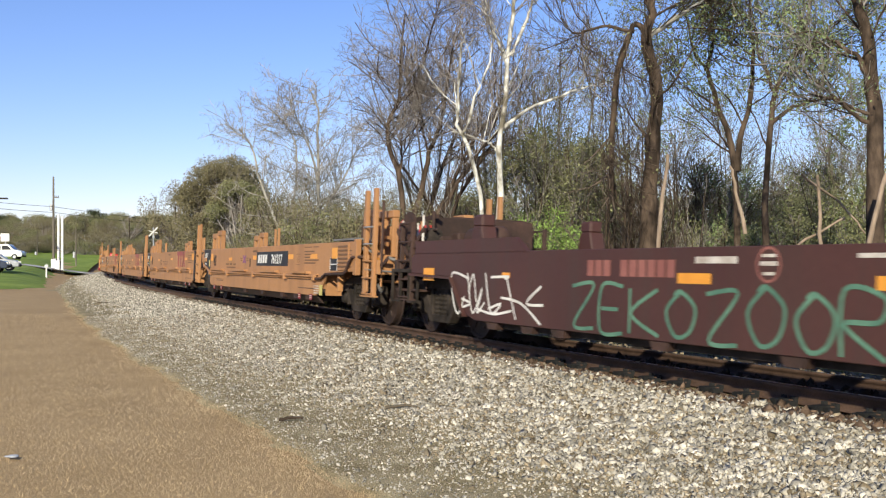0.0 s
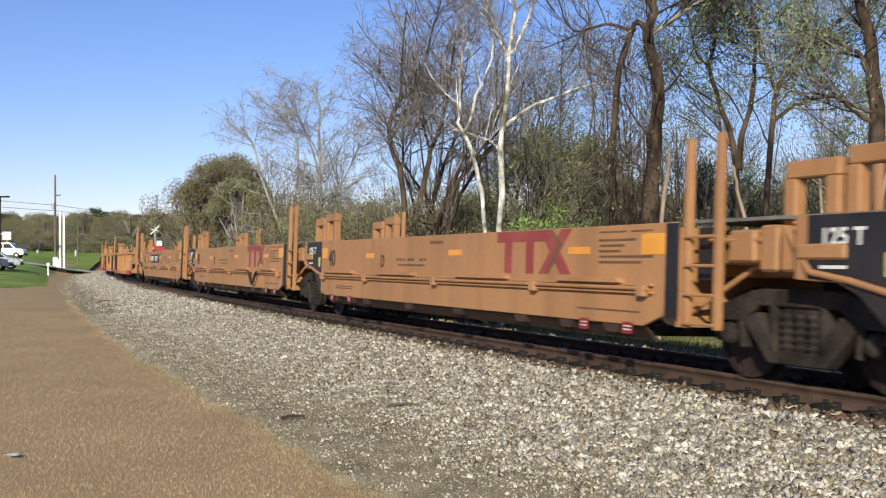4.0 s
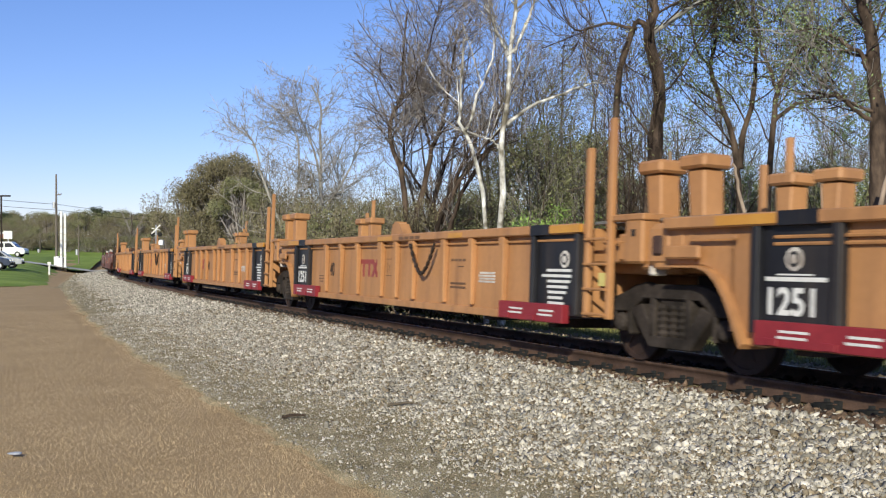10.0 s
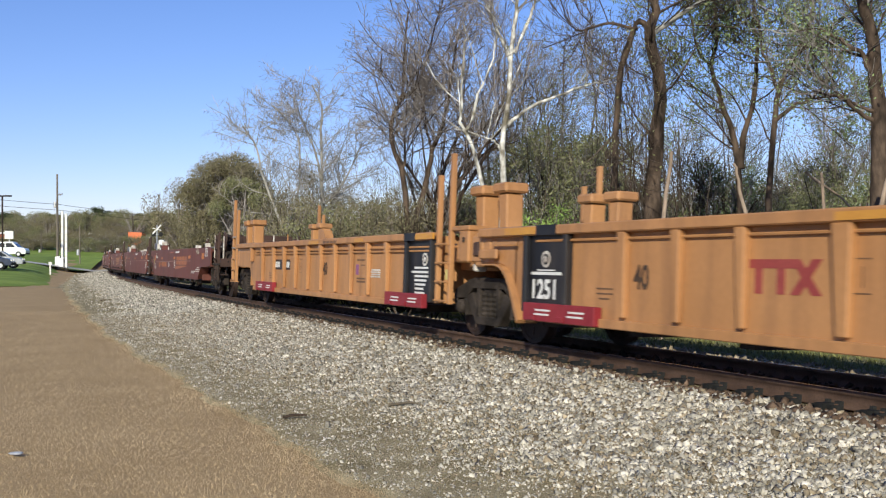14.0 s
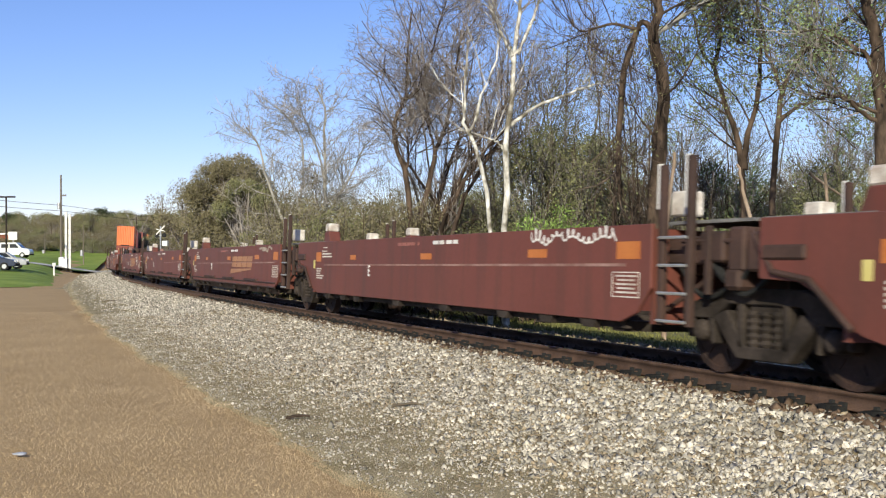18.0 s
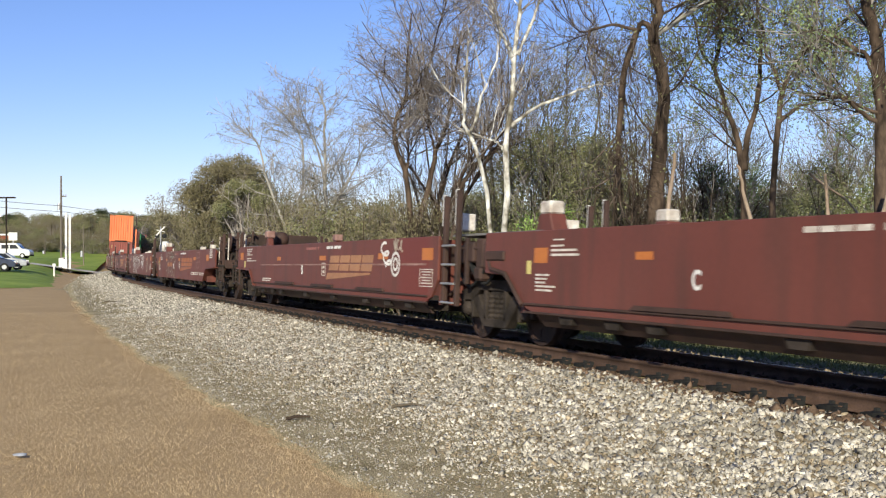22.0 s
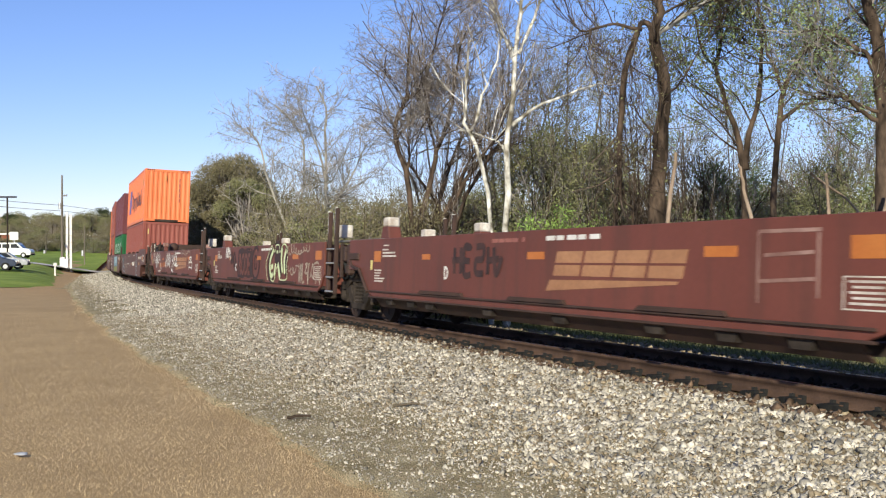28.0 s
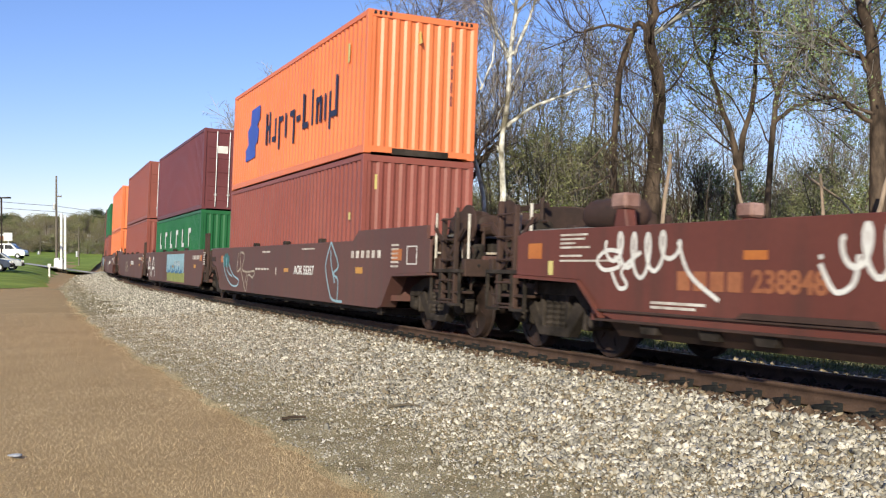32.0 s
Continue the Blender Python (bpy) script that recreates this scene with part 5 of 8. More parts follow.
def decorate(root, kind, L, front, rear, ci, idx):
    """The painted marks that differ from unit to unit."""
    xf, xr = L / 2, -L / 2
    yo = -SIDE
    lb = "looping spray-painted tag"
    if kind == "smooth":
        if rear == "joint":
            bm = bmesh.new()
            prism(bm, [(xr + 0.45, 0.99), (xr + 0.82, 0.97), (xr + 1.04, 0.86), (xr + 1.32, 0.62), (xr + 1.5, 0.5), (xr + 1.5, 1.555), (xr + 0.45, 1.555)], yo - 0.004, yo + 0.001)
            part("end_panel", bm, M["black"], root, "black end panel")
            letters("125 T", xr + 0.60, 1.29, 0.15, M["white"], root, y=yo - 0.005)
            marks([(xr + 0.6, 1.08, 0.3, 0.03)], "white", root, "small_print", y=yo - 0.005)
            marks([(xr + 1.3, 1.02, 0.12, 0.2)], "lime", root, "label", "pale yellow label", y=yo - 0.005)
        if front == "joint":
            part("end_strip", boxes((xf - 1.56, xf - 1.375, yo - 0.004, yo + 0.03, 0.55, 1.55)), M["black"], root, "black end strip")
        marks([(xr + 1.53, 1.20, 0.34, 0.22) if rear == "joint" else (xr + 0.16, 1.27, 0.46, 0.25), (xr + (4.22 if rear == "joint" else 2.15), 1.20, 0.42, 0.09)], "orange", root, "reflector", "orange reflective patch")
        marks([((xf - 2.0) if front == "joint" else (xf - 0.85), 1.22, 0.42, 0.23)] + ([(xr + 7.92, 1.23, 0.48, 0.09), (xr + 11.46, 1.23, 0.5, 0.09)] if 0 < idx < 4 else [(xr + 12.6, 1.23, 0.5, 0.10)] if idx == 0 else [(xr + 10.1, 1.24, 0.5, 0.09)]), "orange", root, "reflector", "orange reflective patch")
        letters("40", xr + (1.99 if rear == "joint" else 1.62), 1.05, 0.33, M["ink"], root, squeeze=0.9)
        lx = (6.85, 5.05, 5.0, 4.95, 7.9)[idx]
        letters("BCDEA"[idx], xr + lx, 1.04, 0.22, M["ink"], root, squeeze=0.8)
        tx, tz = {0: 3.86, 4: 9.3}.get(idx, 5.75), 0.07 if idx == 0 else 0.0
        marks([(xr + tx + 0.17 * i, 1.145 - tz, 0.13 - 0.03 * (i % 3), 0.045) for i in range(8) if i != 5] + [(xr + tx + 0.1, 1.06 - tz, 1.15, 0.03), (xr + 2.5, 0.63, 1.0, 0.02), (xr + 2.5, 0.59, 0.95, 0.02)]
              + [(xf - 2.85 + 0.02 * (i % 2), 1.12 + 0.064 * i, (0.85, 1.05, 0.45, 0.5, 0.75)[i], 0.028) for i in range(5)] + [(xf - 2.85, 1.475, 0.55, 0.02), (xf - 2.2, 1.475, 0.4, 0.02), (xr + 7.2, 1.42, 0.5, 0.05), (xr + 11.7, 0.57, 1.3, 0.02)], "ink_soft", root, "small_print")
        marks([(xr + a, 0.33, 0.2, 0.13) for a in (2.25, 3.3)] + [(xf - a, 0.33, 0.2, 0.13) for a in (3.2, 2.3)], "red", root, "warning_plate", "dark red plate", y=yo - 0.02)
        marks([(xr + a + 0.03, 0.37 + 0.04 * q, 0.14, 0.015) for a in (2.25, 3.3) for q in (0, 1)] + [(xf - a + 0.03, 0.37 + 0.04 * q, 0.14, 0.015) for a in (3.2, 2.3) for q in (0, 1)], "white_worn", root, "small_print", y=yo - 0.025)
        if idx in (0, 4):
            bx0 = xr + (7.66, 0, 0, 0, 4.0)[idx]
            part("number_board", bar_row([(bx0, 1.06, 3.1, 0.36)]), M["black"], root, "black number board")
            for i in range(4):
                bm = bmesh.new()
                a = bx0 + 0.16 + 0.25 * i
                prism(bm, [(a, 1.13), (a + 0.17, 1.13), (a + 0.21, 1.345), (a + 0.04, 1.345)], yo - 0.009, yo - 0.003)
                part("mark", bm, M["white"], root)
            letters("761217", bx0 + 1.55, 1.125, 0.22, M["white"], root, y=yo - 0.005, squeeze=1.12)
            marks([(bx0 - 0.42, 1.22, 0.4, 0.11), (bx0 + 3.13, 1.22, 0.42, 0.12)], "orange", root, "reflector", "orange reflective patch")
            vx = xr + (5.97, 0, 0, 0, 8.7)[idx]
            for e in (-1, 1):
                bm = bmesh.new()
                prism(bm, [(vx + 0.19 - e * 0.16, 1.13), (vx + 0.33 - e * 0.16, 1.13), (vx + 0.33 + e * 0.16, 1.34), (vx + 0.19 + e * 0.16, 1.34)], yo - 0.004 - 0.0006 * e, yo + 0.001)
                part("emblem", bm, M["violet"], root, "small violet cross mark")
            marks([(vx + a, 1.19 + b, 0.2, 0.025) for a in (-0.2, 0.52) for b in (0, 0.06)], "ink_soft", root, "small_print")
            if idx == 0:
                marks([(xr + 11.5, 1.09, 0.3, 0.012), (xr + 11.5, 1.33, 0.3, 0.012), (xr + 11.6, 1.14, 0.012, 0.15), (xr + 11.7, 1.14, 0.012, 0.15)], "ink_soft", root, "frame_mark")
        else:
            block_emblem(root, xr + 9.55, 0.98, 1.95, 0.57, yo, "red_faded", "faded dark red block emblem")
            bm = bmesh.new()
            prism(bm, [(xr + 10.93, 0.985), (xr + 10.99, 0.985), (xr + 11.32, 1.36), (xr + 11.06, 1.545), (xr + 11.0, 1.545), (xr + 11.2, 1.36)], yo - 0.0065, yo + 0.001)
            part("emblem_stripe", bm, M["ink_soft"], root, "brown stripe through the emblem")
        if idx == 3:
            bm = bmesh.new()
            path = [(10.1, 0.845), (10.22, 0.82), (10.4, 0.62), (10.5, 0.55), (10.6, 0.53), (10.72, 0.58), (10.88, 0.74), (10.98, 0.83), (11.1, 0.85)]
            for (a, b), (c, d) in zip(path, path[1:]):
                rod(bm, (xr + a, yo - 0.09, b), (xr + c, yo - 0.09, d), 0.03, 8)
            part("hanging_hose", bm, M["chain"], root, "dark hose hanging in a loop below the pipe")
            part("patch_plate", boxes((xr + 11.0, xr + 11.42, yo - 0.012, yo + 0.001, 0.45, 1.06)), M["yellow"], root, "fresh orange-tan patch of paint", bevel=0.004)
        if rear != "joint":
            marks([(xr - 0.16, 1.17, 0.3, 0.17)], "grate", root, "notice", "grey metal notice")
            marks([(xr - 0.25, 1.06, 0.2, 0.09)], "ink", root, "mark")
            marks([(xr + 0.2, 1.08, 0.13, 0.17)], "lime", root, "label", "pale yellow label")
            marks([(xr + 0.78, 1.46 - 0.055 * i, (0.72, 0.62, 0.66, 0.5)[i], 0.024) for i in range(4)] + [(xr + 2.15 + 0.36 * i, 1.47 + 0.02 * (i % 2), 0.33, 0.04) for i in range(5)], "ink_soft", root, "small_print")
            marks([(xr + 3.05, 1.02, 0.32, 0.014), (xr + 3.05, 1.29, 0.32, 0.014), (xr + 3.13, 1.04, 0.014, 0.25), (xr + 3.27, 1.04, 0.014, 0.25), (xr + 3.17, 1.13, 0.07, 0.07)], "ink_soft", root, "frame_mark")
            path = [(-0.3, 1.0), (0.55, 0.985), (0.8, 0.9), (1.0, 0.76), (1.25, 0.74)]
            for dz in (0.0, -0.085):
                bm = bmesh.new()
                for (a, b), (c, d) in zip(path, path[1:]):
                    rod(bm, (xr + a, yo - 0.035, b + dz + 0.05), (xr + c, yo - 0.035, d + dz + 0.05), 0.03, 8)
                part("edge_pipe", bm, M["tan"] if dz else M["grime"], root, "pipe bent along the arch")
        if front != "joint":
            marks([(xf - 0.95, 0.98, 0.48, 0.26)], "black", root, "notice", "black notice with a white frame")
            marks([(xf - 0.95, 1.10, 0.48, 0.02), (xf - 0.95, 0.98, 0.02, 0.26), (xf - 0.49, 0.98, 0.02, 0.26)], "white", root, "notice_edge", y=yo - 0.005)
            marks([(xf + 0.0, 1.05 + 0.08 * i, 0.4, 0.02) for i in range(5)], "ink_soft", root, "small_print")
            marks([(xr + 12.95, 0.48 + 0.05 * i, 0.35, 0.02) for i in range(4)], "white_worn", root, "small_print")
            marks([(xr + 13.35, 0.45, 0.2, 0.22)], "lime", root, "label", "pale yellow label")
    elif kind == "ribbed":
        yp = -SIDE + 0.08
        for x0, tail in ((xr + 1.65, True), (xf - 2.55, False)):
            if (rear if tail else front) != "joint":
                continue
            w = 1.1 if tail else 1.18
            part("end_panel", boxes((x0, x0 + w, yp - 0.03, yp, 0.45, 1.475)), M["black"], root, "black end panel")
            for e in (0.0, w - 0.1):
                part("panel_rib", boxes((x0 + e, x0 + e + 0.1, -SIDE - 0.022, yp - 0.03, 0.46, 1.475)), M["black"], root, bevel=0.01)
            part("chord_band", boxes((x0 + (0.35 if tail else 0), x0 + (0.85 if tail else 0.5), -SIDE - 0.034, -SIDE + 0.1, 1.47, 1.604)), M["black"], root, "black band on the top chord")
            part("reflector", boxes((x0 + (-0.5 if tail else 0.52), x0 + (0.33 if tail else 1.25), -SIDE - 0.034, -SIDE, 1.49, 1.585)), M["orange_tan"], root, "dull orange patch")
            cx = x0 + (0.5 if tail else 0.78)
            bm = bmesh.new()
            lathe(bm, [(yp - 0.036, 0.11), (yp - 0.03, 0.11)], cx, 1.16, 16)
            em = part("emblem", bm, M["white_worn"], root, "round pale emblem")
            bm = bmesh.new()
            lathe(bm, [(yp - 0.039, 0.075), (yp - 0.034, 0.075)], cx, 1.16, 12)
            part("emblem_core", bm, M["black"], em)
            bm = bmesh.new()
            lathe(bm, [(yp - 0.042, 0.045), (yp - 0.038, 0.045)], cx, 1.16, 10)
            part("emblem_dot", bm, M["white_worn"], em)
            if tail:
                letters("1251", x0 + 0.12, 0.65, 0.25, M["white"], root, y=yp - 0.031, squeeze=1.0)
                marks([(x0 + 0.14, 0.955, 0.75, 0.04), (x0 + 0.28, 1.01, 0.45, 0.015)], "white", root, "small_print", y=yp - 0.031)
            else:
                marks([(x0 + (0.34, 0.22, 0.36, 0.36, 0.38, 0.38, 0.38)[i], 1.0 - 0.07 * i, (0.6, 0.72, 0.56, 0.5, 0.44, 0.36, 0.4)[i], 0.036) for i in range(7)], "white", root, "small_print", y=yp - 0.031)
        for x0 in ((xr + (1.75 if rear == "joint" else 2.4), xf - 3.35)):
            part("warning_plate", boxes((x0, x0 + 1.7, -SIDE - 0.05, -SIDE + 0.06, 0.35, 0.585)), M["red"], root, "dark red plate along the bottom edge", bevel=0.008)
            marks([(x0 + 0.3 + 0.8 * a + 0.03 * b, 0.43 + 0.055 * b, 0.36, 0.024) for a in (0, 1) for b in (0, 1)], "white", root, "small_print", y=-SIDE - 0.05)
            for a in (0.16, 0.86):
                part("plate_notch", boxes((x0 + a, x0 + a + 0.16, -SIDE - 0.07, -SIDE - 0.05, 0.36, 0.43)), M["red"], root, bevel=0.006)
        letters("40", xr + (8.2, 4.05, 5.95, 4.05, 7.9)[idx], 0.83, 0.27, M["ink"], root, y=yp, squeeze=0.75)
        if idx in (0, 4):
            bx0 = xr + (9.25 if idx == 0 else 3.8)
            part("number_board", bar_row([(bx0, 0.91, 1.45, 0.25)], yp), M["black"], root, "black number board")
            marks([(bx0 + 0.1 + 0.15 * i, 0.965, 0.11, 0.14) for i in range(3)] + [(bx0 + 0.86 + 0.14 * i, 0.965, 0.10, 0.14) for i in range(4)], "white", root, "mark", y=yp - 0.004)
            marks([(xr + (5.2 if idx == 0 else 10.05), 0.86, 0.16, 0.2)], "violet", root, "emblem", "small violet mark", y=yp)
        else:
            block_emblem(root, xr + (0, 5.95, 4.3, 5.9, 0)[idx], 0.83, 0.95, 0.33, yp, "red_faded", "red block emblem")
        fx = xr + (12.15, 7.3, 7.12, 7.15, 6.0)[idx]
        marks([(fx, 0.86, 0.26, 0.012), (fx, 1.16, 0.26, 0.012), (fx + 0.06, 0.92, 0.012, 0.18), (fx + 0.16, 0.92, 0.012, 0.18)], "ink_soft", root, "frame_mark", y=yp)
        marks([(xr + 10.1 + 0.14 * i, 1.13, 0.11, 0.04) for i in range(4)] + [(xr + 10.35, 1.04, 0.22, 0.02), (xr + 10.1, 0.77, 0.55, 0.035), (xr + 10.1, 0.71, 0.55, 0.035), (xr + 3.3, 0.8, 0.35, 0.02), (xr + 3.3, 0.74, 0.35, 0.02), (xr + 3.36, 0.68, 0.22, 0.02)], "ink_soft", root, "small_print", y=yp)
        wx = xr + (6.1, 11.1, 11.05, 11.0, 10.9)[idx]
        marks([(wx + 0.03 * (i % 2), 0.82 + 0.042 * i, 0.52 - 0.04 * (i % 2), 0.03) for i in range(4)], "white_worn", root, "notice", y=yp)
        marks([(xr + 8.15 + 0.24 * i, 1.50, 0.19, 0.05) for i in range(4)], "ink_soft", root, "small_print", y=-SIDE - 0.03)
        marks([(xr + 7.1, 1.49, 0.7, 0.075), (xr + 10.2, 1.49, 0.5, 0.075)], "orange_tan", root, "reflector", "dull orange patch", y=-SIDE - 0.03)
        bm = bmesh.new()
        prism(bm, [(xr + 7.62, 1.595), (xr + 8.2, 1.595), (xr + 8.02, 1.79), (xr + 7.92, 1.80), (xr + 7.9, 1.83), (xr + 7.78, 1.83), (xr + 7.76, 1.79), (xr + 7.70, 1.79)], -SIDE + 0.02, -SIDE + 0.2)
        part("chord_bracket", bm, M["yellow"], root, "raised bracket on the top chord")
        if idx in (1, 3):
            # a chain of oval links hung between two ribs
            prev = None
            for i in range(25):
                u = i / 24
                a = abs(2 * u - 1)
                q = (xr + 8.72 + 1.0 * u, -SIDE - 0.05, 1.41 - 0.49 * (1 - a ** 1.7))
                if prev:
                    bm = bmesh.new()
                    rod(bm, prev, q, 0.034 if i % 2 else 0.022, 6)
                    part("chain_link", bm, M["chain"], root, "dark link of a hanging chain")
                prev = q
        if idx == 0:
            part("notice", boxes((xr + 13.1, xr + 13.6, yp - 0.004, yp, 0.66, 1.0)), M["black"], root, "black notice with a white frame")
            marks([(xr + 13.1, 0.66, 0.5, 0.02), (xr + 13.1, 0.98, 0.5, 0.02), (xr + 13.1, 0.66, 0.02, 0.34), (xr + 13.58, 0.66, 0.02, 0.34), (xr + 13.1, 0.76, 0.5, 0.015)], "white", root, "notice_edge", y=yp - 0.004)
    else:
        op = "orange" if kind == "dark" else "faded_orange"
        marks([(xr + ((0.07 if kind == "dark" else 1.72) if rear == "joint" or kind == "dark" else -0.14), (1.13 if rear == "joint" else 1.19) if kind != "dark" else 0.86, 0.40 if kind == "dark" else 0.34, 0.2), ((xf - 2.05) if front == "joint" else (xf - 1.25), 1.17, 0.46, 0.2)], op, root, "reflector", "orange reflective patch")
    if kind == "brown":
        marks([(xr + 4.0, 1.17, 0.32, 0.09), (xr + 7.6, 1.17, 0.45, 0.10), (xr + 11.3, 1.19, 0.5, 0.11)], "faded_orange", root, "reflector", "orange reflective patch")
        t0 = 2.15 if rear == "joint" else 1.0
        marks(([(xr + t0, 1.34, 0.3, 0.025), (xr + t0, 1.28, 0.62, 0.03), (xr + t0, 1.22, 0.66, 0.03), (xr + t0 + 0.05, 1.42, 0.26, 0.02)] if rear == "joint" else
               [(xr + 0.66, 1.47 - 0.052 * i, (0.6, 0.55, 0.34, 0.66)[i], 0.026) for i in range(4)] + [(xr + 0.66, 1.21, 0.5, 0.026), (xr + 0.66, 1.15, 1.1, 0.024)])
              + ([(xr + t0 - 0.38, 0.96 - 0.05 * i, (0.34, 0.3, 0.25, 0.5, 0.42)[i], 0.026) for i in range(5)] if rear == "joint" else [(xr + 2.55, 0.69, 0.9, 0.03), (xr + 2.55, 0.64, 0.75, 0.03)])
              + ([(xf - 2.06 + 0.04 * (i % 2), 0.965 - 0.047 * i, 0.42 - 0.08 * (i % 2), 0.022) for i in range(5)] + [(xf - 2.13, 1.01, 0.54, 0.014), (xf - 2.13, 0.73, 0.54, 0.014), (xf - 2.13, 0.73, 0.014, 0.29), (xf - 1.6, 0.73, 0.014, 0.29)] if front == "joint" else []), "white_worn", root, "small_print")
        marks([(xr + 8.1 + 0.26 * i, 1.415, 0.22 - 0.05 * (i % 2), 0.06) for i in range(5 if ci == 4 else 4)], "white", root, "small_print")
        marks([(xr + 6.55 + 0.2 * i, 1.41, 0.17, 0.055) for i in range(4)] + [(xr + 7.45, 1.41, 0.06, 0.06)], "white_worn" if (ci, idx) == (3, 3) else "ink_red", root, "mark")
        marks([(xr + t0 - 0.62, 0.98, 0.11, 0.18)], "lime", root, "label", "pale yellow label")
        if ci == 3:
            a, b = {0: (2.3, 11.9), 3: (8.9, 14.0)}.get(idx, (2.3, 13.6))
            bm = bmesh.new()
            prism(bm, [(xr + a, 1.045), (xr + b, 1.085), (xr + b, 1.12), (xr + a, 1.065)], yo - 0.0035, yo + 0.001)
            part("scratch_line", bm, M["scuff"], root, "long pale scuffed line")
        lx = ((6.28, 5.05, 5.0, 5.0, 6.2), (6.2, 5.0, 4.9, 4.9, 6.3))[ci - 3][idx]
        letters("AEDCB"[idx], xr + lx, 0.86, 0.205, M["white"], root, squeeze=0.72)
        if (ci, idx) in ((3, 0), (3, 4), (4, 0), (4, 1)):
            marks([(xr + 7.78, 0.84, 0.26, 0.018), (xr + 7.78, 1.10, 0.26, 0.018), (xr + 7.78, 0.84, 0.02, 0.27), (xr + 8.03, 0.84, 0.02, 0.27), (xr + 7.86, 0.9, 0.1, 0.05), (xr + 7.86, 1.0, 0.1, 0.05)], "white_worn", root, "frame_mark")
        if not (ci == 3 and idx in (1, 3)) and not (ci == 4 and idx in (1, 3)):
            slanted(root, xr + 8.28, 0.96, 2.72, 0.31, "logo_tan" if idx != 0 else "logo_rust", "faded tan slanted block emblem")
        if front != "joint":
            marks([(xf - 0.6, 1.26, 0.46, 0.022), (xf - 0.6, 1.52, 0.46, 0.022), (xf - 0.6, 1.26, 0.022, 0.28), (xf - 0.16, 1.26, 0.022, 0.28), (xf - 0.45, 1.32, 0.03, 0.18), (xf - 0.3, 1.32, 0.03, 0.18)], "white", root, "frame_mark")
            marks([(xr + 12.1, 0.72, 0.85, 0.03), (xr + 12.1, 0.67, 0.7, 0.025), (xr + 13.0, 0.79, 0.95, 0.03), (xr + 13.0, 0.73, 0.8, 0.03), (xr + 13.3, 0.86, 0.5, 0.03)] if ci == 3 else
                  [(xr + 10.85, 0.71, 0.45, 0.03), (xr + 10.85, 0.66, 0.4, 0.02), (xr + 11.36, 0.66, 0.28, 0.1), (xr + 11.7, 0.72, 0.85, 0.032), (xr + 11.7, 0.67, 0.7, 0.028), (xr + 12.65, 0.72, 0.95, 0.03), (xr + 12.65, 0.66, 0.95, 0.03)], "white_worn", root, "small_print")
    if kind == "dark":
        sketch(root, xr + 1.16, 0.34, 2.85, 0.66, ("2085 0097 0145 0805 1545", "1240 2230 0918", "1898 2510 3565 3012 3835", "3899 4515 5535 4222", "4490 6292 5888", "6092 7005", "5548 7538 9300", "9375 8040 9538", "3020 4812 6622", "2055 2595 2935"), 0.036, M["spray"], "white angular spray-painted tag")
        spray(root, "ZEKO", xr + 4.6, 0.36, 2.4, 0.52, 0.045, M["spray_green"], "green sprayed lettering", 3)
        spray(root, "ZOOR", xr + 7.1, 0.36, 2.35, 0.55, 0.045, M["spray_green"], "green sprayed lettering", 4)
        spray(root, "E", xr + 9.6, 0.4, 0.6, 0.5, 0.045, M["spray_green"], "green sprayed lettering", 5)
        marks([(xr + 2.75, 0.93, 0.22, 0.08), (xr + 6.62, 0.93, 0.52, 0.11), (xr + 9.2, 0.92, 0.5, 0.12)], "orange", root, "reflector", "orange reflective patch")
        marks([(xr + 6.9, 1.14, 0.62, 0.07), (xr + 9.0, 1.19, 0.5, 0.04)], "white_worn", root, "small_print")
        marks([(xr + 4.9 + 0.17 * i, 0.99, 0.13, 0.19) for i in range(10) if i != 3], "ink_red", root, "mark")
        bm = bmesh.new()
        for i in range(20):
            a, b = i * 0.3142, (i + 1) * 0.3142
            vs = [bm.verts.new((xr + 7.95 + r * math.cos(t), yo - 0.004, 1.13 + r * 1.05 * math.sin(t))) for r, t in ((0.14, a), (0.165, a), (0.165, b), (0.14, b))]
            bm.faces.new(vs)
        part("round_emblem", bm, M["ink_red"], root, "round pale emblem ring")
        marks([(xr + 7.86, 1.20, 0.18, 0.03), (xr + 7.84, 1.12, 0.22, 0.04), (xr + 7.88, 1.03, 0.14, 0.03)], "white_worn", root, "mark")
    if kind == "brown" and ci == 4:
        if idx == 0:
            sketch(root, xr + 4.05, 0.5, 2.85, 1.05, ("0162 0199 1077 1692 1865", "1895 2597 3080 2860 2155", "2985 3392 3890 3975 3760", "4292 5099 5790 5278 4480 5070 5560 4865", "6690 7099 7480 6872", "8455 8180 8892 9680 9560 8758 8262",
                   "0360 1560 0127 1426", "1460 1520 1805 2303 2625 2660", "2655 2725 3215 3820 4245 4560", "4560 4530 5020 5525 5955", "5955 5925 5610 6505 6915 6950", "6068 8075 9301 6528", "8855 9345 9235 8630"), 0.03, M["spray_faded"], "pale green thin outline of a sprayed tag")
            sketch(root, xr + 5.2, 1.2, 1.0, 0.35, ("3020 4560 3590", "7070 7530 8060 7555"), 0.06, M["spray_green"], "green sprayed daub")
            marks([(xr + 4.5 + 0.2 * i, 0.93, 0.15, 0.17) for i in range(7) if i != 3], "logo_rust", root, "mark")
            sketch(root, xr + 11.95, 0.95, 0.7, 0.5, ("0099 9995 9505 1000 0090", "0060 9965", "1030 9035", "3099 3500"), 0.03, M["scuff"], "faded scrawl in thin pale paint")
        elif idx == 1:
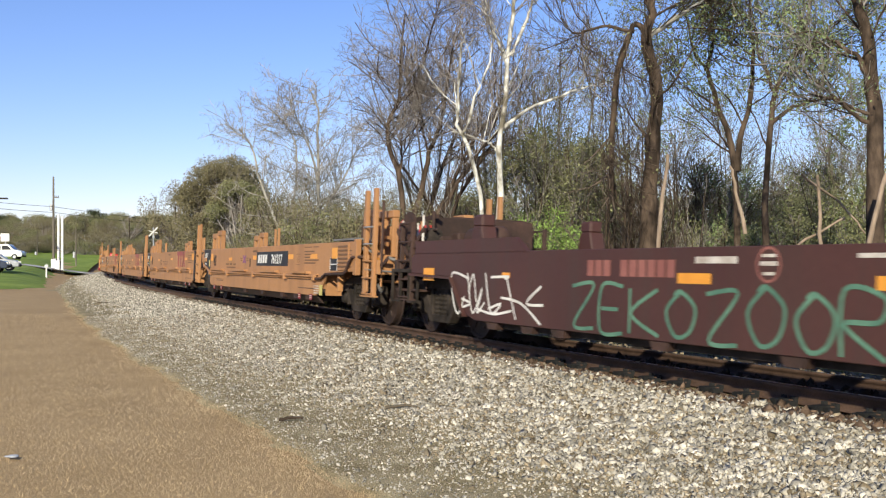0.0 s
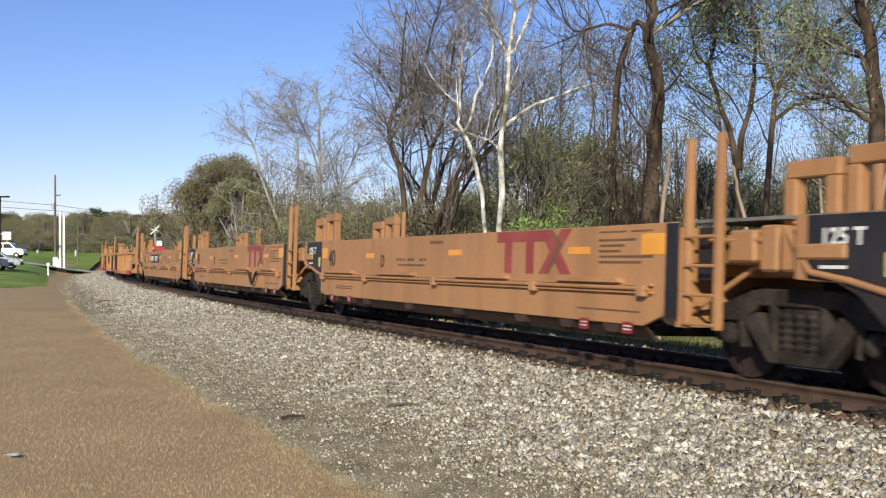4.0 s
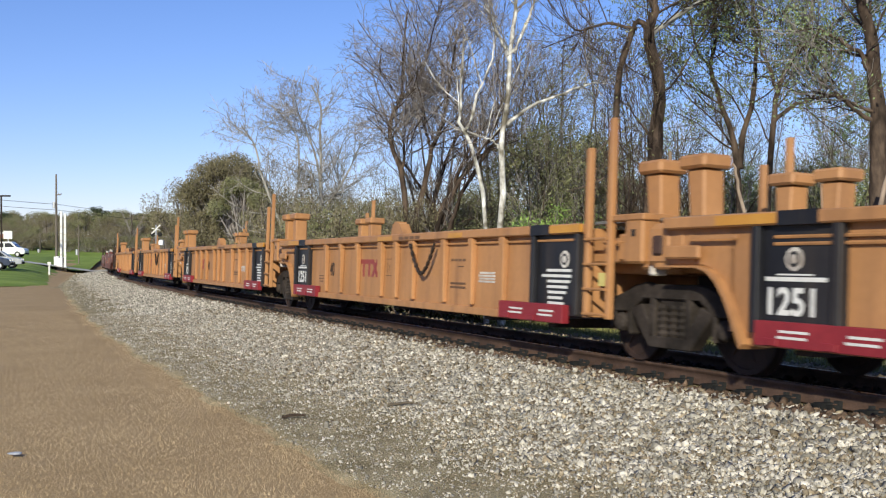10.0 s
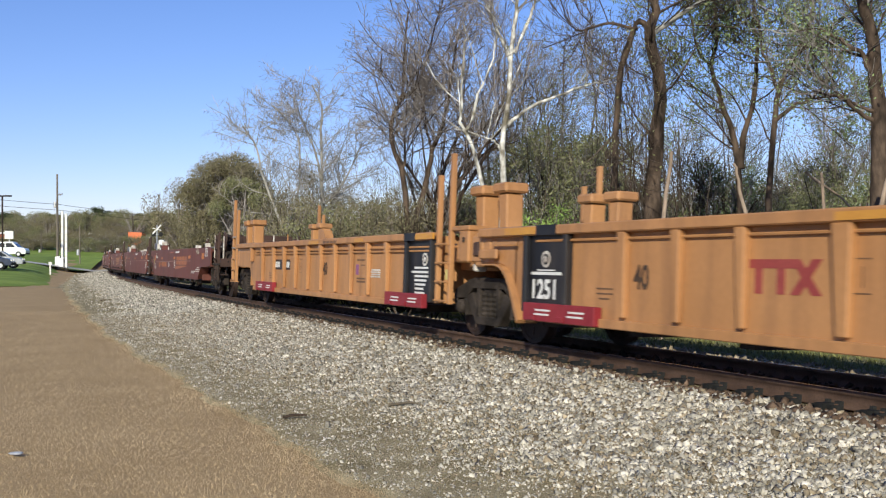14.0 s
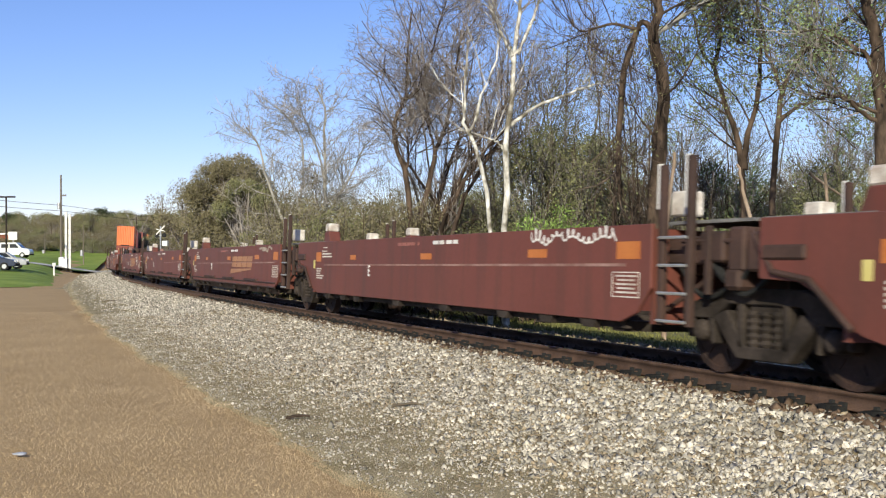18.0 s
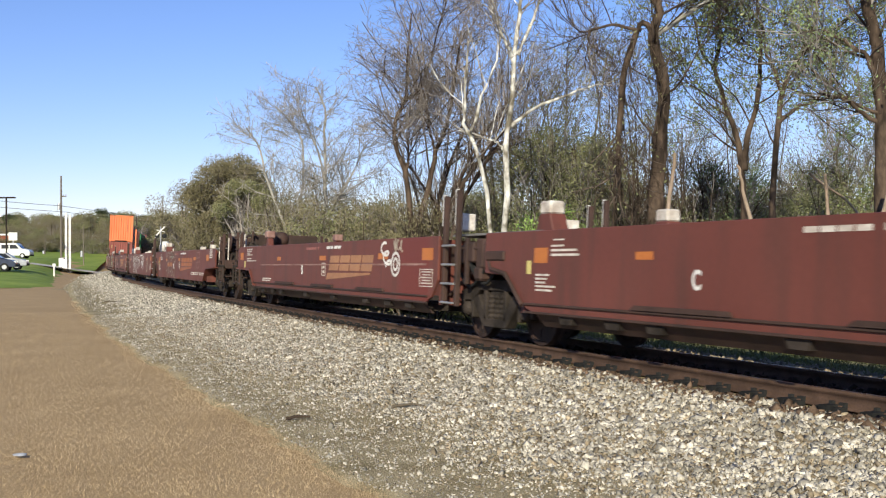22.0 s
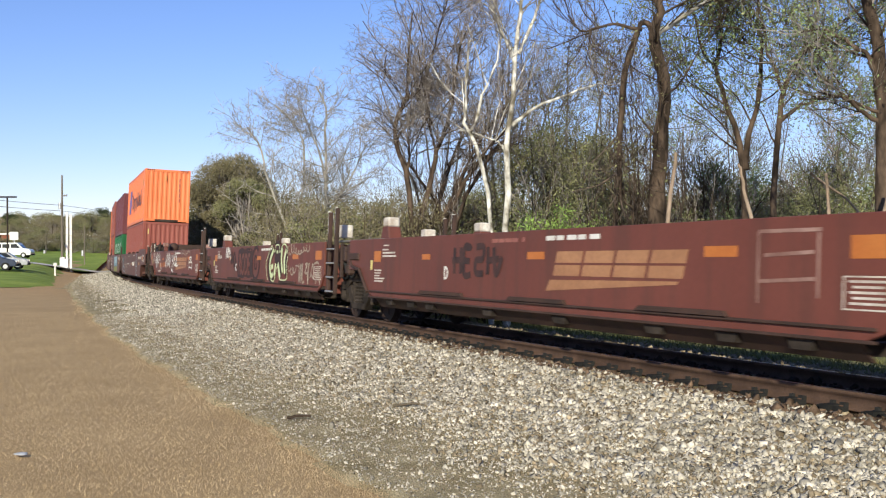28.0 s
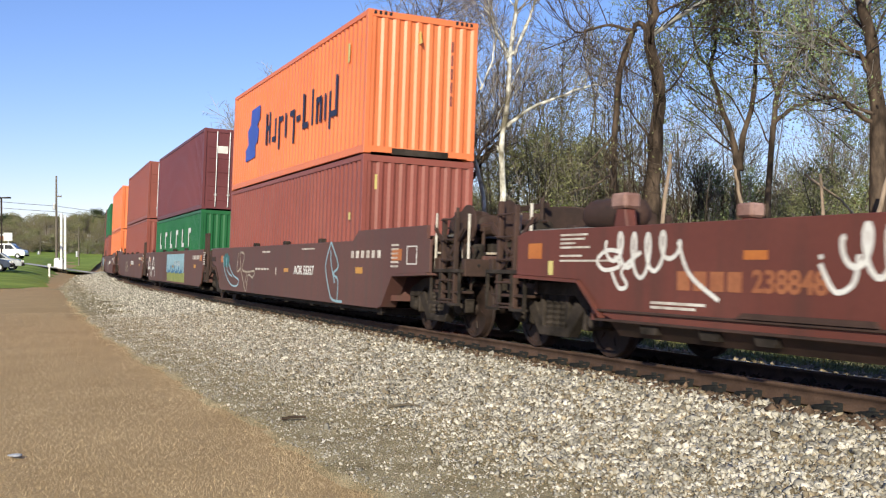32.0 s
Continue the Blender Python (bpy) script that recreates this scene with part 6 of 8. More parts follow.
            for q, (z0, w_) in enumerate(((1.08, 4.2), (0.76, 3.6), (0.5, 2.6))):
                scrawl(51 + q, xr + 3.9, z0, w_, 0.36 - 0.05 * q, 11 - 2 * q, 0.03, M["spray"], root, "white " + lb)
            scrawl(23, xr + 8.6, 0.75, 1.6, 0.7, 5, 0.05, M["spray"], root, "white " + lb)
            scrawl(36, xr + 11.3, 0.5, 1.0, 0.95, 4, 0.035, M["spray_faded"], root, "faded pale " + lb)
        elif idx == 2:
            sketch(root, xr + 5.2, 0.9, 1.75, 0.5, ("0590 0510", "0050 1552", "1890 1810", "2590 3888 2590 2510 3808", "2550 3648", "4890 6290 6055 4850 4815 6212", "7090 7010", "8088 8510 9560", "7050 9055"), 0.10, M["spray_soot"], "soft black sprayed tag")
            sketch(root, xr + 12.1, 0.75, 0.8, 0.68, ("0099 0000", "0099 9999", "0030 9035", "1066 8870", "9595 9510"), 0.035, M["scuff"], "faded scrawl in thin pale paint")
        elif idx == 3:
            bm = bmesh.new()
            prism(bm, [(xr + p, z) for p, z in ((5.20, 0.68), (5.24, 1.46), (5.75, 1.52), (6.1, 1.46), (6.3, 1.50), (6.75, 1.50), (7.12, 1.47), (7.14, 0.70), (6.6, 0.66), (6.2, 0.70), (5.9, 0.64))], -SIDE - 0.004, -SIDE + 0.001)
            part("tag_ground", bm, M["spray_soot"], root, "black spray-painted ground of a tag")
            letters("RODE", xr + 5.36, 0.76, 0.60, M["brown"], root, y=-SIDE - 0.004, squeeze=0.64)
            stroke([(xr + 7.5 + 0.42 * math.cos(0.9 + q * 0.33), 1.08 + 0.43 * math.sin(0.9 + q * 0.33)) for q in range(18)], 0.10, M["spray_soot"], root, y=-SIDE - 0.006, label="black sprayed ring")
            stroke([(xr + 7.5 + 0.17 * math.cos(0.6 + q * 0.4), 1.10 + 0.18 * math.sin(0.6 + q * 0.4)) for q in range(13)] + [(xr + 7.55, 1.08)], 0.06, M["spray_soot"], root, y=-SIDE - 0.007, label="black sprayed curl")
            scrawl(25, xr + 4.3, 0.85, 0.8, 0.6, 3, 0.09, M["spray_soot"], root, "faint black " + lb)
            field = (xr + 8.72, 0.62, 2.14, 0.93)
            sketch(root, *field, ("3890 1455 2012 3618", "4890 5096 5890 5560 4560 4888", "7495 6558 7520", "9590 9058 9518"), 0.26, M["spray_soot"], "thick black sprayed shadow", 0.001)
            sketch(root, *field, ("3386 1852 2416 3420", "2438 3442", "5284 5276", "4648 4015", "5650 6812", "7490 7258 7925", "9385 8560 8922"), 0.135, M["spray_lime"], "thick pale green sprayed letter", 0.004)
            sketch(root, *field, ("1002 0045 1275 2597 4080 4597 6097 6478 7899 9592 9960 9550 9912 8005 6510 5440 4002 2505",), 0.035, M["spray_lime"], "pale outline of a sprayed tag", 0.008)
            loops(root, xr + 10.95, xr + 12.7, 1.26, 1.52, 8, 0.03, M["spray_faded"], "pale " + lb)
            loops(root, xr + 10.95, xr + 11.6, 0.78, 1.05, 3, 0.035, M["spray_faded"], "pale " + lb, ((xr + 11.9, 1.02),))
            sketch(root, xr + 11.9, 0.62, 1.75, 0.48, ("0095 0305 0890 1205 1595", "1895 1810 2812", "3090 4095 3055 4250", "4599 4500 4250 5099", "5530 6595 7030 5850", "7295 9095 8005", "9060 9900"), 0.05, M["spray_faded"], "pale sprayed lettering")
            sketch(root, xr + 3.45, 1.2, 0.72, 0.36, ("0000 1595 3010 4599 6005", "5595 9500", "7090 8840"), 0.06, M["spray"], "white sprayed zigzag")
        else:
            loops(root, xr + 1.7, xr + 3.0, 0.98, 1.54, 5, 0.05, M["spray"], "white " + lb, ((xr + 3.2, 1.02), (xr + 3.66, 0.76)))
            sketch(root, xr + 1.5, 0.85, 1.0, 0.45, ("5090 2095 0070 1545 4555 3580", "3040 4500 6008 5045 8590"), 0.05, M["spray"], "white " + lb, 0.003)
            loops(root, xr + 5.25, xr + 6.45, 0.90, 1.55, 5, 0.055, M["spray"], "white " + lb, ((xr + 6.6, 1.12), (xr + 6.75, 1.0)))
            sketch(root, xr + 4.95, 0.85, 0.5, 0.4, ("0590 0880", "0570 4010 8030 9090"), 0.05, M["spray"], "white " + lb, 0.003)
            loops(root, xr + 7.05, xr + 8.2, 0.90, 1.52, 4, 0.06, M["spray"], "white " + lb, ((xr + 8.45, 1.05), (xr + 7.9, 0.98), (xr + 8.4, 0.93), (xr + 8.85, 0.98)))
            sketch(root, xr + 6.85, 0.7, 0.7, 0.5, ("5099 4540 2005 0045", "2015 7500 9560"), 0.06, M["spray"], "white " + lb, 0.003)
            loops(root, xr + 9.7, xr + 11.8, 1.37, 1.54, 7, 0.035, M["spray_faded"], "faint green " + lb)
            sketch(root, xr + 11.62, 0.82, 0.8, 0.45, ("0040 1585 3099 6599 8580 9930", "0060 9960", "0020 9912", "4099 3580 6578 5599", "0545 0100", "9040 9800", "8595 9500"), 0.045, M["spray"], "white sprayed crown with drips")
            marks([(xr + 3.0 + 0.26 * i, 0.85, 0.2, 0.2) for i in range(4)], "logo_rust", root, "mark")
            letters("238848", xr + 4.12, 0.86, 0.215, M["logo_rust"], root, squeeze=1.05)
    if kind == "brown" and ci == 3:
        if idx == 4:
            stroke([(xr + 11.55 + 0.13 * q / 6 + 0.16 * math.cos(q * 1.05), 1.46 - 0.055 * q / 2 + 0.07 * math.sin(q * 1.05)) for q in range(16)], 0.05, M["spray"], root, label="white looping sprayed rings")
            for rr in (0.2, 0.1):
                stroke([(xr + 12.2 + rr * math.cos(q * 0.45), 1.10 + rr * math.sin(q * 0.45)) for q in range(16)], 0.05, M["spray"], root, y=-SIDE - 0.001, label="white sprayed ring")
            scrawl(32, xr + 12.1, 1.33, 0.42, 0.2, 3, 0.04, M["spray_faded"], root, "pale " + lb)
            marks([(xr + 12.4, 0.5, 1.3, 1.05)], "fresh_brown", root, "repaint_patch", "fresher red-brown patch of paint", y=yo + 0.0025)
        if idx == 0:
            scrawl(33, xr + 12.95, 1.33, 0.75, 0.24, 3, 0.05, M["spray_faded"], root, "pale " + lb)
            marks([(xr + 3.3 + 0.16 * i, 0.83, 0.12, 0.2) for i in range(3)] + [(xr + 4.1 + 0.26 * i, 0.85, 0.2, 0.2) for i in range(6)], "logo_rust", root, "mark")
        if idx == 1:
            loops(root, xr + 11.4, xr + 12.15, 1.37, 1.53, 7, 0.028, M["spray"], "white " + lb)
            loops(root, xr + 12.2, xr + 13.3, 1.36, 1.53, 9, 0.028, M["spray"], "white " + lb, ((xr + 13.4, 1.38),), lift=0.001)
        if idx == 2:
            scrawl(38, xr + 11.9, 1.40, 1.3, 0.12, 2, 0.06, M["spray_faded"], root, "pale daub of sprayed paint")
    if kind == "umber":
        marks([(xf - 8.0 + 0.2 * i, 0.98, 0.13, 0.2) for i in range(0 if (ci, idx) == (5, 0) else 8) if i != 3], "white", root, "mark")
        if (ci, idx) == (5, 0):
            letters("AOK 55357", xf - 7.6, 0.86, 0.2, M["white"], root, squeeze=1.15)
        marks([(xf - 0.55 + 0.0, 1.1, 0.45, 0.02), (xf - 0.55, 1.4, 0.45, 0.02), (xf - 0.55, 1.1, 0.02, 0.3), (xf - 0.12, 1.1, 0.02, 0.3)] if front != "joint" else [], "white", root, "frame_mark")
        marks([(xf - 1.3, 1.05 + 0.075 * i, 0.35, 0.035) for i in range(6)] + [(xf - 3.5 + 0.3 * i, 1.22, 0.16, 0.14) for i in range(6)], "white_worn", root, "small_print")
        marks([(xf - 8.5, 0.9, 0.4, 0.09), (xf - 3.2, 0.92, 0.4, 0.12)], "orange_tan", root, "reflector", "dull orange patch")
        for a in (5.66, 8.76, 11.7):
            part("locking_stub", boxes((xr + a - 0.11, xr + a + 0.11, -1.36, -1.22, 1.54, 1.66)), M["truck"], root, bevel=0.02)
        if (ci, idx) == (5, 0):
            sketch(root, xr + 2.0, 0.45, 2.3, 0.85, ("0099 1545 5005 8500 9520 6535 4560 2599", "2095 3050 6030"), 0.05, M["spray_blue"], "pale teal spray-painted outline")
            sketch(root, xr + 2.15, 1.0, 0.7, 0.36, ("0090 1510 3095 4510 6095 8510 9990",), 0.16, M["spray_teal"], "dark teal sprayed fill")
            sketch(root, xr + 4.0, 0.33, 2.1, 1.1, ("0595 0050 2060 1595 4090 3055 6048 9950 9035 6540 5500 3530 2058", "6048 5020"), 0.055, M["spray_faded"], "pale spray-painted figure outline")
            sketch(root, xr + 12.4, 0.34, 1.3, 1.22, ("3099 0560 2520 4502 9500", "3099 7060 4545 7035 7002", "3085 3560 5530"), 0.05, M["spray_blue"], "pale spray-painted winged outline")
            marks([(xr + 6.2 + 0.3 * i, 0.93, 0.22, 0.05) for i in range(5)] + [(xr + 8.3, 0.82, 0.08, 0.18), (xr + 10.6, 1.42, 1.0, 0.03), (xr + 6.9, 1.38, 0.8, 0.04)], "white_worn", root, "small_print")
        elif idx == 1:
            marks([(xr + 7.5, 0.72, 4.6, 0.72)], "spray_blue", root, "mural_ground", "pale blue sprayed ground of a mural")
            marks([(xr + 7.7, 0.36, 4.6, 0.36)], "mural_green", root, "mural_ground", "yellow-green sprayed ground of a mural")
            for q in range(4):
                loops(root, xr + 7.8 + 1.05 * q, xr + 8.6 + 1.05 * q, 0.6, 1.0, 2, 0.09, M["spray_deep"], "deep blue bubble letter of a mural", lift=0.002 + 0.001 * q)
            sketch(root, xr + 0.9, 0.46, 2.9, 0.9, ("0500 2595 4500", "1240 3845", "5500 7595 9500", "6340 8845"), 0.12, M["spray"], "white spray-painted strokes")
        else:
            scrawl(40 + 7 * ci + 3 * idx, xr + 6.0, 0.42, 2.0, 0.85, 4, 0.07, M["spray_faded"], root, lb)


# the train: car by car, (kind, place of the leading truck, pitch, units)
TRAIN = (("dark", -17.35, 15.0, 1, "joint"), ("smooth", 1.5, 15.0, 5, ""), ("ribbed", 80.85, 15.35, 5, ""), ("brown", 162.2, 15.46, 5, ""), ("brown", 243.9, 15.28, 5, ""),
         ("umber", 324.1, 17.6, 3, ""), ("umber", 381.0, 17.6, 3, ""), ("umber", 438.0, 17.6, 2, ""))
protos, UNITS = {}, []
for ci, (kind, m0, pitch, count, lead) in enumerate(TRAIN):
    for u in range(count):
        fr = "joint" if (u or lead) else "coupler"
        re_ = "coupler" if u == count - 1 else "joint"
        key = (kind, pitch, fr, re_, kind == "brown" and u < 2)
        if key not in protos:
            protos[key] = well_unit(*key)
            root = protos[key]
            protos[key] = copy_thing(root, pose(0, 0, 0))
        else:
            root = copy_thing(protos[key], pose(0, 0, 0))
        UNITS.append((root, kind, m0 + pitch * u, pitch, fr, re_, ci, u))
for key, root in protos.items():
    for o in (*root.children_recursive, root):
        bpy.data.objects.remove(o)
for root, kind, m0, pitch, fr, re_, ci, u in UNITS:
    decorate(root, kind, pitch, fr, re_, ci, u)


# ---- containers ----
def corrugated(bm, a0, a1, z0, z1, place, pitch=0.28, depth=0.036):
    """A corrugated wall along a; place(a, d, z) gives the point."""
    n = max(2, round((a1 - a0) / pitch))
    p = (a1 - a0) / n
    prof = []
    for k in range(n):
        b = a0 + k * p
        prof += [(b, 0), (b + 0.28 * p, 0), (b + 0.5 * p, -depth), (b + 0.78 * p, -depth)]
    prof.append((a1, 0))
    lo = [bm.verts.new(place(a, d, z0)) for a, d in prof]
    hi = [bm.verts.new(place(a, d, z1)) for a, d in prof]
    for i in range(len(prof) - 1):
        bm.faces.new((lo[i], lo[i + 1], hi[i + 1], hi[i]))


def container(paint, words, length=12.19, height=2.896, doors=False):
    root = tagged(empty("shipping_container"), words, "container", "containers on the train")
    h, w = length / 2, 1.219
    for sgn in (-1, 1):
        bm = bmesh.new()
        corrugated(bm, -h + 0.14, h - 0.14, 0.16, height - 0.1, lambda a, d, z: (a, sgn * (w - 0.012 + d), z))
        part("side_wall", bm, M[paint], root)
        part("side_rail", boxes((-h + 0.1, h - 0.1, *sorted((sgn * w, sgn * (w - 0.06))), 0.02, 0.17)), M[paint], root)
        part("top_rail", boxes((-h + 0.1, h - 0.1, *sorted((sgn * w, sgn * (w - 0.06))), height - 0.11, height - 0.012)), M[paint], root)
    for e in (-1, 1):
        for sgn in (-1, 1):
            part("corner_post", boxes((*sorted((e * h, e * (h - 0.16))), *sorted((sgn * w, sgn * (w - 0.1))), 0.1, height - 0.1)), M[paint], root, bevel=0.01)
            for z in (0.0, height - 0.118):
                part("corner_casting", boxes((*sorted((e * h * 1.0005, e * (h - 0.178))), *sorted((sgn * (w + 0.002), sgn * (w - 0.162))), z, z + 0.118)), M[paint], root, bevel=0.01)
        part("end_sill", boxes((*sorted((e * h, e * (h - 0.06))), -w + 0.1, w - 0.1, 0.03, 0.15)), M[paint], root)
        part("end_header", boxes((*sorted((e * h, e * (h - 0.06))), -w + 0.1, w - 0.1, height - 0.14, height - 0.012)), M[paint], root)
        if e > 0 and doors:
            for sgn in (-1, 1):
                y0, y1 = sorted((sgn * 0.012, sgn * 1.11))
                d = part("door", boxes((h - 0.07, h - 0.03, y0, y1, 0.15, height - 0.14)), M[paint], root)
                for zz in (0.45, 0.95, 1.45, 1.95, 2.35):
                    part("door_rib", boxes((h - 0.03, h - 0.012, y0 + 0.05, y1 - 0.05, zz - 0.13, zz + 0.13)), M[paint], d, bevel=0.01)
                for yy in (0.3, 0.75):
                    bm = bmesh.new()
                    rod(bm, (h + 0.012, sgn * yy, 0.1), (h + 0.012, sgn * yy, height - 0.1), 0.02, 8)
                    box(bm, h - 0.02, h + 0.03, sgn * yy - 0.05, sgn * yy + 0.05, 0.5, 0.56)
                    part("locking_bar", bm, M["galv"], d, "bright steel locking bar")
                part("notice", boxes((h - 0.012, h - 0.006, y0 + 0.35, y1 - 0.35, 2.02, 2.28)), M["white"], d)
        else:
            bm = bmesh.new()
            corrugated(bm, -w + 0.1, w - 0.1, 0.15, height - 0.13, lambda a, d, z: (e * (h - 0.012 + d), a, z), 0.25, 0.03)
            part("end_wall", bm, M[paint], root)
    part("roof", boxes((-h + 0.05, h - 0.05, -w + 0.02, w - 0.02, height - 0.05, height - 0.016)), M[paint], root)
    part("floor", boxes((-h + 0.1, h - 0.1, -w + 0.05, w - 0.05, 0.1, 0.16)), M["truck"], root)
    return root


LOADS = []
pr = {}
for m_c, low, high in ((333.7, ("c_red", 0), ("c_orange", 0)), (351.0, ("c_green", 0), ("c_maroon", 1)), (367.4, ("c_red", 0), ("c_red", 1)), (385.2, ("c_orange", 0), ("c_orange", 0)),
                       (402.5, ("c_red", 0), ("c_green", 0)), (420.0, ("c_red", 0), ("c_maroon", 1)), (443.0, ("c_orange", 0), ("c_red", 0))):
    for z, (paint, doors) in ((0.42, low), (3.338 if low[0] != "c_green" else 3.033, high)):
        key = (paint, doors, z > 1)
        words = {"c_red": "rust-red corrugated steel shipping container", "c_orange": "bright orange corrugated steel shipping container", "c_green": "dark green corrugated steel shipping container",
                 "c_maroon": "maroon corrugated steel shipping container with closed doors"}[paint] + (" stacked on another" if z > 1 else " standing in the well")
        if key not in pr:
            pr[key] = container(paint, words, doors=bool(doors), height=2.591 if paint == "c_green" else 2.896)
            box_ob = pr[key]
        else:
            box_ob = copy_thing(pr[key], pose(0, 0, 0))
        LOADS.append((box_ob, m_c, z))

# the leading orange container: block emblem and dark marks on its side
top1 = LOADS[1][0]
CW = -1.219 - 0.001
bm = bmesh.new()
prism(bm, [(-4.3, 0.72), (-3.15, 0.78), (-3.2, 1.1), (-2.95, 1.2), (-2.8, 1.5), (-3.05, 1.66), (-2.75, 1.8), (-2.75, 2.2), (-3.75, 2.16), (-3.8, 1.75), (-4.15, 1.6), (-4.0, 1.2), (-4.35, 1.05)], CW - 0.004, CW)
part("emblem", bm, M["blue"], top1, "blue block emblem")
for i, (a, w, h, dz) in enumerate(((-3.4, 0.14, 0.85, 0), (-3.02, 0.14, 0.85, 0), (-3.3, 0.4, 0.14, 0.36), (-2.7, 0.34, 0.14, 0), (-2.42, 0.13, 0.6, 0), (-2.05, 0.13, 0.85, -0.25), (-1.95, 0.32, 0.14, 0.45), (-1.4, 0.13, 0.6, 0),
                                   (-0.95, 0.36, 0.14, 0.45), (-0.65, 0.13, 0.85, -0.25), (-0.35, 0.35, 0.14, 0.25), (0.2, 0.15, 0.85, 0), (0.3, 0.4, 0.14, 0), (0.95, 0.13, 0.85, 0), (1.3, 0.13, 0.6, 0), (1.6, 0.13, 0.6, 0),
                                   (1.35, 0.32, 0.14, 0.46), (1.95, 0.13, 0.6, 0), (2.3, 0.13, 0.85, -0.25), (2.75, 0.13, 0.9, 0), (2.45, 0.34, 0.14, 0))):
    part("dark_mark", boxes((a + 1.38, a + 1.38 + w, CW - 0.004, CW, 0.99 + dz, 0.99 + dz + h)), M["navy"], top1)
part("label", boxes((4.9, 5.02, CW - 0.004, CW, 2.0, 2.4)), M["lime"], top1)
for yy in (-1.1, 0.7):
    for i in range(4):
        part("hazard_stripe", boxes((6.097, 6.101, yy + 0.11 * i, yy + 0.06 + 0.11 * i, 2.80, 2.87)), M["black"], top1)
# no opening here: a dark panel paints the shade of a gooseneck recess
part("gooseneck_recess", boxes((6.0, 6.102, -0.62, 0.62, 0.005, 0.13)), M["truck"], top1, "dark panel that paints the shade of a gooseneck recess")
bm = bmesh.new()
prism(bm, [(-0.14, 2.3), (0.14, 2.3), (0.05, 2.56), (-0.03, 2.56)], 0, 0.006)
ob = part("hazard_label", bm, M["lime"], top1, "yellow triangular warning label")
ob.matrix_basis = pose(6.098, -0.1, 0.0, 0, 0, math.pi / 2)
for i in range(5):
    part("rust_streak", boxes((6.085, 6.0935, 0.62, 0.67, 1.1 + 0.28 * i, 1.32 + 0.28 * i)), M["c_red"], top1, "thin rusty streak")
low1 = LOADS[0][0]
part("label", boxes((5.3, 5.42, CW - 0.004, CW, 1.6, 1.75)), M["lime"], low1)
part("label", boxes((6.06, 6.066, -0.95, -0.8, 2.2, 2.5)), M["lime"], low1)
green = LOADS[2][0]
for i, a in enumerate((-4.6, -3.0, -1.4, 0.2, 1.8, 3.4)):
    part("pale_mark", boxes((a, a + 0.18, CW - 0.004, CW, 1.3, 2.0), (a + 0.18, a + 0.55, CW - 0.004, CW, 1.82 if i % 2 else 1.3, 2.0 if i % 2 else 1.46)), M["white"], green)


# ---- trees ----
def resample(pts, k):
    pts = np.asarray(pts, float)
    t = np.linspace(0, len(pts) - 1, k)
    i = np.clip(t.astype(int), 0, len(pts) - 2)
    f = (t - i)[:, None]
    p0, p1, p2, p3 = pts[np.maximum(i - 1, 0)], pts[i], pts[i + 1], pts[np.minimum(i + 2, len(pts) - 1)]
    return 0.5 * (2 * p1 + (p2 - p0) * f + (2 * p0 - 5 * p1 + 4 * p2 - p3) * f ** 2 + (3 * p1 - p0 - 3 * p2 + p3) * f ** 3)


def shoots(P, R, count, length, ang, k, g, lift=0.15, wander=0.25, t0=0.25, ratio=0.55, rmin=0.004, flat=1.0):
    """Side shoots off every line of P (n, k0, 3): new lines and their radii."""
    n, k0, _ = P.shape
    t = np.sort(t0 + (1 - t0) * g.random((n, count)), 1) * (k0 - 1) * 0.999
    i = t.astype(int)
    f = (t - i)[..., None]
    row = np.arange(n)[:, None]
    base = P[row, i] * (1 - f) + P[row, i + 1] * f
    tan = P[row, i + 1] - P[row, i]
    tan /= np.linalg.norm(tan, axis=-1, keepdims=True) + 1e-9
    rnd = g.normal(size=(n, count, 3)) * np.array([1, flat, 0.8])
    perp = rnd - (rnd * tan).sum(-1, keepdims=True) * tan
    perp /= np.linalg.norm(perp, axis=-1, keepdims=True) + 1e-9
    a = ang * g.uniform(0.6, 1.35, (n, count, 1))
    way = np.cos(a) * tan + np.sin(a) * perp
    ln = length * g.uniform(0.5, 1.2, (n, count, 1)) * (1.1 - 0.55 * (t / (k0 - 1)))[..., None]
    pts, cur = [base], base
    for _ in range(k - 1):
        way = way + g.normal(size=way.shape) * wander + np.array([0, 0, lift])
        way /= np.linalg.norm(way, axis=-1, keepdims=True)
        cur = cur + way * ln / (k - 1)
        pts.append(cur)
    C = np.stack(pts, 2).reshape(n * count, k, 3)
    r0 = np.maximum((R[row, i] * ratio), rmin).reshape(-1, 1)
    return C, np.maximum(r0 * np.linspace(1, 0.3, k)[None], rmin)


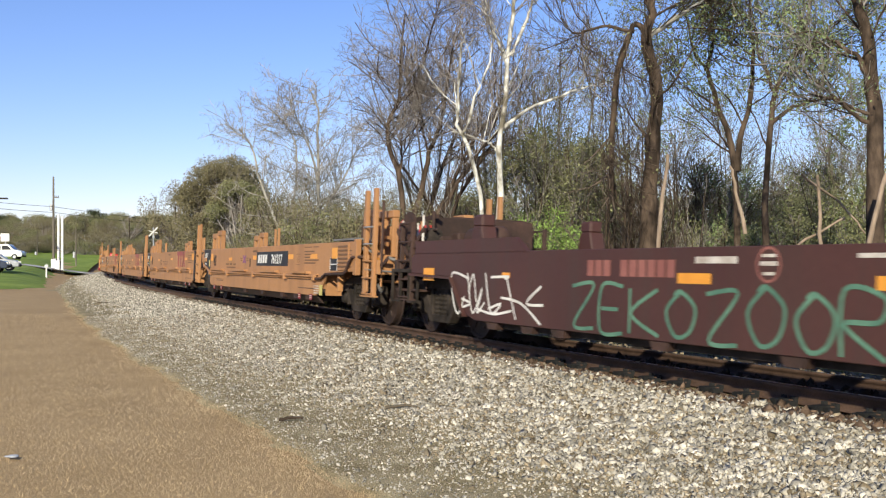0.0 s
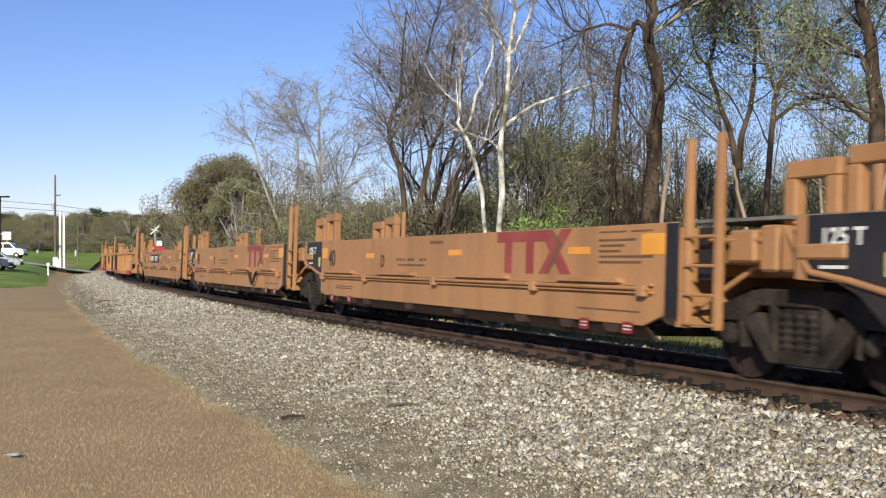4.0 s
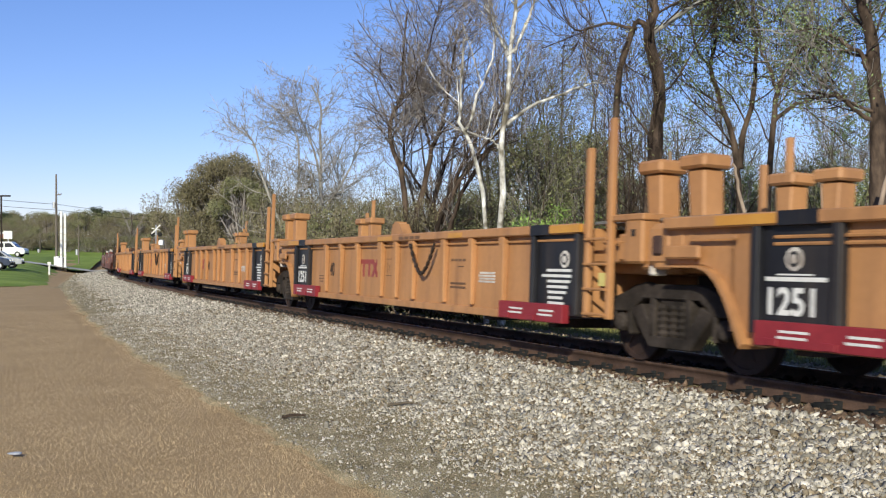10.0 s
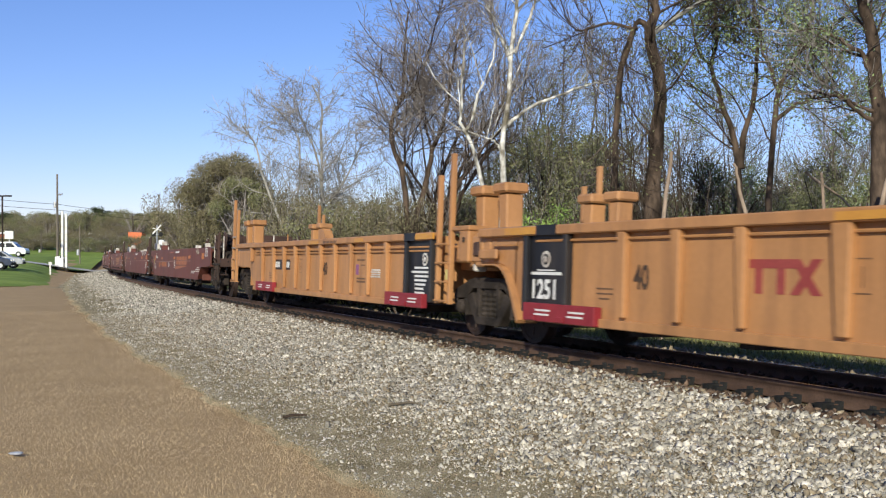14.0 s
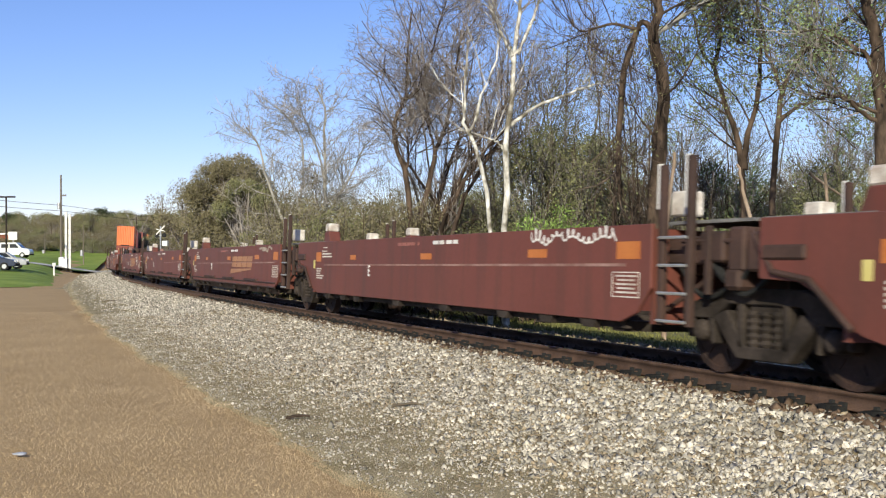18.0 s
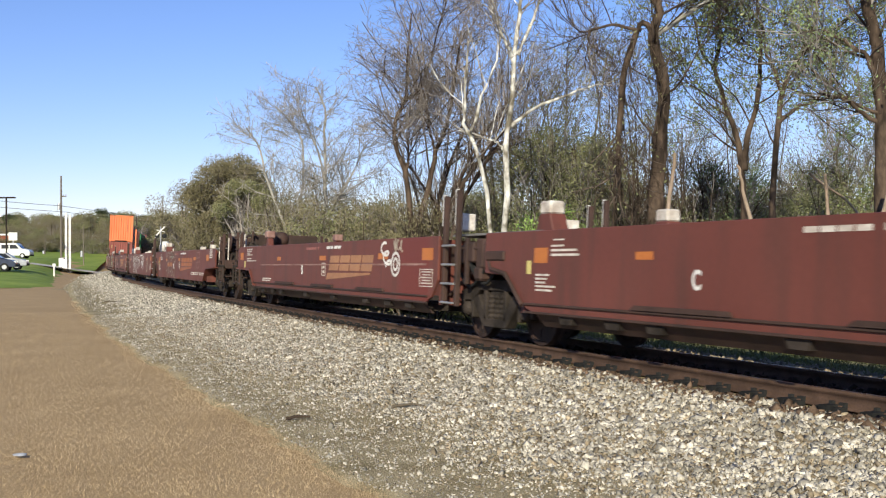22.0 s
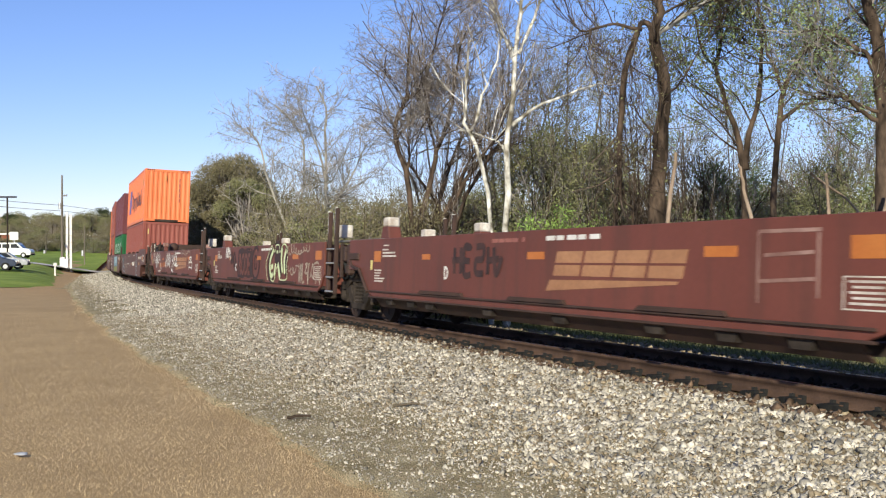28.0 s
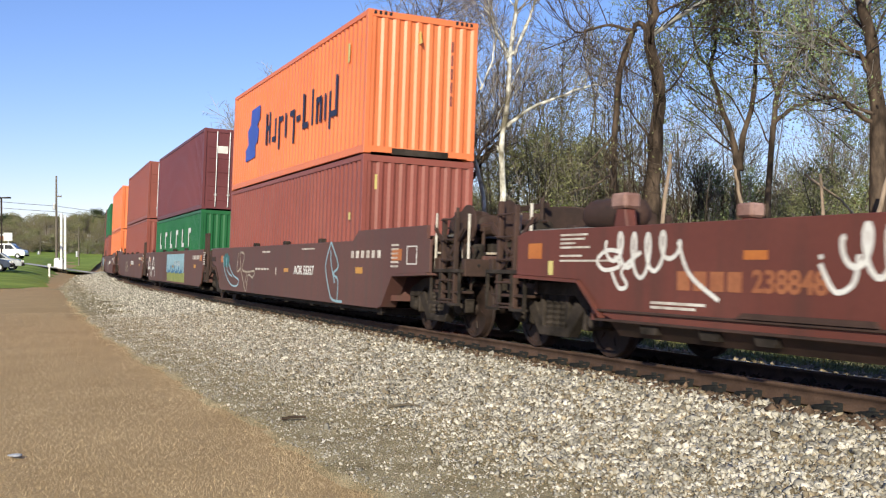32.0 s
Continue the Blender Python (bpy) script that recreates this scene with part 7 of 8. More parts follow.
def tubes(P, R, n):
    """Vertices and quads of round lines (n sides; 2 gives ribbons)."""
    N, K, _ = P.shape
    T = np.gradient(P, axis=1)
    T /= np.linalg.norm(T, axis=-1, keepdims=True) + 1e-9
    ref = np.where(np.abs(T[..., 2:3]) > 0.9, np.array([1.0, 0.2, 0]), np.array([0, 0.3, 1.0]))
    U = np.cross(T, ref)
    U /= np.linalg.norm(U, axis=-1, keepdims=True) + 1e-9
    W = np.cross(T, U)
    a = np.arange(n) * 2 * math.pi / n
    V = P[:, :, None] + R[:, :, None, None] * (U[:, :, None] * np.cos(a)[:, None] + W[:, :, None] * np.sin(a)[:, None])
    i = np.arange(N * K * n).reshape(N, K, n)
    if n == 2:
        F = np.stack([i[:, :-1, 0], i[:, :-1, 1], i[:, 1:, 1], i[:, 1:, 0]], -1)
    else:
        j = np.roll(i, -1, 2)
        F = np.stack([i[:, :-1], j[:, :-1], j[:, 1:], i[:, 1:]], -1)
    return V.reshape(-1, 3), F.reshape(-1, 4)


def growth(name, data, material, root):
    """Twigs or leaves past counting, as one part."""
    ob = mesh_arrays(name, *data, material, root)
    ob["kind"] = "stuff"
    return ob


def join(*sets):
    vs, fs, n = [], [], 0
    for v, f in sets:
        vs.append(v)
        fs.append(f + n)
        n += len(v)
    return np.concatenate(vs), np.concatenate(fs)


def leaf_mesh(P, per, size, g, spread=0.15):
    """Small leaves about the outer ends of lines P."""
    ends = P[:, P.shape[1] // 2:].reshape(-1, 3)
    c = ends[g.integers(0, len(ends), int(len(ends) * per))]
    n = len(c)
    c = c + g.normal(size=(n, 3)) * spread
    a, b = g.normal(size=(n, 3)), g.normal(size=(n, 3))
    a /= np.linalg.norm(a, axis=1, keepdims=True)
    b -= (a * b).sum(1, keepdims=True) * a
    b /= np.linalg.norm(b, axis=1, keepdims=True)
    s = size * g.uniform(0.6, 1.4, (n, 1))
    V = np.stack([c - a * s, c + b * s * 0.55, c + a * s, c - b * s * 0.55], 1).reshape(-1, 3)
    return V, np.arange(4 * n).reshape(-1, 4)


def land(bearing, depth, lift=0.0):
    x, y = bearing * depth, depth
    return Vector((x, y, GROUND + 0.2 + lift + float(rise(np.array(x), np.array(y)))))


def spot(bearing, depth):
    """A place on the ground behind the track, seen along a bearing (sideways per metre ahead)."""
    return Vector((bearing * depth, depth, -0.45 + 0.012 * max(0.0, depth - 22)))


def tree(where, stems, seed, label, bark="bark", twig="twig", limbs=9, limb_len=3.2, subs=8, sub_len=1.4, fine=7, fine_len=0.7, ribs=0, leaf=None, leaf_per=0.5,
         leaf_size=0.05, limb_ang=0.8, lift=0.08, t0=0.3, name="tree", spread=0.12, twig_r=0.006, limb_ratio=0.5, flat=1.0, pale=(), wild=1.0):
    """A tree from a few stems, each ((radius low, radius high), [(x, y, z), ...]) from its foot."""
    g = np.random.default_rng(seed)
    root = tagged(empty(name, Matrix.Translation(where)), label, "tree", "trees behind the track")
    K = 16
    SP = np.stack([resample(p, K) for _, p in stems])
    SP[:, 1:] += g.normal(size=(len(stems), K - 1, 3)) * 0.014
    SR = np.stack([np.linspace(a, b, K) for (a, b), _ in stems])
    SR *= 1 + g.normal(size=SR.shape) * 0.05
    SR[:, 0] *= 1.25
    rest = [k for k in range(len(stems)) if k not in pale]
    for k in rest:
        mesh_arrays("stem" if k else "trunk", *tubes(SP[k:k + 1], SR[k:k + 1], 10), M[bark], root, smooth=True)
    for k in pale:
        mesh_arrays("pale_limb", *tubes(SP[k:k + 1], SR[k:k + 1], 10), M["bark_grey"], root, "pale grey limb", smooth=True)
    L1, R1 = shoots(SP, SR, limbs, limb_len, limb_ang, 7, g, lift, 0.12, t0, limb_ratio, 0.012, flat)
    if where.y < 31:
        for k in range(len(L1)):
            mesh_arrays("limb", *tubes(L1[k:k + 1], R1[k:k + 1], 6), M[bark], root, smooth=True)
    else:
        growth("branchwork", tubes(L1, R1, 6), M[bark], root)
    L2, R2 = shoots(np.concatenate([L1, resample_all(SP[:, -5:], 7)]), np.concatenate([R1, np.repeat(SR[:, -1:], 7, 1)]), subs, sub_len, 0.7 * wild, 5, g, lift, 0.16 * wild, 0.15, 0.5, 0.008)
    L3, R3 = shoots(L2, R2, fine, fine_len, 0.65 * wild, 4, g, lift * 1.2, 0.2 * wild, 0.1, 0.6, twig_r)
    sets = [tubes(L2, R2, 3), tubes(L3, R3, 2)]
    last = L3
    if ribs:
        L4, R4 = shoots(L3, R3, ribs, fine_len * 0.55, 0.6, 3, g, lift, 0.2, 0.1, 0.7, twig_r * 0.8)
        sets.append(tubes(L4, R4, 2))
        last = L4
    growth("twig_crown", join(*sets), M[twig], root)
    if leaf:
        growth("foliage", leaf_mesh(last, leaf_per, leaf_size, g, spread), M[leaf], root)
    return root


def resample_all(P, k):
    return np.stack([resample(p, k) for p in P])


# white sycamore with a long side limb, and a slim leaning one at its foot
tree(spot(0.0577, 24), [((0.088, 0.036), [(0, 0, 0), (0.00, 0, 2.02), (0.01, 0, 2.50), (0.03, 0, 4.25), (0.09, 0, 4.81), (0.20, 0, 5.69), (0.25, 0, 6.38), (0.37, 0, 7.38), (0.44, 0, 7.75), (0.59, 0, 8.95)]),
 ((0.045, 0.015), [(0.15, 0, 4.79), (0.63, 0, 5.15), (1.07, 0, 5.37), (1.69, 0, 5.62), (2.16, 0, 5.73), (2.41, 0, 5.79)]),
 ((0.05, 0.02), [(0.23, 0, 6.31), (0.03, 0, 6.82), (-0.16, 0, 7.19), (-0.32, 0, 7.69), (-0.51, 0, 8.56)]),
 ((0.045, 0.02), [(0.32, 0, 6.49), (0.69, 0, 7.31), (0.84, 0, 7.75), (0.96, 0, 8.55)]),
 ((0.025, 0.012), [(0.00, 0, 4.18), (-0.17, 0, 4.42), (-0.35, 0, 4.48)])],
     3, "white-barked sycamore with bare limbs", "bark_pale", "twig", limbs=6, limb_len=2.2, subs=5, sub_len=1.4, fine=5, fine_len=0.8, ribs=2, t0=0.5, limb_ratio=0.3, twig_r=0.004)
tree(spot(0.0428, 24), [((0.06, 0.02), [(0, 0, 0), (0.00, 0, 2.03), (0.00, 0, 2.51), (-0.11, 0, 3.51), (-0.36, 0, 4.29), (-0.48, 0, 4.67), (-0.65, 0, 4.87), (-0.55, 0, 5.07), (-0.59, 0, 5.69), (-0.52, 0, 6.20), (-0.48, 0, 6.83)]),
 ((0.045, 0.015), [(-0.47, 0, 4.63), (-0.29, 0, 5.07), (-0.20, 0, 5.50), (0.04, 0, 5.94), (0.23, 0, 6.57), (0.32, 0, 7.22)])],
     4, "slim white-barked tree that leans and kinks", "bark_pale", "twig", limbs=5, limb_len=1.6, subs=5, sub_len=1.1, fine=5, ribs=2, t0=0.5, limb_ratio=0.3, twig_r=0.004)
# dark tree with a broken limb that hangs down
tree(spot(0.1977, 22), [((0.20, 0.07), [(0.16, 0, 0), (0.17, 0, 2.00), (0.20, 0, 3.23), (0.27, 0, 4.04), (0.33, 0, 4.56), (0.39, 0, 5.36), (0.20, 0, 6.16), (0.16, 0, 6.57), (0.31, 0, 7.02), (0.24, 0, 7.25), (0.12, 0, 8.23)]),
 ((0.08, 0.04), [(0.17, 0, 6.34), (0.26, 0, 6.54), (0.65, 0, 6.81), (1.23, 0, 7.18), (1.83, 0, 7.61)]),
 ((0.07, 0.06), [(0.16, 0, 6.40), (0.12, 0, 6.64), (-0.04, 0, 6.79), (-0.20, 0, 6.66), (-0.35, 0, 6.22), (-0.50, 0, 5.60), (-0.60, 0, 4.7), (-0.62, 0, 3.7), (-0.60, 0, 2.9)]),
 ((0.04, 0.015), [(-0.10, 0, 6.62), (-0.50, 0, 6.68), (-0.84, 0, 6.73), (-1.18, 0, 6.63), (-1.42, 0, 6.60), (-1.56, 0, 6.75)])],
     5, "dark-barked tree with a broken limb hanging beside its trunk", "bark_dark", "twig_dark", limbs=7, limb_len=2.2, subs=5, sub_len=1.5, fine=5, fine_len=0.8, ribs=2, t0=0.3, limb_ratio=0.22, twig_r=0.0045, limb_ang=0.95, pale=(1,),
     leaf="leaf_olive", leaf_per=0.3, leaf_size=0.035)
# stout tree at the clearing's edge
tree(spot(0.4292, 18), [((0.17, 0.08), [(0, 0, 0), (0.00, 0, 1.92), (0.00, 0, 3.26), (0.02, 0, 4.13), (-0.05, 0, 4.86), (-0.07, 0, 5.49), (-0.20, 0, 5.93), (-0.29, 0, 6.22), (-0.52, 0, 7.02)]),
 ((0.06, 0.02), [(-0.05, 0, 4.82), (-0.15, 0, 4.97), (-0.29, 0, 5.25), (-0.49, 0, 5.39), (-0.78, 0, 5.60), (-1.07, 0, 5.73)]),
 ((0.05, 0.02), [(0.00, 0, 4.00), (-0.10, 0, 4.08), (-0.44, 0, 4.33), (-0.78, 0, 4.53), (-1.07, 0, 4.58)])],
     6, "stout grey-barked tree with young green leaves", "bark_dark", "twig", limbs=5, limb_len=1.8, subs=4, sub_len=1.2, fine=5, fine_len=0.8, ribs=2, leaf="leaf_spring", leaf_per=2.2, leaf_size=0.026, limb_ratio=0.25, twig_r=0.004, limb_ang=0.95)
# slim leafing trees between
tree(spot(0.2932, 24), [((0.09, 0.03), [(0, 0, 0), (0.00, 0, 1.99), (-0.03, 0, 3.32), (-0.13, 0, 4.30), (-0.36, 0, 5.07), (-0.56, 0, 5.72), (-0.68, 0, 6.16), (-0.52, 0, 6.75), (-0.56, 0, 7.20), (-0.67, 0, 8.26)]),
 ((0.08, 0.03), [(0.00, 0, 3.72), (0.07, 0, 4.29), (0.12, 0, 4.68), (0.32, 0, 5.32), (0.39, 0, 6.10), (0.41, 0, 6.68), (0.32, 0, 7.20), (0.37, 0, 8.12)]),
 ((0.04, 0.015), [(-0.65, 0, 6.06), (-1.00, 0, 6.62), (-1.17, 0, 7.41), (-1.29, 0, 7.99)])],
     7, "slim twin-stemmed tree coming into leaf", "bark_dark", "twig_dark", limbs=8, limb_len=2.2, subs=6, sub_len=1.4, fine=5, fine_len=0.8, ribs=2, leaf="leaf_spring", leaf_per=3.6, leaf_size=0.033, spread=0.09, limb_ratio=0.35, twig_r=0.0045, limb_ang=0.9)
tree(spot(0.3209, 23), [((0.085, 0.03), [(0, 0, 0), (0.00, 0, 1.98), (0.01, 0, 3.44), (0.13, 0, 4.69), (0.23, 0, 5.37), (0.45, 0, 5.98), (0.82, 0, 6.54), (1.00, 0, 7.23), (1.12, 0, 7.98)]),
 ((0.045, 0.015), [(0.64, 0, 6.26), (0.82, 0, 6.36), (1.25, 0, 6.66), (1.86, 0, 7.25)]),
 ((0.05, 0.02), [(0.14, 0, 4.73), (0.56, 0, 5.06), (0.95, 0, 5.21), (1.34, 0, 5.60)]),
 ((0.05, 0.02), [(0.26, 0, 5.30), (0.17, 0, 5.56), (0.01, 0, 6.05), (-0.14, 0, 6.37), (-0.22, 0, 7.09)])],
     8, "forked tree with small spring leaves", "bark_dark", "twig_dark", limbs=8, limb_len=2.2, subs=6, sub_len=1.4, fine=5, fine_len=0.8, ribs=2, leaf="leaf_spring", leaf_per=3.6, leaf_size=0.033, spread=0.09, limb_ratio=0.35, twig_r=0.0045, limb_ang=0.9)
thicket_rows = []
# the tall spreading bare tree
tree(spot(-0.0311, 30), [((0.105, 0.028), [(0, 0, 0), (0.00, 0, 2.05), (-0.12, 0, 2.55), (-0.20, 0, 3.95), (-0.47, 0, 4.65), (-0.60, 0, 5.35), (-0.47, 0, 5.89), (-0.28, 0, 6.23), (-0.20, 0, 6.88), (-0.17, 0, 7.72), (-0.05, 0, 8.88)]),
 ((0.06, 0.02), [(-0.37, 0, 6.12), (-0.13, 0, 6.38), (0.15, 0, 6.66), (0.50, 0, 7.46), (0.67, 0, 8.16), (1.03, 0, 9.37)]),
 ((0.095, 0.025), [(0.07, 0, 2.22), (0.15, 0, 2.73), (0.50, 0, 4.13), (0.67, 0, 4.91), (1.02, 0, 5.71), (1.20, 0, 6.76), (1.40, 0, 8.21)]),
 ((0.05, 0.015), [(0.60, 0, 4.63), (0.58, 0, 4.91), (0.42, 0, 5.53), (0.15, 0, 6.05), (0.00, 0, 6.72)]),
 ((0.04, 0.03), [(-0.27, 0, 4.05), (-0.17, 0, 4.55), (-0.20, 0, 5.10)])],
     9, "tall spreading bare tree with many fine twigs", "bark_dark", "twig", limbs=15, limb_len=2.8, subs=9, sub_len=1.4, fine=9, fine_len=0.65, limb_ratio=0.32, t0=0.4, lift=0.03, limb_ang=0.9, twig_r=0.0055, wild=1.35)
# pale twiggy trees further along
tree(spot(-0.1160, 46), [((0.12, 0.03), [(0, 0, 0), (0.00, 0, 1.78), (-0.03, 0, 3.22), (-0.18, 0, 4.68), (-0.10, 0, 5.36), (-0.18, 0, 7.06), (-0.10, 0, 8.19), (-0.56, 0, 9.21)]),
 ((0.08, 0.02), [(-0.08, 0, 2.42), (0.18, 0, 3.77), (0.92, 0, 4.91), (1.46, 0, 6.02), (1.71, 0, 6.70)]),
 ((0.06, 0.02), [(-0.15, 0, 5.00), (-0.43, 0, 6.16), (-0.72, 0, 6.93), (-1.15, 0, 8.01)])],
     60, "pale bare tree with a fine twiggy crown", "bark_grey", "twig_mid", limbs=17, limb_len=3.3, subs=9, sub_len=1.25, fine=7, fine_len=0.6, t0=0.25, twig_r=0.0066, limb_ratio=0.4, limb_ang=0.95, lift=0.03, wild=1.55)
tree(spot(-0.1532, 46), [((0.1, 0.03), [(0, 0, 0), (0.00, 0, 1.79), (-0.20, 0, 2.67), (-0.74, 0, 4.23), (-1.15, 0, 5.38), (-1.40, 0, 6.51), (-1.99, 0, 7.38)]),
 ((0.08, 0.02), [(0.00, 0, 2.43), (0.13, 0, 3.23), (0.46, 0, 4.23), (0.61, 0, 5.92), (0.33, 0, 7.27), (-0.72, 0, 8.44)]),
 ((0.05, 0.02), [(-0.08, 0, 2.54), (1.07, 0, 3.28), (1.33, 0, 3.92), (1.97, 0, 4.57)])],
     61, "pale bare tree with a fine twiggy crown", "bark_grey", "twig_mid", limbs=17, limb_len=3.3, subs=9, sub_len=1.25, fine=7, fine_len=0.6, t0=0.25, twig_r=0.0066, limb_ratio=0.4, limb_ang=0.95, lift=0.03, wild=1.55)
# fanning bare trees behind the tall one
for k, (b, d, h, sp) in enumerate(((-0.008, 36, 9.2, 2.6), (0.055, 35, 9.0, 2.2))):
    q = np.random.default_rng(950 + k)
    fan = [((0.06, 0.015), [(0, 0, 0), (e * sp * 0.18 + q.normal() * 0.1, 0.2 * q.normal(), h * 0.33), (e * sp * 0.5 + q.normal() * 0.2, 0.3 * q.normal(), h * 0.62), (e * sp * 0.85, 0.4 * q.normal(), h * q.uniform(0.82, 1.0))]) for e in (-1, -0.4, 0.15, 0.6, 1.05)]
    tree(spot(b, d), fan, 960 + k, "bare grey tree with stems that fan out", "bark", "twig", limbs=6, limb_len=2.2, subs=5, sub_len=1.4, fine=5, fine_len=0.8, ribs=2, t0=0.3, limb_ratio=0.4, twig_r=0.0036, lift=0.09)
for k in range(22):
    q = np.random.default_rng(980 + k)
    d = 33 + 12 * q.random()
    thicket_rows.append((-0.15 + 0.215 * (k + q.random()) / 22, d, 3.2, q.uniform(2.3, 3.6) * d / 34, k))
# leaning thicket beside it
for k, (b, d, lean, h) in enumerate(((-0.03, 29, 2.3, 5.2), (-0.022, 30, 2.0, 5.8), (-0.04, 31, 2.6, 5.0), (-0.012, 28, 1.5, 4.6), (-0.028, 32, 1.7, 6.2), (0.02, 32, -1.6, 4.4))):
    tree(spot(b, d), [((0.09, 0.03), [(0, 0, 0), (lean * 0.3, 0, h * 0.45), (lean * 0.7, 0, h * 0.8), (lean * 1.2, 0, h * 1.05)])],
         40 + k, "leaning dark bare tree in a thicket", "bark_dark", "twig_dark" if k % 2 else "twig", limbs=9, limb_len=1.8, subs=6, sub_len=1.0, fine=6, fine_len=0.6, t0=0.2, twig_r=0.005)
# bare wood behind
g = np.random.default_rng(77)
for k in range(13):
    d = 31 + 30 * g.random()
    b = 0.03 + 0.40 * (k + g.random()) / 13
    h = g.uniform(6.0, 10.0) * d / 38 * (1.0 if b < 0.25 else 0.72)
    w = g.uniform(-1, 1)
    tree(spot(b, d), [((0.065, 0.02), [(0, 0, 0), (w * 0.4, 0, h * 0.35), (w * 0.5, 0.2, h * 0.65), (w, 0, h)]),
                      ((0.045, 0.015), [(w * 0.1, 0, h * 0.2), (-w * 0.6 - 0.3, 0.1, h * 0.5), (-w - 0.5, 0, h * 0.85)])],
         100 + k, "bare grey woodland tree behind the track", "bark_dark" if k % 3 else "bark", "twig_dark" if k % 2 else "twig", limbs=10, limb_len=3.0, subs=7, sub_len=1.8, fine=6, fine_len=0.9,
         leaf=("leaf_olive", "bud", "leaf_spring")[k % 3], leaf_per=(1.5, 0.5, 1.8)[k % 3], leaf_size=0.034, t0=0.2, twig_r=0.006, limb_ratio=0.35)


def thicket(where, w, h, seed, n, leaf, per, size, label, twig="twig_dark", name="shrub", depth=1.6):
    """A shrub of many shoots from the ground, with small leaves."""
    g = np.random.default_rng(seed)
    root = tagged(empty(name, Matrix.Translation(where)), label, "shrub", "shrubs behind the track")
    B = np.stack([g.uniform(-w / 2, w / 2, n), g.uniform(-depth / 2, depth / 2, n), 0 * g.random(n)], -1)
    top = B + np.stack([g.normal(0, 0.16 * w, n), g.normal(0, 0.5, n), h * g.uniform(0.4, 1.05, n) * (1 - 0.5 * (2 * B[:, 0] / w) ** 2)], -1)
    mid = (B + top) / 2 + g.normal(size=(n, 3)) * 0.12
    P = np.stack([resample([a, b, c], 7) for a, b, c in zip(B, mid, top)])
    R = np.repeat(np.linspace(0.022, 0.008, 7)[None], n, 0)
    L2, R2 = shoots(P, R, 8, 0.28 * h, 0.6, 4, g, 0.12, 0.3, 0.15, 0.6, 0.006)
    L3, R3 = shoots(L2, R2, 5, 0.13 * h, 0.7, 3, g, 0.1, 0.3, 0.1, 0.7, 0.005)
    growth("stem_clump", tubes(P, R, 5), M["bark_dark"], root)
    growth("shoot_clump", join(tubes(L2, R2, 3), tubes(L3, R3, 2)), M[twig], root)
    if leaf:
        growth("foliage", leaf_mesh(L3, per, size, g, 0.1), M[leaf], root)
    return root


for k, (b, d, w, h, leaf, per) in enumerate(((0.118, 25, 2.2, 2.5, "leaf_bright", 5.5), (0.14, 26, 2.0, 2.3, "leaf_bright", 4.5), (0.093, 26, 1.6, 2.6, "leaf_bright", 4.5), (0.165, 25, 2.2, 2.4, "leaf_olive", 2.0),
                                             (0.115, 28, 2.6, 5.6, "leaf_olive", 3.2), (0.15, 29, 2.2, 5.0, "leaf_olive", 3.5), (0.235, 26, 2.6, 2.8, "leaf_olive", 2.2), (0.39, 24, 2.6, 3.6, "leaf_olive", 4.0),
                                             (0.43, 25, 2.6, 3.4, "leaf_spring", 3.0), (0.36, 23, 2.0, 2.6, "leaf_olive", 3.5), (0.27, 27, 2.6, 2.4, "leaf_olive", 2.5), (0.31, 26, 2.4, 2.6, "leaf_spring", 2.8))):
    thicket(spot(b, d), w, h, 200 + k, 26, leaf, per * 1.6, 0.031, {"leaf_bright": "shrub in fresh bright green leaf", "leaf_spring": "shrub in young green leaf", "leaf_olive": "dull olive-green twiggy shrub"}[leaf], "twig")
for k in range(34):
    b = -0.17 + 0.64 * (k + g.random()) / 34
    d = (25 if b > -0.03 else 40) + 12 * g.random() + max(0, -b) * 60
    thicket(spot(b, d), 3.8, g.uniform(2.6, 4.2) * d / 30 * (1.0 if b > 0.04 else 0.85), 300 + k, 22, ("bud", "leaf_olive", "leaf_olive")[k % 3], (2.0, 3.6, 4.0)[k % 3], 0.03, "dense brown and olive brush at the wood's edge", ("twig", "twig_dark")[k % 2], "brush")
# vines and bare brown tangle about the broken tree
for k, (b, d, w, h) in enumerate(((0.168, 22.5, 1.0, 5.6), (0.205, 22.6, 1.1, 4.4), (0.185, 23.5, 1.6, 4.0), (0.225, 23, 1.8, 3.4), (0.245, 24, 1.6, 3.2))):
    thicket(spot(b, d), w, h, 260 + k, 20, None, 0, 0.03, "bare brown tangle of vines about a broken tree", "twig" if k > 2 else "twig_dark", "vine_tangle", 0.6)
# brown ivy heaped about the foot of the tall bare tree
for k, (b, d, w, h) in enumerate(((-0.030, 29.4, 1.2, 3.1), (-0.022, 29.6, 1.0, 2.5), (-0.040, 30.2, 1.3, 2.4))):
    thicket(spot(b, d), w, h, 275 + k, 34, "bud", 6.0, 0.032, "brown ivy heaped about the foot of a bare tree", "twig_dark", "ivy_clump", 0.7)

for b, d, w, h, k in thicket_rows:
    thicket(spot(b, d), w, h, 700 + k, 26, ("bud", "leaf_olive", "bud")[k % 3], 5.0, 0.036, "dense brown and olive brush at the wood's edge", ("twig", "twig_dark")[k % 2], "brush")

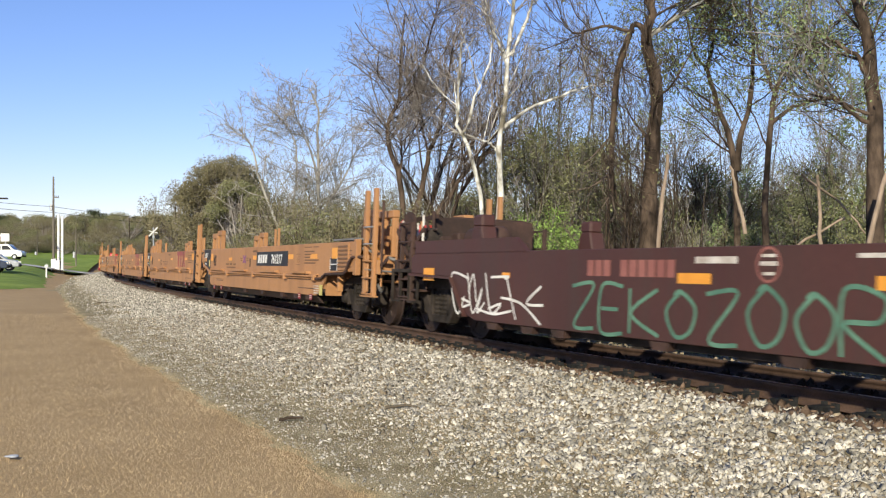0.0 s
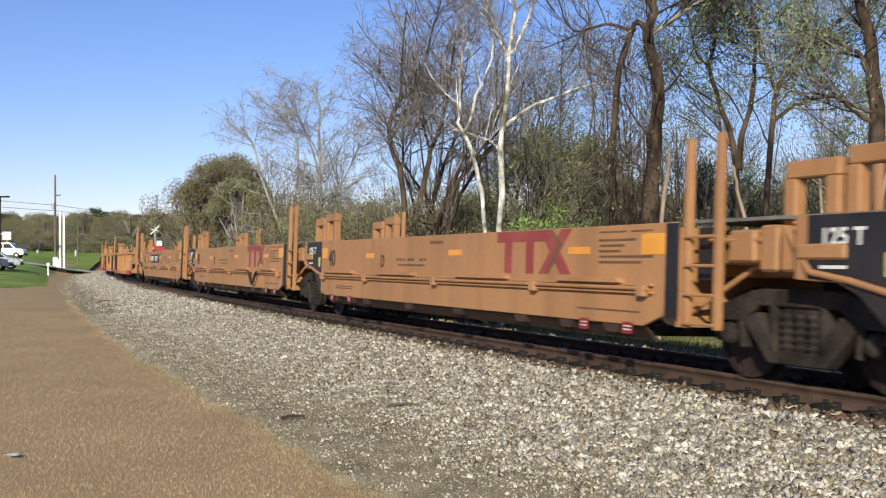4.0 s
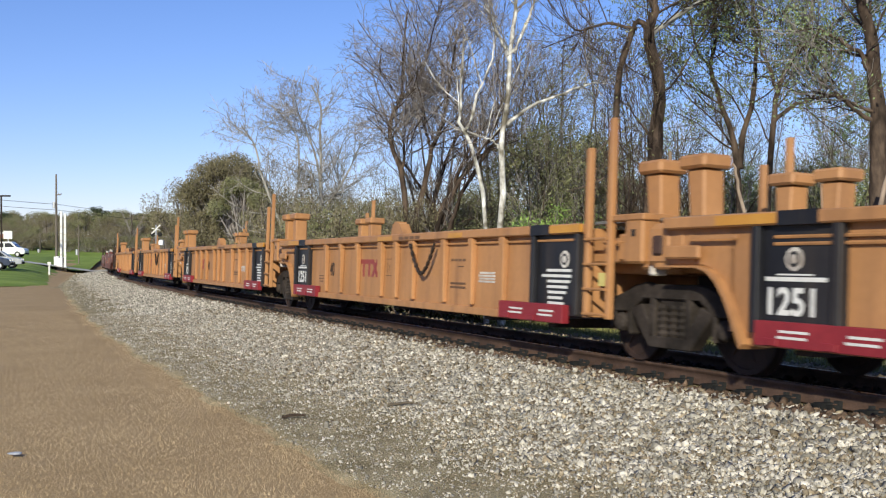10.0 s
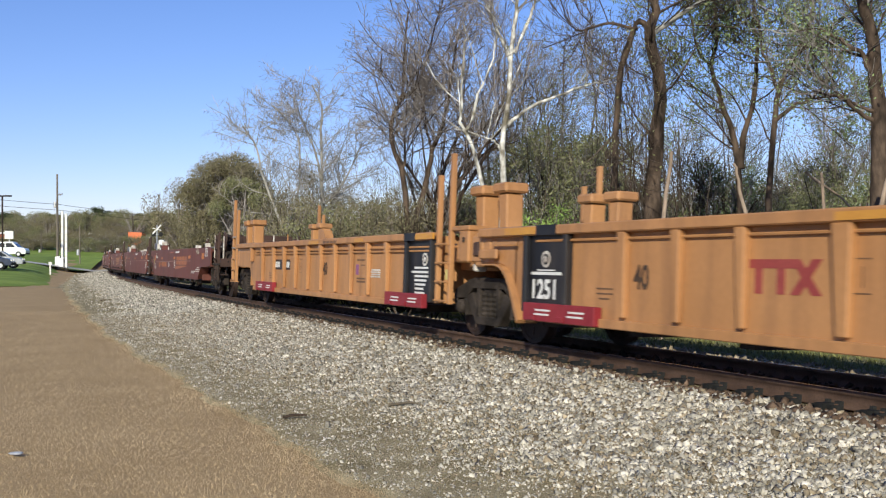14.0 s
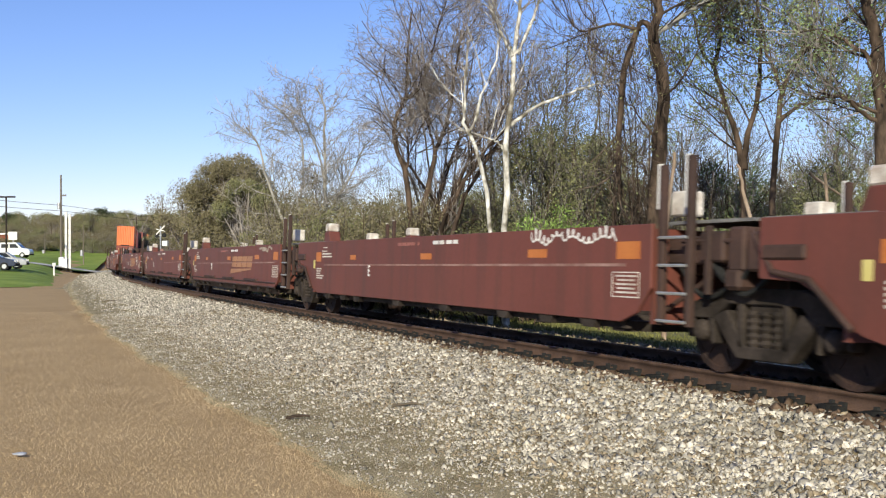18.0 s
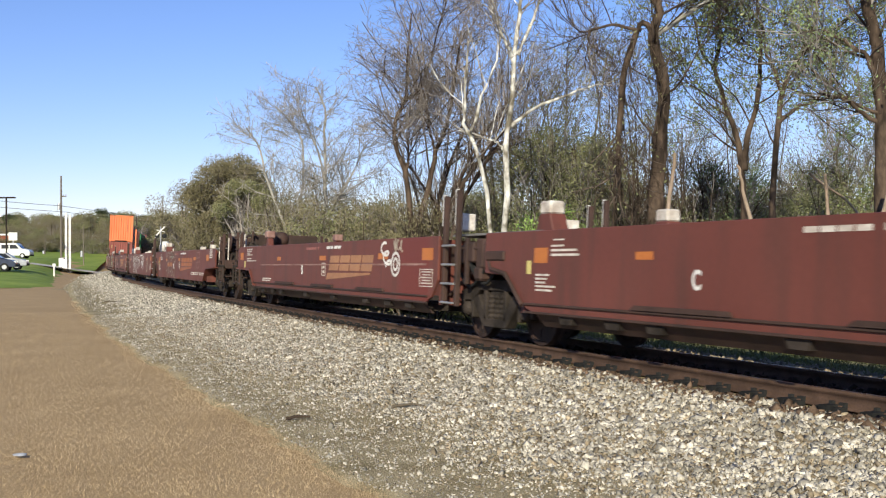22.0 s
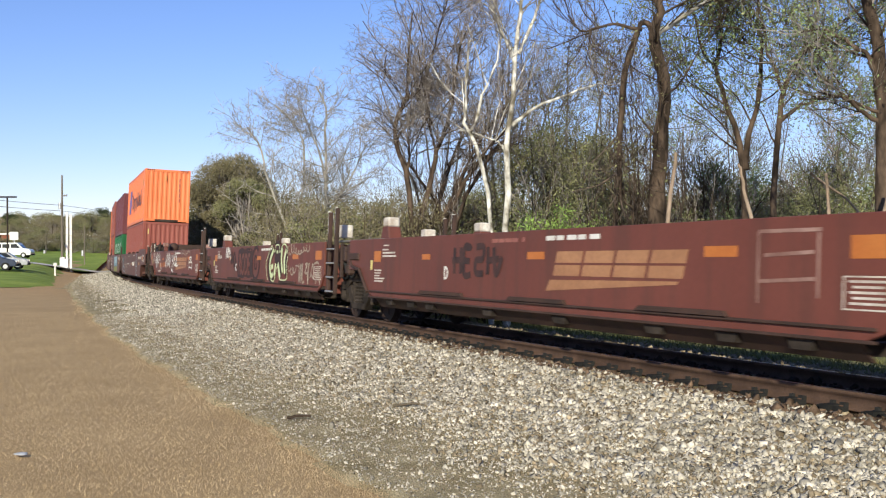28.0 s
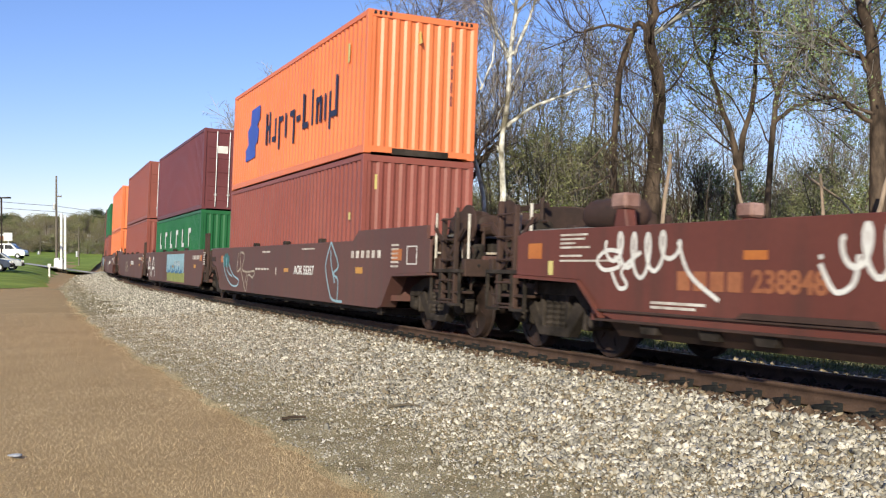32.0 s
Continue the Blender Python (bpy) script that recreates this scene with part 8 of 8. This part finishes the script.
# broken pale stumps and fallen trunks in the brush
for k, (b, d, pts, r) in enumerate(((0.2125, 20, [(0, 0, 0), (0.08, 0, 2.3), (0.27, 0, 3.75)], 0.055), (0.287, 21, [(0.30, 0, 2.2), (0.12, 0, 3.0), (0, 0, 3.6)], 0.045), (0.405, 17, [(0, 0, 0.6), (0.25, 0, 1.8), (0.60, 0, 3.1)], 0.06),
                                    (0.33, 20, [(0, 0, 1.4), (0.6, 0.2, 2.0), (1.5, 0.3, 2.5)], 0.035), (0.395, 21, [(-0.8, 0, 3.4), (0.0, 0, 2.8), (0.5, 0, 2.2)], 0.03), (0.372, 20, [(0, 0, 0.4), (0.05, 0, 2.0), (0.02, 0, 3.3)], 0.05))):
    g2 = np.random.default_rng(500 + k)
    P = resample(pts, 10)[None]
    st = tagged(empty("dead_tree", Matrix.Translation(spot(b, d))), "broken pale dead tree stem without bark", "dead tree")
    mesh_arrays("stem", *tubes(P + g2.normal(size=P.shape) * 0.012, np.linspace(r, r * 0.6, 10)[None], 9), M["dead_wood"], st, smooth=True)


def crown_tree(where, w, h, seed, label, leaf, n=5200, size=0.22, trunk=0.25, low=0.12, name="tree", lobes=15, dome=False):
    """A dense far tree: trunk, limbs and a crown of many small clumps with an uneven edge."""
    g = np.random.default_rng(seed)
    root = tagged(empty(name, Matrix.Translation(where)), label, "tree", "far trees")
    mesh_arrays("trunk", *tubes(resample([(0, 0, 0), (0.1, 0, h * 0.3), (0, 0, h * 0.75)], 8)[None], np.linspace(trunk, 0.05, 8)[None], 8), M["bark_dark"], root)
    lob = [(g.uniform(-0.36, 0.36) * w, g.uniform(-0.3, 0.3) * w, g.uniform(low + 0.15, 0.86) * h, g.uniform(0.14, 0.25) * w) for _ in range(lobes)]
    if dome:
        # lobes fill a half-round outline down to the ground
        lob = []
        for q in range(lobes):
            x = g.uniform(-0.44, 0.44) * w
            top = h * math.sqrt(max(0.05, 1 - (x / (0.5 * w)) ** 2))
            lob.append((x, g.uniform(-0.3, 0.3) * w, max(0.06, (0.93 if q % 2 else g.uniform(0.1, 0.9))) * top * g.uniform(0.9, 1.0), g.uniform(0.12, 0.19) * w))
    pts, base = [], []
    for x, y, z, r in lob:
        m = n // lobes
        v = g.normal(size=(m, 3))
        v *= (r * g.random((m, 1)) ** 0.35) / np.linalg.norm(v, axis=1, keepdims=True)
        pts.append(v * np.array([1, 1, 0.9]) + (x, y, min(z, h - r * 0.8)))
        base.append(resample([(0, 0, h * 0.2), (x * 0.5, y * 0.5, z * 0.7), (x, y, z)], 6))
    B = np.stack(base)
    R = np.repeat(np.linspace(trunk * 0.35, 0.03, 6)[None], len(B), 0)
    L2, R2 = shoots(B, R, 16, 0.22 * w, 0.8, 4, g, 0.1, 0.3, 0.3, 0.5, 0.015)
    L3, R3 = shoots(L2, R2, 7, 0.1 * w, 0.7, 3, g, 0.1, 0.3, 0.2, 0.5, 0.008)
    growth("branchwork", join(tubes(B, R, 5), tubes(L2, R2, 3), tubes(L3, R3, 2)), M["twig"], root)
    P = np.concatenate(pts)[:, None].repeat(2, 1)
    if leaf:
        growth("foliage", leaf_mesh(P, 0.98, size, g, size), M[leaf], root)
    return root


crown_tree(spot(-0.211, 72) + Vector((0, 0, -0.6)), 6.6, 9.3, 600, "broad olive-brown tree with a dense rounded crown", "bud", 130000, 0.05, lobes=80, low=0.03, dome=True)
crown_tree(spot(-0.197, 70) + Vector((0, 0, -0.6)), 4.6, 7.6, 601, "broad olive tree with a dense rounded crown", "leaf_olive", 50000, 0.05, lobes=44, low=0.03, dome=True)
crown_tree(spot(-0.236, 71) + Vector((0, 0, -0.6)), 2.6, 5.6, 602, "brown tree with a ragged budding crown", "bud", 16000, 0.045, lobes=22, low=0.03, dome=True)
crown_tree(spot(-0.176, 66) + Vector((0, 0, -0.6)), 3.0, 4.4, 603, "low olive-brown tree at the wood's edge", "bud", 18000, 0.045, lobes=20, low=0.03, dome=True)
# low trees in young leaf among the bare ones
for k, (b, d, w, h, leaf, n) in enumerate(((0.098, 30, 3.4, 5.4, "leaf_olive", 20000), (0.125, 31, 3.4, 6.6, "leaf_olive", 20000), (0.150, 32, 3.0, 6.2, "leaf_olive", 18000), (0.405, 27, 3.6, 4.2, "leaf_olive", 24000), (0.445, 28, 3.4, 4.0, "leaf_spring", 18000),
                                           (0.345, 33, 3.2, 3.8, "leaf_olive", 16000), (0.255, 36, 3.4, 4.0, "leaf_olive", 14000), (0.03, 36, 3.0, 3.4, "bud", 12000), (0.275, 31, 2.6, 4.8, "leaf_spring", 12000))):
    crown_tree(spot(b, d), w, h, 640 + k, {"leaf_spring": "small tree in fresh yellow-green leaf", "leaf_olive": "small tree with dull olive leaves", "bud": "small brown budding tree"}[leaf], leaf, n, 0.031, trunk=0.06, low=0.1, lobes=26)
# wooded rise on the horizon
protos_far = [crown_tree((0, 0, 0), 11, 13, 620, "brown leafless woodland tree on the far hill", "bud", 9000, 0.12), crown_tree((0, 0, 0), 11, 14, 621, "olive woodland tree on the far hill", "leaf_olive", 9000, 0.12),
              crown_tree((0, 0, 0), 7, 17, 622, "dark green pine on the far hill", "leaf_dark", 8000, 0.13, low=0.4), crown_tree((0, 0, 0), 9, 14, 623, "bare pale woodland tree on the far hill", None, 1500, 0.3)]
used = set()
for k in range(190):
    d = 190 + 150 * g.random()
    b = -0.60 + 0.38 * (k + g.random()) / 190
    x, y = b * d, d
    z = GROUND + float(rise(np.array(x), np.array(y))) - 0.5
    i = (0, 1, 0, 3, 0, 1, 2)[int(g.integers(0, 7))]
    sc = g.uniform(0.42, 0.62) * (1.0 if d > 230 else 0.75)
    m = Matrix.Translation((x, y, z)) @ Matrix.Rotation(g.uniform(0, 6.28), 4, "Z") @ Matrix.Diagonal((sc * 1.25, sc * 1.25, sc, 1))
    if i not in used:
        ob = protos_far[i]
        used.add(i)
        ob.matrix_basis = m
    else:
        ob = copy_thing(protos_far[i], pose(0, 0, 0))
        ob.matrix_basis = m
for k in range(48):
    b, d = -0.50 + 0.29 * (k + g.random()) / 48, 172 + 16 * g.random()
    ob = copy_thing(protos_far[(0, 3, 0, 1)[k % 4]], pose(0, 0, 0))
    ob.matrix_basis = Matrix.Translation(land(b, d, -0.8)) @ Matrix.Rotation(g.uniform(0, 6.28), 4, "Z") @ Matrix.Diagonal((0.5, 0.5, g.uniform(0.2, 0.34), 1))
ob = copy_thing(protos_far[3], pose(0, 0, 0))
ob.matrix_basis = Matrix.Translation(land(-0.305, 200)) @ Matrix.Diagonal((1.0, 1.0, 0.64, 1))
for k in range(30):
    d = 75 + 90 * g.random()
    b = -0.27 + 0.75 * (k + g.random()) / 30
    sc = g.uniform(0.5, 0.8) * d / 110
    ob = copy_thing(protos_far[(0, 3, 1)[k % 3]], pose(0, 0, 0))
    ob.matrix_basis = Matrix.Translation(spot(b, d) + Vector((0, 0, -1))) @ Matrix.Rotation(g.uniform(0, 6.28), 4, "Z") @ Matrix.Diagonal((sc, sc, sc, 1))


# ---- the crossing, the car park and the street beyond ----
def utility_pole(where, h, r, label, arms=1):
    root = tagged(empty("utility_pole", Matrix.Translation(where)), label, "pole")
    bm = bmesh.new()
    rod(bm, (0, 0, -0.3), (0.0, 0, h), r, 10, r * 0.65)
    part("pole", bm, M["pole"], root)
    for k in range(arms):
        bm = boxes((-0.1, 0.62, -0.06, 0.06, h - 2.6 - 1.2 * k, h - 2.48 - 1.2 * k))
        part("crossarm", bm, M["pole"], root)
        for e in (0.3, 0.6):
            bm = bmesh.new()
            lathe(bm, [(h - 2.48 - 1.2 * k, 0.03), (h - 2.4 - 1.2 * k, 0.07), (h - 2.3 - 1.2 * k, 0.03)], e, 0, 8, "z")
            part("insulator", bm, M["galv"], root)
    bm = bmesh.new()
    rod(bm, (-0.25, 0, h - 4.2), (-0.25, 0, h - 3.4), 0.2, 10)
    part("transformer", bm, M["galv"], root)
    return root


utility_pole(land(-0.379, 125), 11.2, 0.16, "tall weathered wooden utility pole with a crossarm")
utility_pole(land(-0.357, 140), 5.4, 0.09, "short wooden pole beside the road", 0)
utility_pole(land(-0.395, 170), 4.0, 0.08, "short wooden pole by the road", 0)
utility_pole(spot(-0.178, 60), 4.2, 0.10, "wooden pole at the wood's edge", 0)


def crossing_gate(where, h, label):
    """A raised crossing gate: base box, mast, upright striped arm, lamps."""
    root = tagged(empty("crossing_gate", Matrix.Translation(where)), label, "crossing gate", "gates of the crossing")
    part("base", boxes((-0.3, 0.3, -0.3, 0.3, -0.3, 0.2)), M["concrete"], root, bevel=0.03)
    part("gear_box", boxes((-0.75, -0.2, -0.3, 0.3, 0.0, 1.45)), M["white"], root, "white metal gear housing", bevel=0.03)
    part("arm", boxes((-0.13, 0.13, -0.05, 0.05, 0.2, h)), M["white"], root, "white crossing arm raised upright", bevel=0.01)
    for k in range(5):
        part("stripe", boxes((-0.132, 0.132, -0.054, 0.054, 1.6 + 0.8 * k, 1.72 + 0.8 * k)), M["white_worn"], root)
    part("counterweight", boxes((-0.5, -0.2, -0.2, 0.2, 0.9, 1.5)), M["galv"], root)
    return root


crossing_gate(land(-0.3742, 116), 6.6, "raised white crossing gate arm with a white gear box")
crossing_gate(land(-0.3705, 114), 6.4, "second raised white crossing gate arm")


def signal(where, h):
    root = tagged(empty("crossing_signal", Matrix.Translation(where)), "silver crossing signal mast with lamps and crossbuck", "signal")
    bm = bmesh.new()
    rod(bm, (0, 0, -0.3), (0, 0, h), 0.09, 8)
    part("mast", bm, M["galv"], root)
    for e in (-1, 1):
        bm = bmesh.new()
        rod(bm, (e * 0.45, -0.05, h - 1.2), (e * 0.45, 0.12, h - 1.2), 0.3, 14)
        part("lamp_hood", bm, M["tyre"], root)
        bm = bmesh.new()
        prism(bm, [(-0.6, h - 0.7 - e * 0.35), (-0.5, h - 0.82 - e * 0.35), (0.6, h - 0.1 + e * 0.0 + e * 0.35 - 0.3), (0.5, h + 0.02 + e * 0.35 - 0.3)], -0.1 - 0.01 * e, -0.08 - 0.01 * e)
        part("crossbuck", bm, M["white"], root)
    part("bracket", boxes((-0.5, 0.5, -0.03, 0.03, h - 1.25, h - 1.15)), M["galv"], root)
    part("cabinet", boxes((0.25, 0.95, -0.3, 0.3, h - 2.6, h - 1.9)), M["galv"], root, bevel=0.03)
    return root


signal(spot(-0.281, 130) + Vector((0, 0, -0.5)), 5.2)
# marker post, street lamp
ob = tagged(empty("marker_post", Matrix.Translation(land(-0.386, 92))), "short white marker post in the grass", "post")
part("post", boxes((-0.07, 0.07, -0.05, 0.05, -0.2, 1.0)), M["white"], ob, bevel=0.01)
part("cap", boxes((-0.16, 0.16, -0.03, 0.03, 0.72, 0.98)), M["white"], ob, bevel=0.01)
ob = tagged(empty("street_lamp", Matrix.Translation(land(-0.433, 105))), "dark car park lamp with two flat heads", "lamp")
bm = bmesh.new()
rod(bm, (0, 0, -0.2), (0, 0, 7.0), 0.09, 8)
part("pole", bm, M["truck"], ob)
for e in (-1, 1):
    part("lamp_head", boxes((*sorted((e * 0.1, e * 0.9)), -0.25, 0.25, 6.95, 7.1)), M["truck"], ob, bevel=0.03)
# overhead wires
for k, (za, zb) in enumerate(((7.5, 6.8), (6.8, 6.2))):
    cu = bpy.data.curves.new("overhead_wire", "CURVE")
    cu.dimensions, cu.bevel_depth = "3D", 0.025
    sp = cu.splines.new("POLY")
    sp.points.add(24)
    pa, pb = land(-0.379, 125), land(-0.20, 190)
    pc = land(-0.55, 100)
    for i in range(25):
        f = i / 24
        p = pc.lerp(pa, f * 2) if f < 0.5 else pa.lerp(pb, f * 2 - 1)
        sag = 0.2 * (1 - (2 * (f * 2 % 1) - 1) ** 2)
        zz = (za + 0.6 * (0.5 - f) * 2) if f < 0.5 else za + (zb - za) * (f * 2 - 1)
        sp.points[i].co = (p.x, p.y, pa.z + zz - sag, 1)
    cu.materials.append(M["truck"])
    tagged(new("overhead_wire", cu), "thin dark overhead wire between poles", "wire", "overhead wires")


def vehicle(where, turn, kind, paint, label):
    """A parked vehicle with wheels, windows and lamps."""
    root = tagged(empty("car" if kind == "car" else "van", Matrix.Translation(where) @ Matrix.Rotation(turn, 4, "Z")), label, "car" if kind == "car" else "van", "parked vehicles")
    if kind == "car":
        prof = [(-2.2, 0.35), (-2.25, 0.75), (-2.1, 0.95), (-1.6, 1.0), (-0.9, 1.42), (0.6, 1.45), (1.2, 1.02), (2.0, 0.88), (2.25, 0.65), (2.2, 0.32)]
        win = [[(-1.35, 1.0), (-0.85, 1.36), (-0.15, 1.38), (-0.15, 1.0)], [(-0.05, 1.0), (-0.05, 1.38), (0.52, 1.38), (1.0, 1.0)]]
        w, ax, r = 0.88, (-1.4, 1.4), 0.33
    else:
        prof = [(-2.7, 0.4), (-2.75, 1.1), (-2.6, 2.0), (-2.4, 2.1), (0.9, 2.1), (1.6, 1.35), (2.5, 1.15), (2.7, 0.9), (2.65, 0.4)]
        win = [[(-2.3, 1.35), (-2.3, 1.9), (-1.2, 1.9), (-1.2, 1.35)], [(-1.05, 1.35), (-1.05, 1.9), (-0.1, 1.9), (-0.1, 1.35)], [(0.05, 1.35), (0.05, 1.9), (0.8, 1.9), (1.3, 1.35)]]
        w, ax, r = 1.0, (-1.7, 1.7), 0.38
    bm = bmesh.new()
    prism(bm, prof, -w, w)
    part("body", bm, M[paint], root, bevel=0.05)
    for sgn in (-1, 1):
        for o in win:
            bm = bmesh.new()
            prism(bm, o, *sorted((sgn * (w + 0.008), sgn * (w - 0.05))))
            part("window", bm, M["glass"], root)
        for a in ax:
            bm = bmesh.new()
            lathe(bm, [(sgn * (w - 0.2), r - 0.03), (sgn * (w - 0.18), r), (sgn * w, r), (sgn * (w + 0.02), r - 0.05)], a, r, 18)
            t_ = part("tyre", bm, M["tyre"], root)
            bm = bmesh.new()
            lathe(bm, [(sgn * w, r * 0.6), (sgn * (w + 0.03), r * 0.55)], a, r, 14)
            part("rim", bm, M["galv"], t_)
        part("headlamp", boxes((prof[-2][0] - 0.12, prof[-2][0] + 0.0, *sorted((sgn * (w - 0.1), sgn * (w - 0.4))), 0.66, 0.82)), M["white"], root)
        part("tail_lamp", boxes((prof[1][0] - 0.01, prof[1][0] + 0.08, *sorted((sgn * (w - 0.05), sgn * (w - 0.25))), 0.7, 0.9)), M["red"], root)
    bm = bmesh.new()
    a, b = (prof[4], prof[3]) if kind == "car" else (prof[2], prof[1])
    a2, b2 = (prof[5], prof[6]) if kind == "car" else (prof[4], prof[5])
    prism(bm, [(a2[0] + 0.03, a2[1] - 0.06), (b2[0] + 0.02, b2[1] + 0.04), (b2[0] - 0.08, b2[1] + 0.02), (a2[0] - 0.08, a2[1] - 0.06)], -w + 0.12, w - 0.12)
    part("windscreen", bm, M["glass"], root)
    part("bumper", boxes((prof[-1][0] - 0.1, prof[-1][0] + 0.1, -w + 0.05, w - 0.05, 0.35, 0.55)), M["tyre"], root, bevel=0.03)
    return root


vehicle(land(-0.428, 140, 0.1), 0.12, "van", "car_white", "white van parked beside the road")
vehicle(land(-0.4515, 83, 0.08), 0.25, "car", "car_blue", "dark blue car parked on the asphalt")
vehicle(land(-0.4395, 87, 0.08), 0.3, "car", "galv", "silver car parked on the asphalt")
vehicle(land(-0.3875, 205, 0.1), math.pi - 0.1, "car", "car_white", "white car on the road beyond the crossing")


def store(where, turn, w, d, h, wall, label):
    root = tagged(empty("building", Matrix.Translation(where) @ Matrix.Rotation(turn, 4, "Z")), label, "building")
    part("wall", boxes((-w / 2, w / 2, -d / 2, d / 2, -1, h)), M[wall], root)
    part("roof", boxes((-w / 2 - 0.3, w / 2 + 0.3, -d / 2 - 0.3, d / 2 + 0.3, h, h + 0.3)), M["galv"], root)
    for k in range(int(w / 3)):
        x = -w / 2 + 1.5 + 3 * k
        wdw = part("window", boxes((x - 0.7, x + 0.7, -d / 2 - 0.06, -d / 2 + 0.02, 1.0, 2.4)), M["white"], root)
        part("pane", boxes((x - 0.6, x + 0.6, -d / 2 - 0.08, -d / 2 - 0.055, 1.1, 2.3)), M["glass"], wdw)
    part("door", boxes((-0.5, 0.5, -d / 2 - 0.05, -d / 2 + 0.02, 0, 2.1)), M["tyre"], root)
    return root


store(land(-0.437, 200), 0.1, 5, 6, 2.3, "brick", "low red brick building beside the road")
store(land(-0.353, 240) + Vector((0, 0, -1.0)), 0.2, 3, 3, 1.6, "white", "small white house beyond the crossing")
ob = tagged(empty("road_sign", Matrix.Translation(land(-0.4265, 140))), "white square sign on two posts", "sign")
part("board", boxes((-0.6, 0.6, -0.05, 0.05, 2.6, 3.7)), M["white"], ob)
part("post", boxes((-0.06, 0.06, 0.05, 0.15, -0.3, 3.6)), M["galv"], ob)

# ---- litter and debris on the ground ----
for k, (x, y, z, ln, a, mt, lb) in enumerate(((-1.5, 10.25, -0.35, 0.24, 0.2, "bark_dark", "dark broken stick on the gravel"), (-0.42, 10.95, -0.34, 0.34, 0.1, "bark", "brown broken stick on the gravel"),
                                              (-12.8, 39.0, -0.34, 0.7, 0.1, "tie", "dark scrap of timber on the gravel"))):
    ob = tagged(empty("stick", Matrix.Translation((x, y, z)) @ Matrix.Rotation(a, 4, "Z")), lb, "stick")
    g3 = np.random.default_rng(900 + k)
    P = resample([(-ln / 2, 0, 0.01), (0, 0.01, 0.03), (ln / 2, 0, 0.015)], 7)[None] + g3.normal(size=(1, 7, 3)) * 0.004
    mesh_arrays("branch", *tubes(P, np.linspace(0.018, 0.012, 7)[None], 6), M[mt], ob)
bm = bmesh.new()
bmesh.ops.create_icosphere(bm, subdivisions=2, radius=0.05)
for v in bm.verts:
    v.co = v.co * (1 + 0.35 * noise.noise(v.co * 30)) * 1.0
    v.co.z *= 0.2
    v.co.x *= 1.3
ob = part("plastic_bag", bm, M["plastic"], None)
ob.matrix_basis = pose(-3.55, 8.46, GROUND + 0.03)
tagged(ob, "crumpled pale plastic bag lying in the grass", "litter")


# ---- what moves ----
def gone(t):
    """How far the train has run after t seconds."""
    return 10.43547 * t + 0.00695631 * t * t - 0.000452674 * t ** 3


def ride(m, t, half, z=0.0):
    """The pose of a body whose middle is m metres back along the train, held on the rails at half its length either way."""
    s = m - gone(t)
    (ax, ay), (bx, by) = line(s - half), line(s + half)
    a = math.atan2(ay - by, ax - bx)
    return Matrix.Translation(((ax + bx) / 2, (ay + by) / 2, 0)) @ Matrix.Rotation(a, 4, "Z") @ Matrix.Rotation(-CANT, 4, "X") @ Matrix.Translation((0, 0, z))


def motions():
    times = [0.5 * k for k in range(65)]
    for root, kind, m0, pitch, fr, re_, ci, u in UNITS:
        mid = m0 + pitch / 2
        walk(root, [(t, ride(mid, t, pitch / 2)) for t in times])
        for o in root.children_recursive:
            if not o.name.startswith("wheelset"):
                continue
            base = o.matrix_basis.copy()
            # turning while it is near; beyond that the turning cannot be seen
            inside = [k for k in range(961) if -24 < mid - gone(k / 30) < 26]
            if not inside:
                walk(o, [(0, base), (32, base)])
                continue
            rows = [(k / 30, base @ Matrix.Rotation(gone(k / 30) / 0.46, 4, "Y")) for k in inside]
            if inside[0] > 0:
                rows.insert(0, (0, rows[0][1]))
            if inside[-1] < 960:
                rows.append((32, rows[-1][1]))
            walk(o, rows)
    for ob, m_c, z in LOADS:
        walk(ob, [(t, ride(m_c, t, 6.1, z)) for t in times])


motions()
